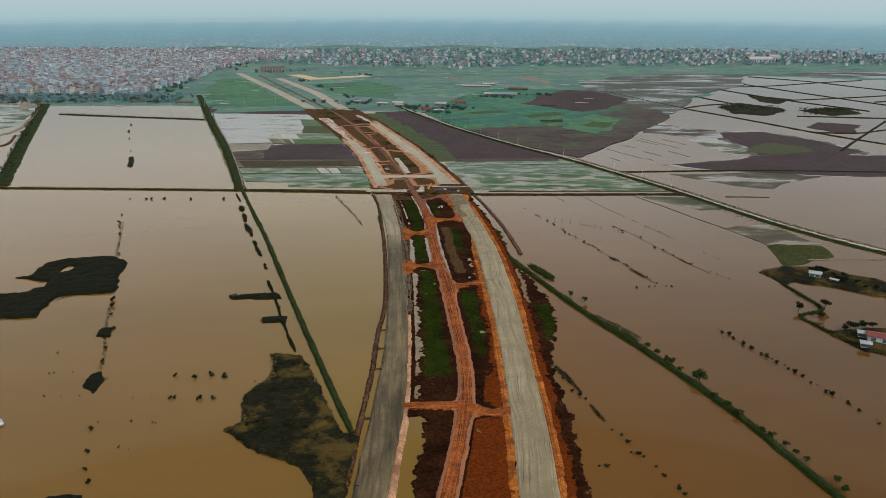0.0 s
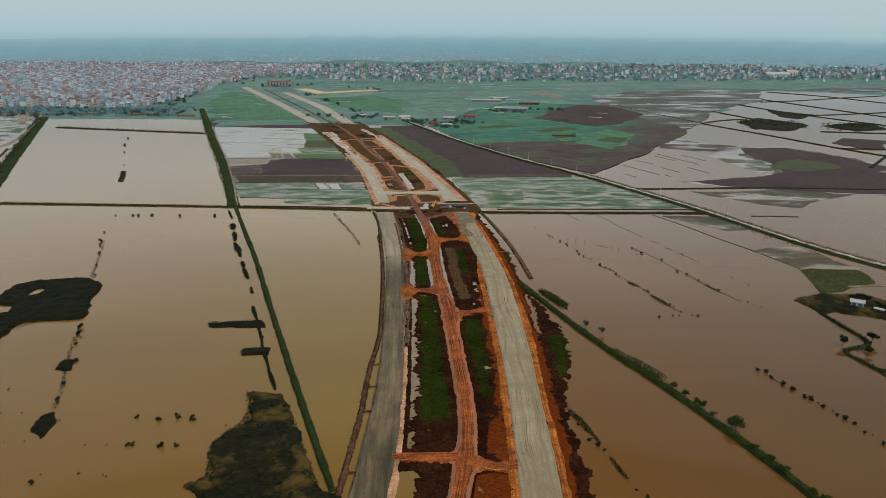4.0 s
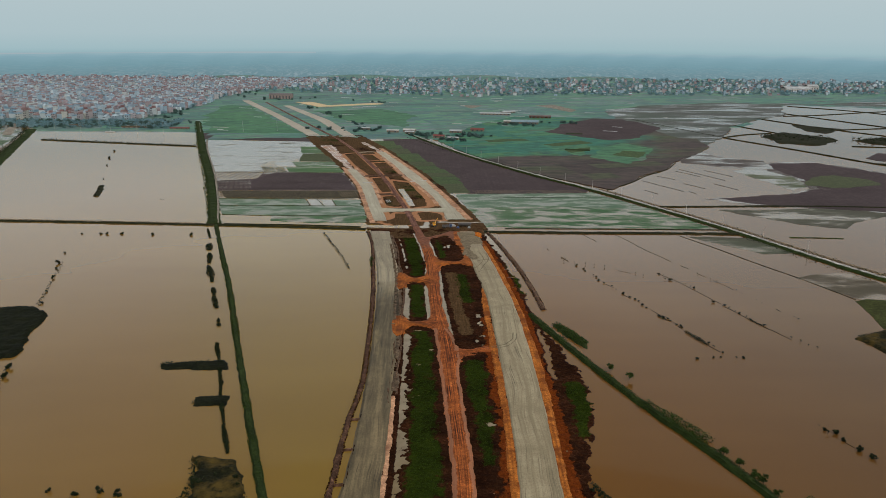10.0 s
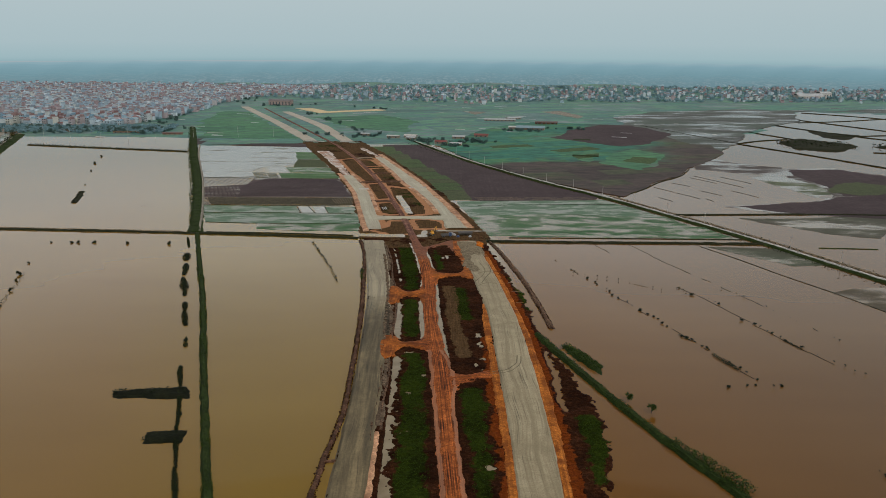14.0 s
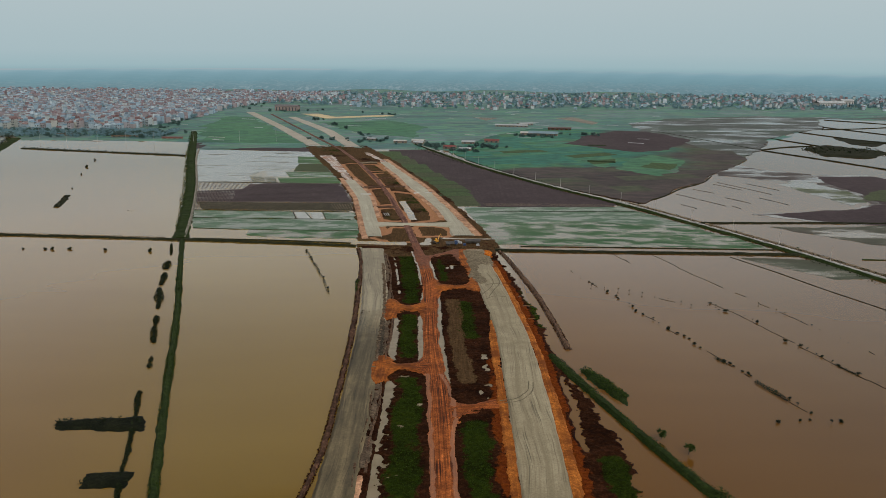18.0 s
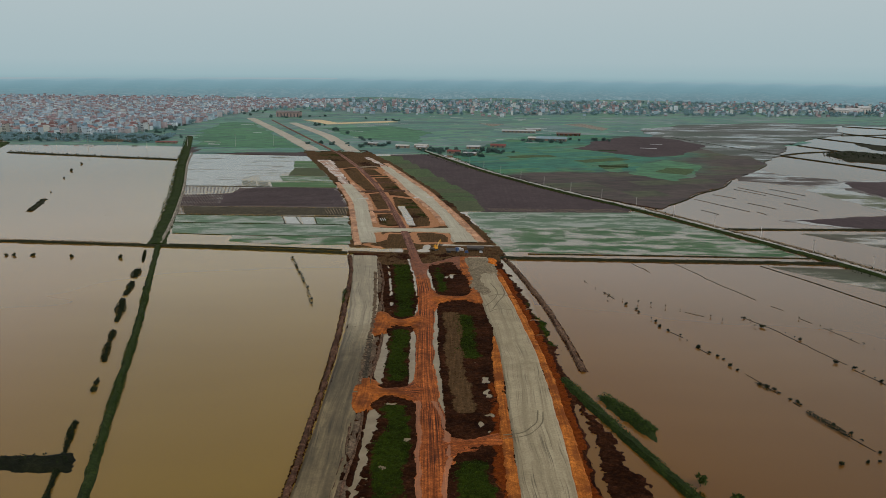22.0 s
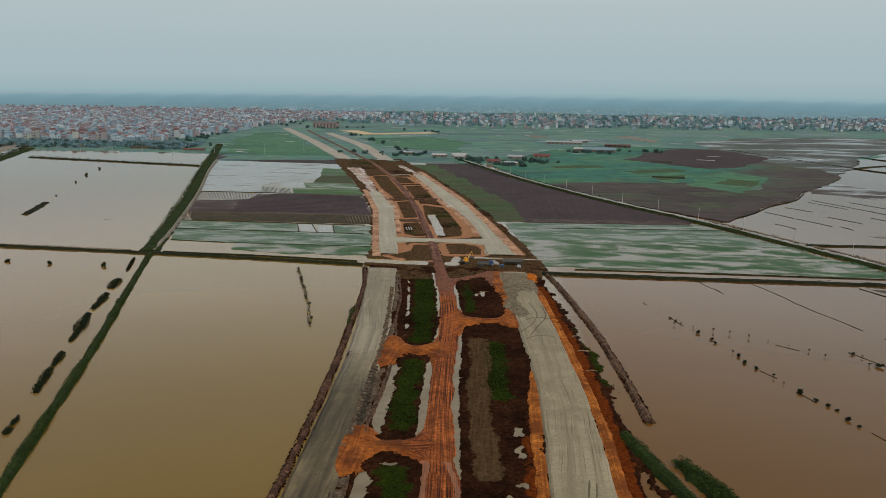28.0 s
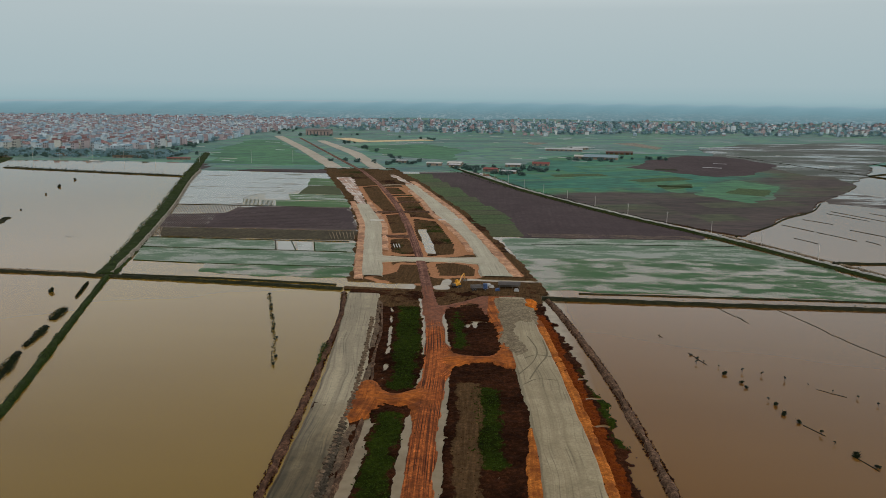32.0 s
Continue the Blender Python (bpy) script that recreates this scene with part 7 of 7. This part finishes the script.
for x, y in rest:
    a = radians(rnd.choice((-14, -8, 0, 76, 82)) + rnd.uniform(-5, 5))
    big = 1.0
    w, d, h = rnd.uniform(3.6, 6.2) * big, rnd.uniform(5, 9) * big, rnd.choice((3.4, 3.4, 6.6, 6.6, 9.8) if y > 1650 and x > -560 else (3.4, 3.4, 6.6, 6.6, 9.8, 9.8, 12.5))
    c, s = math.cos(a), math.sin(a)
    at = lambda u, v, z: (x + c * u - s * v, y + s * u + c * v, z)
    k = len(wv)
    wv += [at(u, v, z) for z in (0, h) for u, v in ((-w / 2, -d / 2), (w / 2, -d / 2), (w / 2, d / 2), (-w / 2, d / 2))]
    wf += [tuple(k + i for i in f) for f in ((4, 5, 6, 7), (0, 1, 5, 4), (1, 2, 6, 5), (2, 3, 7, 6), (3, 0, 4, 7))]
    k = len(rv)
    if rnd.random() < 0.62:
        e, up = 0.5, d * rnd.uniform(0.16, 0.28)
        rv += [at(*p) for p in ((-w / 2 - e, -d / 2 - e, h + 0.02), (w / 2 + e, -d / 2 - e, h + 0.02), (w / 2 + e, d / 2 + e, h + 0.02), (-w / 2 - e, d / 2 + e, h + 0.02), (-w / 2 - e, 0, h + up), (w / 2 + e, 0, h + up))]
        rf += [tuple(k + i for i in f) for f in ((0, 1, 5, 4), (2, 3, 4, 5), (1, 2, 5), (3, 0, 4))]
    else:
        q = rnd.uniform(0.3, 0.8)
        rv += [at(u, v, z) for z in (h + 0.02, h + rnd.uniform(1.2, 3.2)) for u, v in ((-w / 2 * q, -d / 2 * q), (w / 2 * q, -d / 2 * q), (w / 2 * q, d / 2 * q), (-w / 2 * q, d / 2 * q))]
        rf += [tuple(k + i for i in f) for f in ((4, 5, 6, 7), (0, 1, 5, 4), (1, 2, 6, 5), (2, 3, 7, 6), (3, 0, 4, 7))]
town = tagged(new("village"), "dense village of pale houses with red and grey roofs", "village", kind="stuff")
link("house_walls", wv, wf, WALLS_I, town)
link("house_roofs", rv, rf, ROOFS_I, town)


def hall(name, x, y, turn, w, d, h, wall, roof, label, category="shed"):
    """A long shed: walls, a low gable roof with overhang, and openings along the front."""
    ob = tagged(new(name), label, category)
    bm = bmesh.new()
    box(bm, -w / 2, -d / 2, -0.5, w / 2, d / 2, h)
    part("wall", bm, wall, ob)
    bm = bmesh.new()
    e, t = 0.7, 0.15
    for z in (0, t):
        for p in ((-w / 2 - e, -d / 2 - e, h + z), (w / 2 + e, -d / 2 - e, h + z), (w / 2 + e, 0, h + d * 0.16 + z), (-w / 2 - e, 0, h + d * 0.16 + z), (w / 2 + e, d / 2 + e, h + z), (-w / 2 - e, d / 2 + e, h + z)):
            bm.verts.new(p)
    bm.verts.ensure_lookup_table()
    for f in ((6, 7, 8, 9), (9, 8, 10, 11), (3, 2, 1, 0), (5, 4, 2, 3), (0, 1, 7, 6), (4, 5, 11, 10), (1, 2, 8, 7), (2, 4, 10, 8), (5, 3, 9, 11), (3, 0, 6, 9)):
        bm.faces.new([bm.verts[i] for i in f])
    part("roof", bm, roof, ob)
    for k in range(max(2, int(w / 6))):
        u = -w / 2 + (k + 0.5) * w / max(2, int(w / 6))
        bm = bmesh.new()
        box(bm, u - 1.1, -d / 2 - 0.08, 0.3, u + 1.1, -d / 2 + 0.05, h * 0.75)
        part("opening", bm, GLASS, ob)
    ob.matrix_basis = pose(x, y, 0.45, 0, 0, turn)
    return ob


hall("farm_shed", 132, 1392, -8, 50, 9, 2.4, WOOD, SHEET, "long pale metal-roofed livestock shed")
hall("farm_shed", 156, 1420, 25, 24, 9, 2.6, WOOD, SHEET, "pale metal-roofed livestock shed")
hall("farm_shed", 166, 1268, -12, 40, 16, 3.2, WOOD, plain("blue_grey_sheet", (0.16, 0.23, 0.26), 0.6), "wide blue-grey metal shed among the fields")
hall("farm_shed", 142, 1275, -12, 14, 10, 3.0, WOOD, CONCRETE, "small pale shed beside the wide one")
hall("farm_shed", 200, 1345, -6, 34, 8, 3.0, MUD_BANK, plain("dark_tile", (0.14, 0.09, 0.08), 0.8), "dark low shed in the fields")
for x, y, t, w, d, rf_, lab in ((33, 1109, -20, 14, 9, RED_SHEET, "small red-roofed shed by the lane"), (57, 1161, -12, 16, 9, SHEET, "small pale-roofed shed by the lane"), (51, 1091, -15, 14, 7, SHEET, "small pale-roofed shed by the lane"), (-7, 1171, -15, 16, 9, CONCRETE, "small grey shed by the lane"), (-30, 1165, -10, 16, 7, CONCRETE, "low grey shed in the fields"), (-6, 1150, -15, 12, 7, SHEET, "low pale shed in the fields"), (88, 1179, -10, 18, 10, RED_SHEET, "red-brown shed in the fields"), (-70, 1190, -15, 14, 6, SHEET, "pale shed beside the new road")):
    hall("farm_shed", x, y, t, w, d, 2.6, WOOD, rf_, lab)
hall("warehouse", 880, 1905, 4, 60, 26, 9, CONCRETE, SHEET, "long white institutional building", "building")
hall("warehouse", 925, 1925, 4, 26, 22, 13, CONCRETE, SHEET, "tall white institutional block", "building")
# brick greyed down, haze put into the wall colour
hall("brick_hall", -276, 1682, -12, 46, 14, 9, plain("brick_wall", (0.25, 0.19, 0.17), 0.9), plain("dark_roof", (0.15, 0.13, 0.13), 0.8), "unfinished reddish brick building behind trees", "building")
hall("row_sheds", -395, 1205, 6, 40, 5, 1.8, WOOD, GREY_PILE, "long low grey-roofed shed at the water's edge")
hall("row_sheds", -330, 1190, 3, 26, 5, 1.8, WOOD, RED_SHEET, "low red-roofed shed at the water's edge")
hall("row_sheds", -480, 1220, 6, 30, 5, 1.8, WOOD, GREY_PILE, "low grey-roofed shed at the water's edge")

# yellow earth platform and strips of plastic sheeting in the fields
slab("earth_platform", [(-236, 1606), (-176, 1512), (-60, 1575), (-84, 1592), (-165, 1545), (-205, 1610)], 0.95, plain("yellow_earth", (0.5, 0.38, 0.22), 0.9), "bare yellow earth platform under construction", "ground", 3, 8)
slab("bare_yard", [(222, 1560), (259, 1574), (283, 1471), (268, 1437), (246, 1499)], 0.6, PATHWAY, "pale bare yard among the fields", "ground", 4, 8)
slab("bare_yard", [(78, 1566), (122, 1549), (97, 1494)], 0.6, PATHWAY, "pale bare patch among the fields", "ground", 4, 8)
for pts in ([(206, 1146), (230, 1144), (231, 1154), (208, 1156)], [(180, 1001), (209, 995), (210, 1007), (182, 1013)]):
    slab("field", pts, 0.9, GRASS, "dark dense bed of tall greens", wobble=1.5, step=3)
rnd = random.Random(31)
for i in range(60):
    x, y = rnd.uniform(-420, 420), rnd.uniform(1160, 1720)
    if north_wl(y) - 15 < x < north_er(y) + 15 and y < 1650:
        continue
    w, d = rnd.uniform(6, 30), rnd.uniform(1.2, 3.0)
    bm = bmesh.new()
    box(bm, -w / 2, -d / 2, 0, w / 2, d / 2, 0.5, taper=0.08)
    tagged(part("crop_cover", bm, SHEET if i % 3 else CONCRETE), "low strip of pale plastic sheeting over seedbeds", "crop cover", "crop covers in the fields").matrix_basis = pose(x, y, 0.45, 0, 0, -18 + rnd.uniform(-4, 4))

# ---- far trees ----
far_kinds = [tree("field_tree", 7, 4.6, 9, 240, 1.1, 40 + k, "green tree at the edge of the village, paled towards haze", "tree", LEAF_FAR, 2) for k in range(3)]
rnd = random.Random(8)
belt = []
for x0, y0, x1, y1, cnt, wd in ((-640, 1225, -360, 1215, 60, 24), (-640, 1262, -420, 1262, 50, 20), (-360, 1210, -350, 1290, 10, 20), (-400, 1300, -410, 1500, 18, 20), (-420, 1500, -500, 1950, 40, 30), (-480, 1240, -340, 1240, 26, 24), (-500, 1960, -300, 1700, 20, 40), (-300, 1650, -220, 1690, 10, 14), (-170, 1210, -60, 1170, 14, 12), (-10, 1135, 95, 1118, 34, 16), (60, 1080, 20, 1100, 10, 8), (120, 1255, 200, 1240, 14, 10), (180, 1285, 250, 1270, 8, 8), (-120, 1640, -60, 1600, 5, 10), (-30, 1140, -190, 1500, 22, 10), (1, 1990, 500, 1960, 10, 60)):
    for _ in range(cnt):
        u = rnd.random()
        belt.append((x0 + (x1 - x0) * u + rnd.uniform(-wd, wd), y0 + (y1 - y0) * u + rnd.uniform(-wd, wd)))
for k in range(3):
    scatter(far_kinds[k], belt[k::3], 50 + k, "trees round the village", 0.4, 0.9, 0.45)
bm_v, bm_f = [], []
for i in range(4600):
    x, y = rnd.uniform(-1500, 1350), rnd.uniform(1320, 2330)
    vill = bool(inside(np.array(x), np.array(y), village))
    if not vill and y < np.interp(x, [-560, -150, 100, 700, 1350], [1950, 1790, 1760, 1800, 1840]):
        continue
    if x < -0.6 * y - 80:
        continue
    hh, rr = rnd.uniform(3.5, 7.5), rnd.uniform(3, 7)
    for _ in range(34):
        d = Vector((rnd.gauss(0, 1), rnd.gauss(0, 1), rnd.gauss(0, 1))).normalized() * rnd.random() ** 0.4
        cx, cy, cz = x + d.x * rr, y + d.y * rr, 0.5 + hh * 0.62 + d.z * hh * 0.4
        q = Euler((rnd.uniform(-1, 1), rnd.uniform(-1, 1), rnd.uniform(0, 6.28))).to_matrix()
        sz = rnd.uniform(1.1, 2.2)
        k = len(bm_v)
        bm_v += [tuple(Vector((cx, cy, cz)) + q @ Vector(p)) for p in ((-sz, -sz * 0.5, 0), (sz * 0.2, -sz * 0.7, 0.3), (sz, 0.1, 0), (0, sz * 0.7, -0.2))]
        bm_f.append((k, k + 1, k + 2, k + 3))
for i in range(420):
    x, y = rnd.uniform(-660, -350), rnd.uniform(1200, 1296)
    hh, rr = rnd.uniform(2, 5), rnd.uniform(2, 5)
    for _ in range(26):
        d = Vector((rnd.gauss(0, 1), rnd.gauss(0, 1), rnd.gauss(0, 1))).normalized() * rnd.random() ** 0.4
        q = Euler((rnd.uniform(-1, 1), rnd.uniform(-1, 1), rnd.uniform(0, 6.28))).to_matrix()
        c, sz, k = Vector((x + d.x * rr, y + d.y * rr, 0.5 + hh * 0.55 + d.z * hh * 0.45)), rnd.uniform(0.7, 1.4), len(bm_v)
        bm_v += [tuple(c + q @ Vector(p)) for p in ((-sz, -sz * 0.5, 0), (sz * 0.2, -sz * 0.7, 0.3), (sz, 0.1, 0), (0, sz * 0.7, -0.2))]
        bm_f.append((k, k + 1, k + 2, k + 3))
tagged(link("village_trees", bm_v, bm_f, LEAF_TOWN), "leafy trees among the village roofs, paled blue as haze", "trees", kind="stuff")


# ---- poles ----
def pole(height, label, arms):
    ob = tagged(new("utility_pole"), label, "utility pole", "utility poles")
    bm = bmesh.new()
    tube(bm, (0, 0, -1), (0, 0, height), 0.16, 0.1, 8)
    part("shaft", bm, CONCRETE, ob)
    for k in range(arms):
        bm = bmesh.new()
        z = height - 0.5 - k * 1.1
        box(bm, -1.1, -0.07, z, 1.1, 0.07, z + 0.14)
        part("crossarm", bm, STEEL, ob)
        for u in (-1, 0, 1):
            bm = bmesh.new()
            tube(bm, (u, 0, z + 0.14), (u, 0, z + 0.45), 0.06, 0.05, 6)
            part("insulator", bm, GLASS, ob)
    return ob


tall = pole(15, "tall grey concrete power pole standing at the flood's edge", 2)
for i, (x, y) in enumerate(((-495, 1172), (-450, 1150), (-406, 1139), (-372, 1142), (-338, 1145), (-290, 1150), (-235, 1162), (-190, 1170))):
    if i:
        copy_thing(tall, pose(x, y, 0.2, 0, 0, 8))
    else:
        tall.matrix_basis = pose(x, y, 0.2, 0, 0, 8)
low = pole(8, "pale concrete power pole beside the country lane", 1)
q, nrm = along([(20, 1085), (61, 963), (117, 847), (165, 768), (202, 692), (233, 627), (256, 566)], 38)
for i, (p, a) in enumerate(zip(q, nrm)):
    m = pose(p[0] + 4.6, p[1] + 2.2, 0.2, 0, 0, 25)
    if i:
        copy_thing(low, m)
    else:
        low.matrix_basis = m

# ---- site yard: excavator, lorry, hut, materials ----
dig = tagged(new("excavator"), "yellow tracked excavator with raised boom on muddy ground", "excavator")
for sx in (-1.15, 1.15):
    bm = bmesh.new()
    box(bm, sx - 0.32, -1.9, 0.0, sx + 0.32, 1.9, 0.85)
    bmesh.ops.bevel(bm, geom=[e for e in bm.edges if abs(e.verts[0].co.x - e.verts[1].co.x) > 0.3], offset=0.3, segments=3, affect="EDGES")
    track = part("track", bm, RUBBER, dig, "muddy dark crawler track")
    for y in (-1.3, -0.45, 0.45, 1.3):
        bm = bmesh.new()
        tube(bm, (sx - 0.36, y, 0.42), (sx + 0.36, y, 0.42), 0.24, 0.24, 10)
        part("roller", bm, STEEL, track)
bm = bmesh.new()
box(bm, -1.25, -1.9, 1.05, 1.25, 1.4, 1.95, taper=0.04)
bmesh.ops.bevel(bm, geom=bm.edges[:], offset=0.12, segments=2, affect="EDGES")
part("body", bm, YELLOW, dig)
bm = bmesh.new()
box(bm, -1.2, -2.3, 1.05, 1.2, -1.85, 2.1)
bmesh.ops.bevel(bm, geom=bm.edges[:], offset=0.12, segments=2, affect="EDGES")
part("counterweight", bm, STEEL, dig, "dark steel counterweight")
bm = bmesh.new()
box(bm, -1.2, 0.1, 1.95, -0.3, 1.5, 3.1, taper=0.06)
cab = part("cab", bm, YELLOW, dig)
bm = bmesh.new()
box(bm, -1.1, 1.46, 2.2, -0.4, 1.53, 2.95)
part("windscreen", bm, GLASS, cab)
bm = bmesh.new()
tube(bm, (0, 0, 0.8), (0, 0, 1.1), 0.7, 0.7, 16)
part("turntable", bm, STEEL, dig)
for nm, a, c, r in (("boom", (0.25, 1.1, 1.7), (0.25, 3.0, 4.6), 0.3), ("boom", (0.25, 3.0, 4.6), (0.25, 4.6, 5.6), 0.26), ("stick", (0.25, 4.6, 5.6), (0.25, 5.2, 2.9), 0.2), ("ram", (0.25, 1.5, 1.6), (0.25, 2.9, 3.6), 0.1)):
    bm = bmesh.new()
    tube(bm, a, c, r, r * 0.85, 4)
    part(nm, bm, YELLOW if nm != "ram" else STEEL, dig)
bm = bmesh.new()
box(bm, -0.35, 4.6, 2.0, 0.85, 5.5, 2.9, taper=0.3)
part("bucket", bm, STEEL, dig)
dig.matrix_basis = pose(20.6, 636.5, 0.55, 0, 0, -38) @ Matrix.Scale(0.95, 4)

lorry = tagged(new("lorry"), "blue and grey tipper lorry parked at the site hut", "lorry")
bm = bmesh.new()
box(bm, -1.1, 1.9, 0.8, 1.1, 3.6, 2.7, taper=0.05)
bmesh.ops.bevel(bm, geom=bm.edges[:], offset=0.1, segments=2, affect="EDGES")
cab = part("cab", bm, BLUE, lorry)
bm = bmesh.new()
box(bm, -0.95, 3.52, 1.7, 0.95, 3.62, 2.5)
part("windscreen", bm, GLASS, cab)
for x0, y0, z0, x1, y1, z1 in ((-1.15, -3.4, 1.1, 1.15, 1.7, 1.25), (-1.15, -3.4, 1.25, -1.05, 1.7, 2.2), (1.05, -3.4, 1.25, 1.15, 1.7, 2.2), (-1.05, 1.6, 1.25, 1.05, 1.7, 2.2), (-1.05, -3.4, 1.25, 1.05, -3.3, 2.2)):
    bm = bmesh.new()
    box(bm, x0, y0, z0, x1, y1, z1)
    part("tipper_panel", bm, STEEL, lorry)
for x in (-0.95, 0.95):
    for y in (2.7, -1.4, -2.5):
        bm = bmesh.new()
        tube(bm, (x - 0.17, y, 0.5), (x + 0.17, y, 0.5), 0.5, 0.5, 14)
        w = part("wheel", bm, RUBBER, lorry)
        bm = bmesh.new()
        tube(bm, (x - 0.19, y, 0.5), (x + 0.19, y, 0.5), 0.24, 0.24, 10)
        part("rim", bm, STEEL, w)
lorry.matrix_basis = pose(30, 632, 0.62, 0, 0, -80)

hut = tagged(new("site_hut"), "open-sided site hut with a grey sheet roof", "hut")
for x in (-5, -1.7, 1.7, 5):
    for y in (-2, 2):
        bm = bmesh.new()
        tube(bm, (x, y, -0.3), (x, y, 2.7 + 0.1 * y), 0.07, 0.07, 6)
        part("post", bm, WOOD, hut)
bm = bmesh.new()
v = [bm.verts.new(p) for p in ((-5.6, -2.7, 2.45), (5.6, -2.7, 2.45), (5.6, 2.7, 3.05), (-5.6, 2.7, 3.05), (-5.6, -2.7, 2.55), (5.6, -2.7, 2.55), (5.6, 2.7, 3.15), (-5.6, 2.7, 3.15))]
for f in ((3, 2, 1, 0), (4, 5, 6, 7), (0, 1, 5, 4), (1, 2, 6, 5), (2, 3, 7, 6), (3, 0, 4, 7)):
    bm.faces.new([v[i] for i in f])
part("roof", bm, plain("weathered_sheet", (0.055, 0.047, 0.042), 0.85), hut)
bm = bmesh.new()
box(bm, -5, 1.95, -0.2, 5, 2.05, 2.7)
part("back_wall", bm, WOOD, hut)
hut.matrix_basis = pose(43, 637, 0.45, 0, 0, -2) @ Matrix.Diagonal((0.85, 0.85, 0.75, 1))
for i, (x, y, t, mt, lab) in enumerate(((33, 635, 10, SHEET, "pale tarpaulin-covered stack on the mud"), (35.5, 637, -20, CONCRETE, "stack of grey concrete blocks"), (34, 639.5, 40, SHEET, "pale heap of sacks"), (38, 632, 5, BLUE, "blue motorbike-sized crate by the hut"), (46, 632, 0, SHEET, "pale stack by the hut"))):
    bm = bmesh.new()
    for k in range(4):
        box(bm, -1.1 + 0.1 * k, -0.7, k * 0.28, 1.0 - 0.12 * k, 0.7 - 0.08 * k, k * 0.28 + 0.26)
    tagged(part("material_stack", bm, mt), lab, "stack").matrix_basis = pose(x, y, 0.55, 0, 0, t)
for x, y, t, w in ((-38.5, 797, 3, 9), (3, 804, 8, 5), (13, 806, 8, 6), (-128, 1120, -10, 26), (-86, 1114, -10, 20)):
    bm = bmesh.new()
    box(bm, -w / 2, -0.6, 0, w / 2, 0.6, 0.8, taper=0.1)
    tagged(part("concrete_kerb", bm, CONCRETE), "white concrete culvert edge across the carriageway", "kerb").matrix_basis = pose(x, y, 0.9, 0, 0, t)
bm = bmesh.new()
for k in range(3):
    box(bm, -1.5 + k * 1.4, -4.2, 0, -1.1 + k * 1.4, 4.2, 0.35)
tagged(part("pipe_row", bm, SHEET), "row of pale pipes laid on the weeds", "pipes").matrix_basis = pose(-16, 720, 0.75, 0, 0, 12)

# ---- farm huts and boat ----
hall("farm_hut", 243.5, 416, -30, 6, 4.5, 2.4, plain("teal_wall", (0.3, 0.5, 0.48), 0.7), SHEET, "teal-walled farm hut with a pale roof", "hut").location.z = 1.2
hall("farm_hut", 251, 408, -45, 4, 1.6, 1.2, CONCRETE, SHEET, "low pale shelter by the pond", "hut").location.z = 1.0
hall("farm_hut", 229, 328, -25, 10, 6, 2.8, WALLS, RED_SHEET, "farmhouse with a dark red sheet roof", "hut").location.z = 1.2
hall("farm_hut", 224, 333, -25, 4, 3, 2.2, WALLS, SHEET, "tiny shed with a pale roof", "hut").location.z = 1.2
hall("farm_hut", 219, 322, -25, 4, 3, 2.0, WALLS, SHEET, "tiny shed with a pale roof", "hut").location.z = 1.1
boat = tagged(new("boat"), "small flat wooden boat with a pale cover on the flood", "boat")
bm = bmesh.new()
box(bm, -0.9, -3.2, 0.55, 0.9, 3.2, -0.25, taper=0.25)
bmesh.ops.recalc_face_normals(bm, faces=bm.faces)
part("hull", bm, WOOD, boat)
bm = bmesh.new()
box(bm, -1.1, -2.0, 0.55, 1.1, 2.0, 1.5, taper=0.3)
part("cover", bm, SHEET, boat)
boat.matrix_basis = pose(-158.5, 271, 0.05, 0, 0, 35)
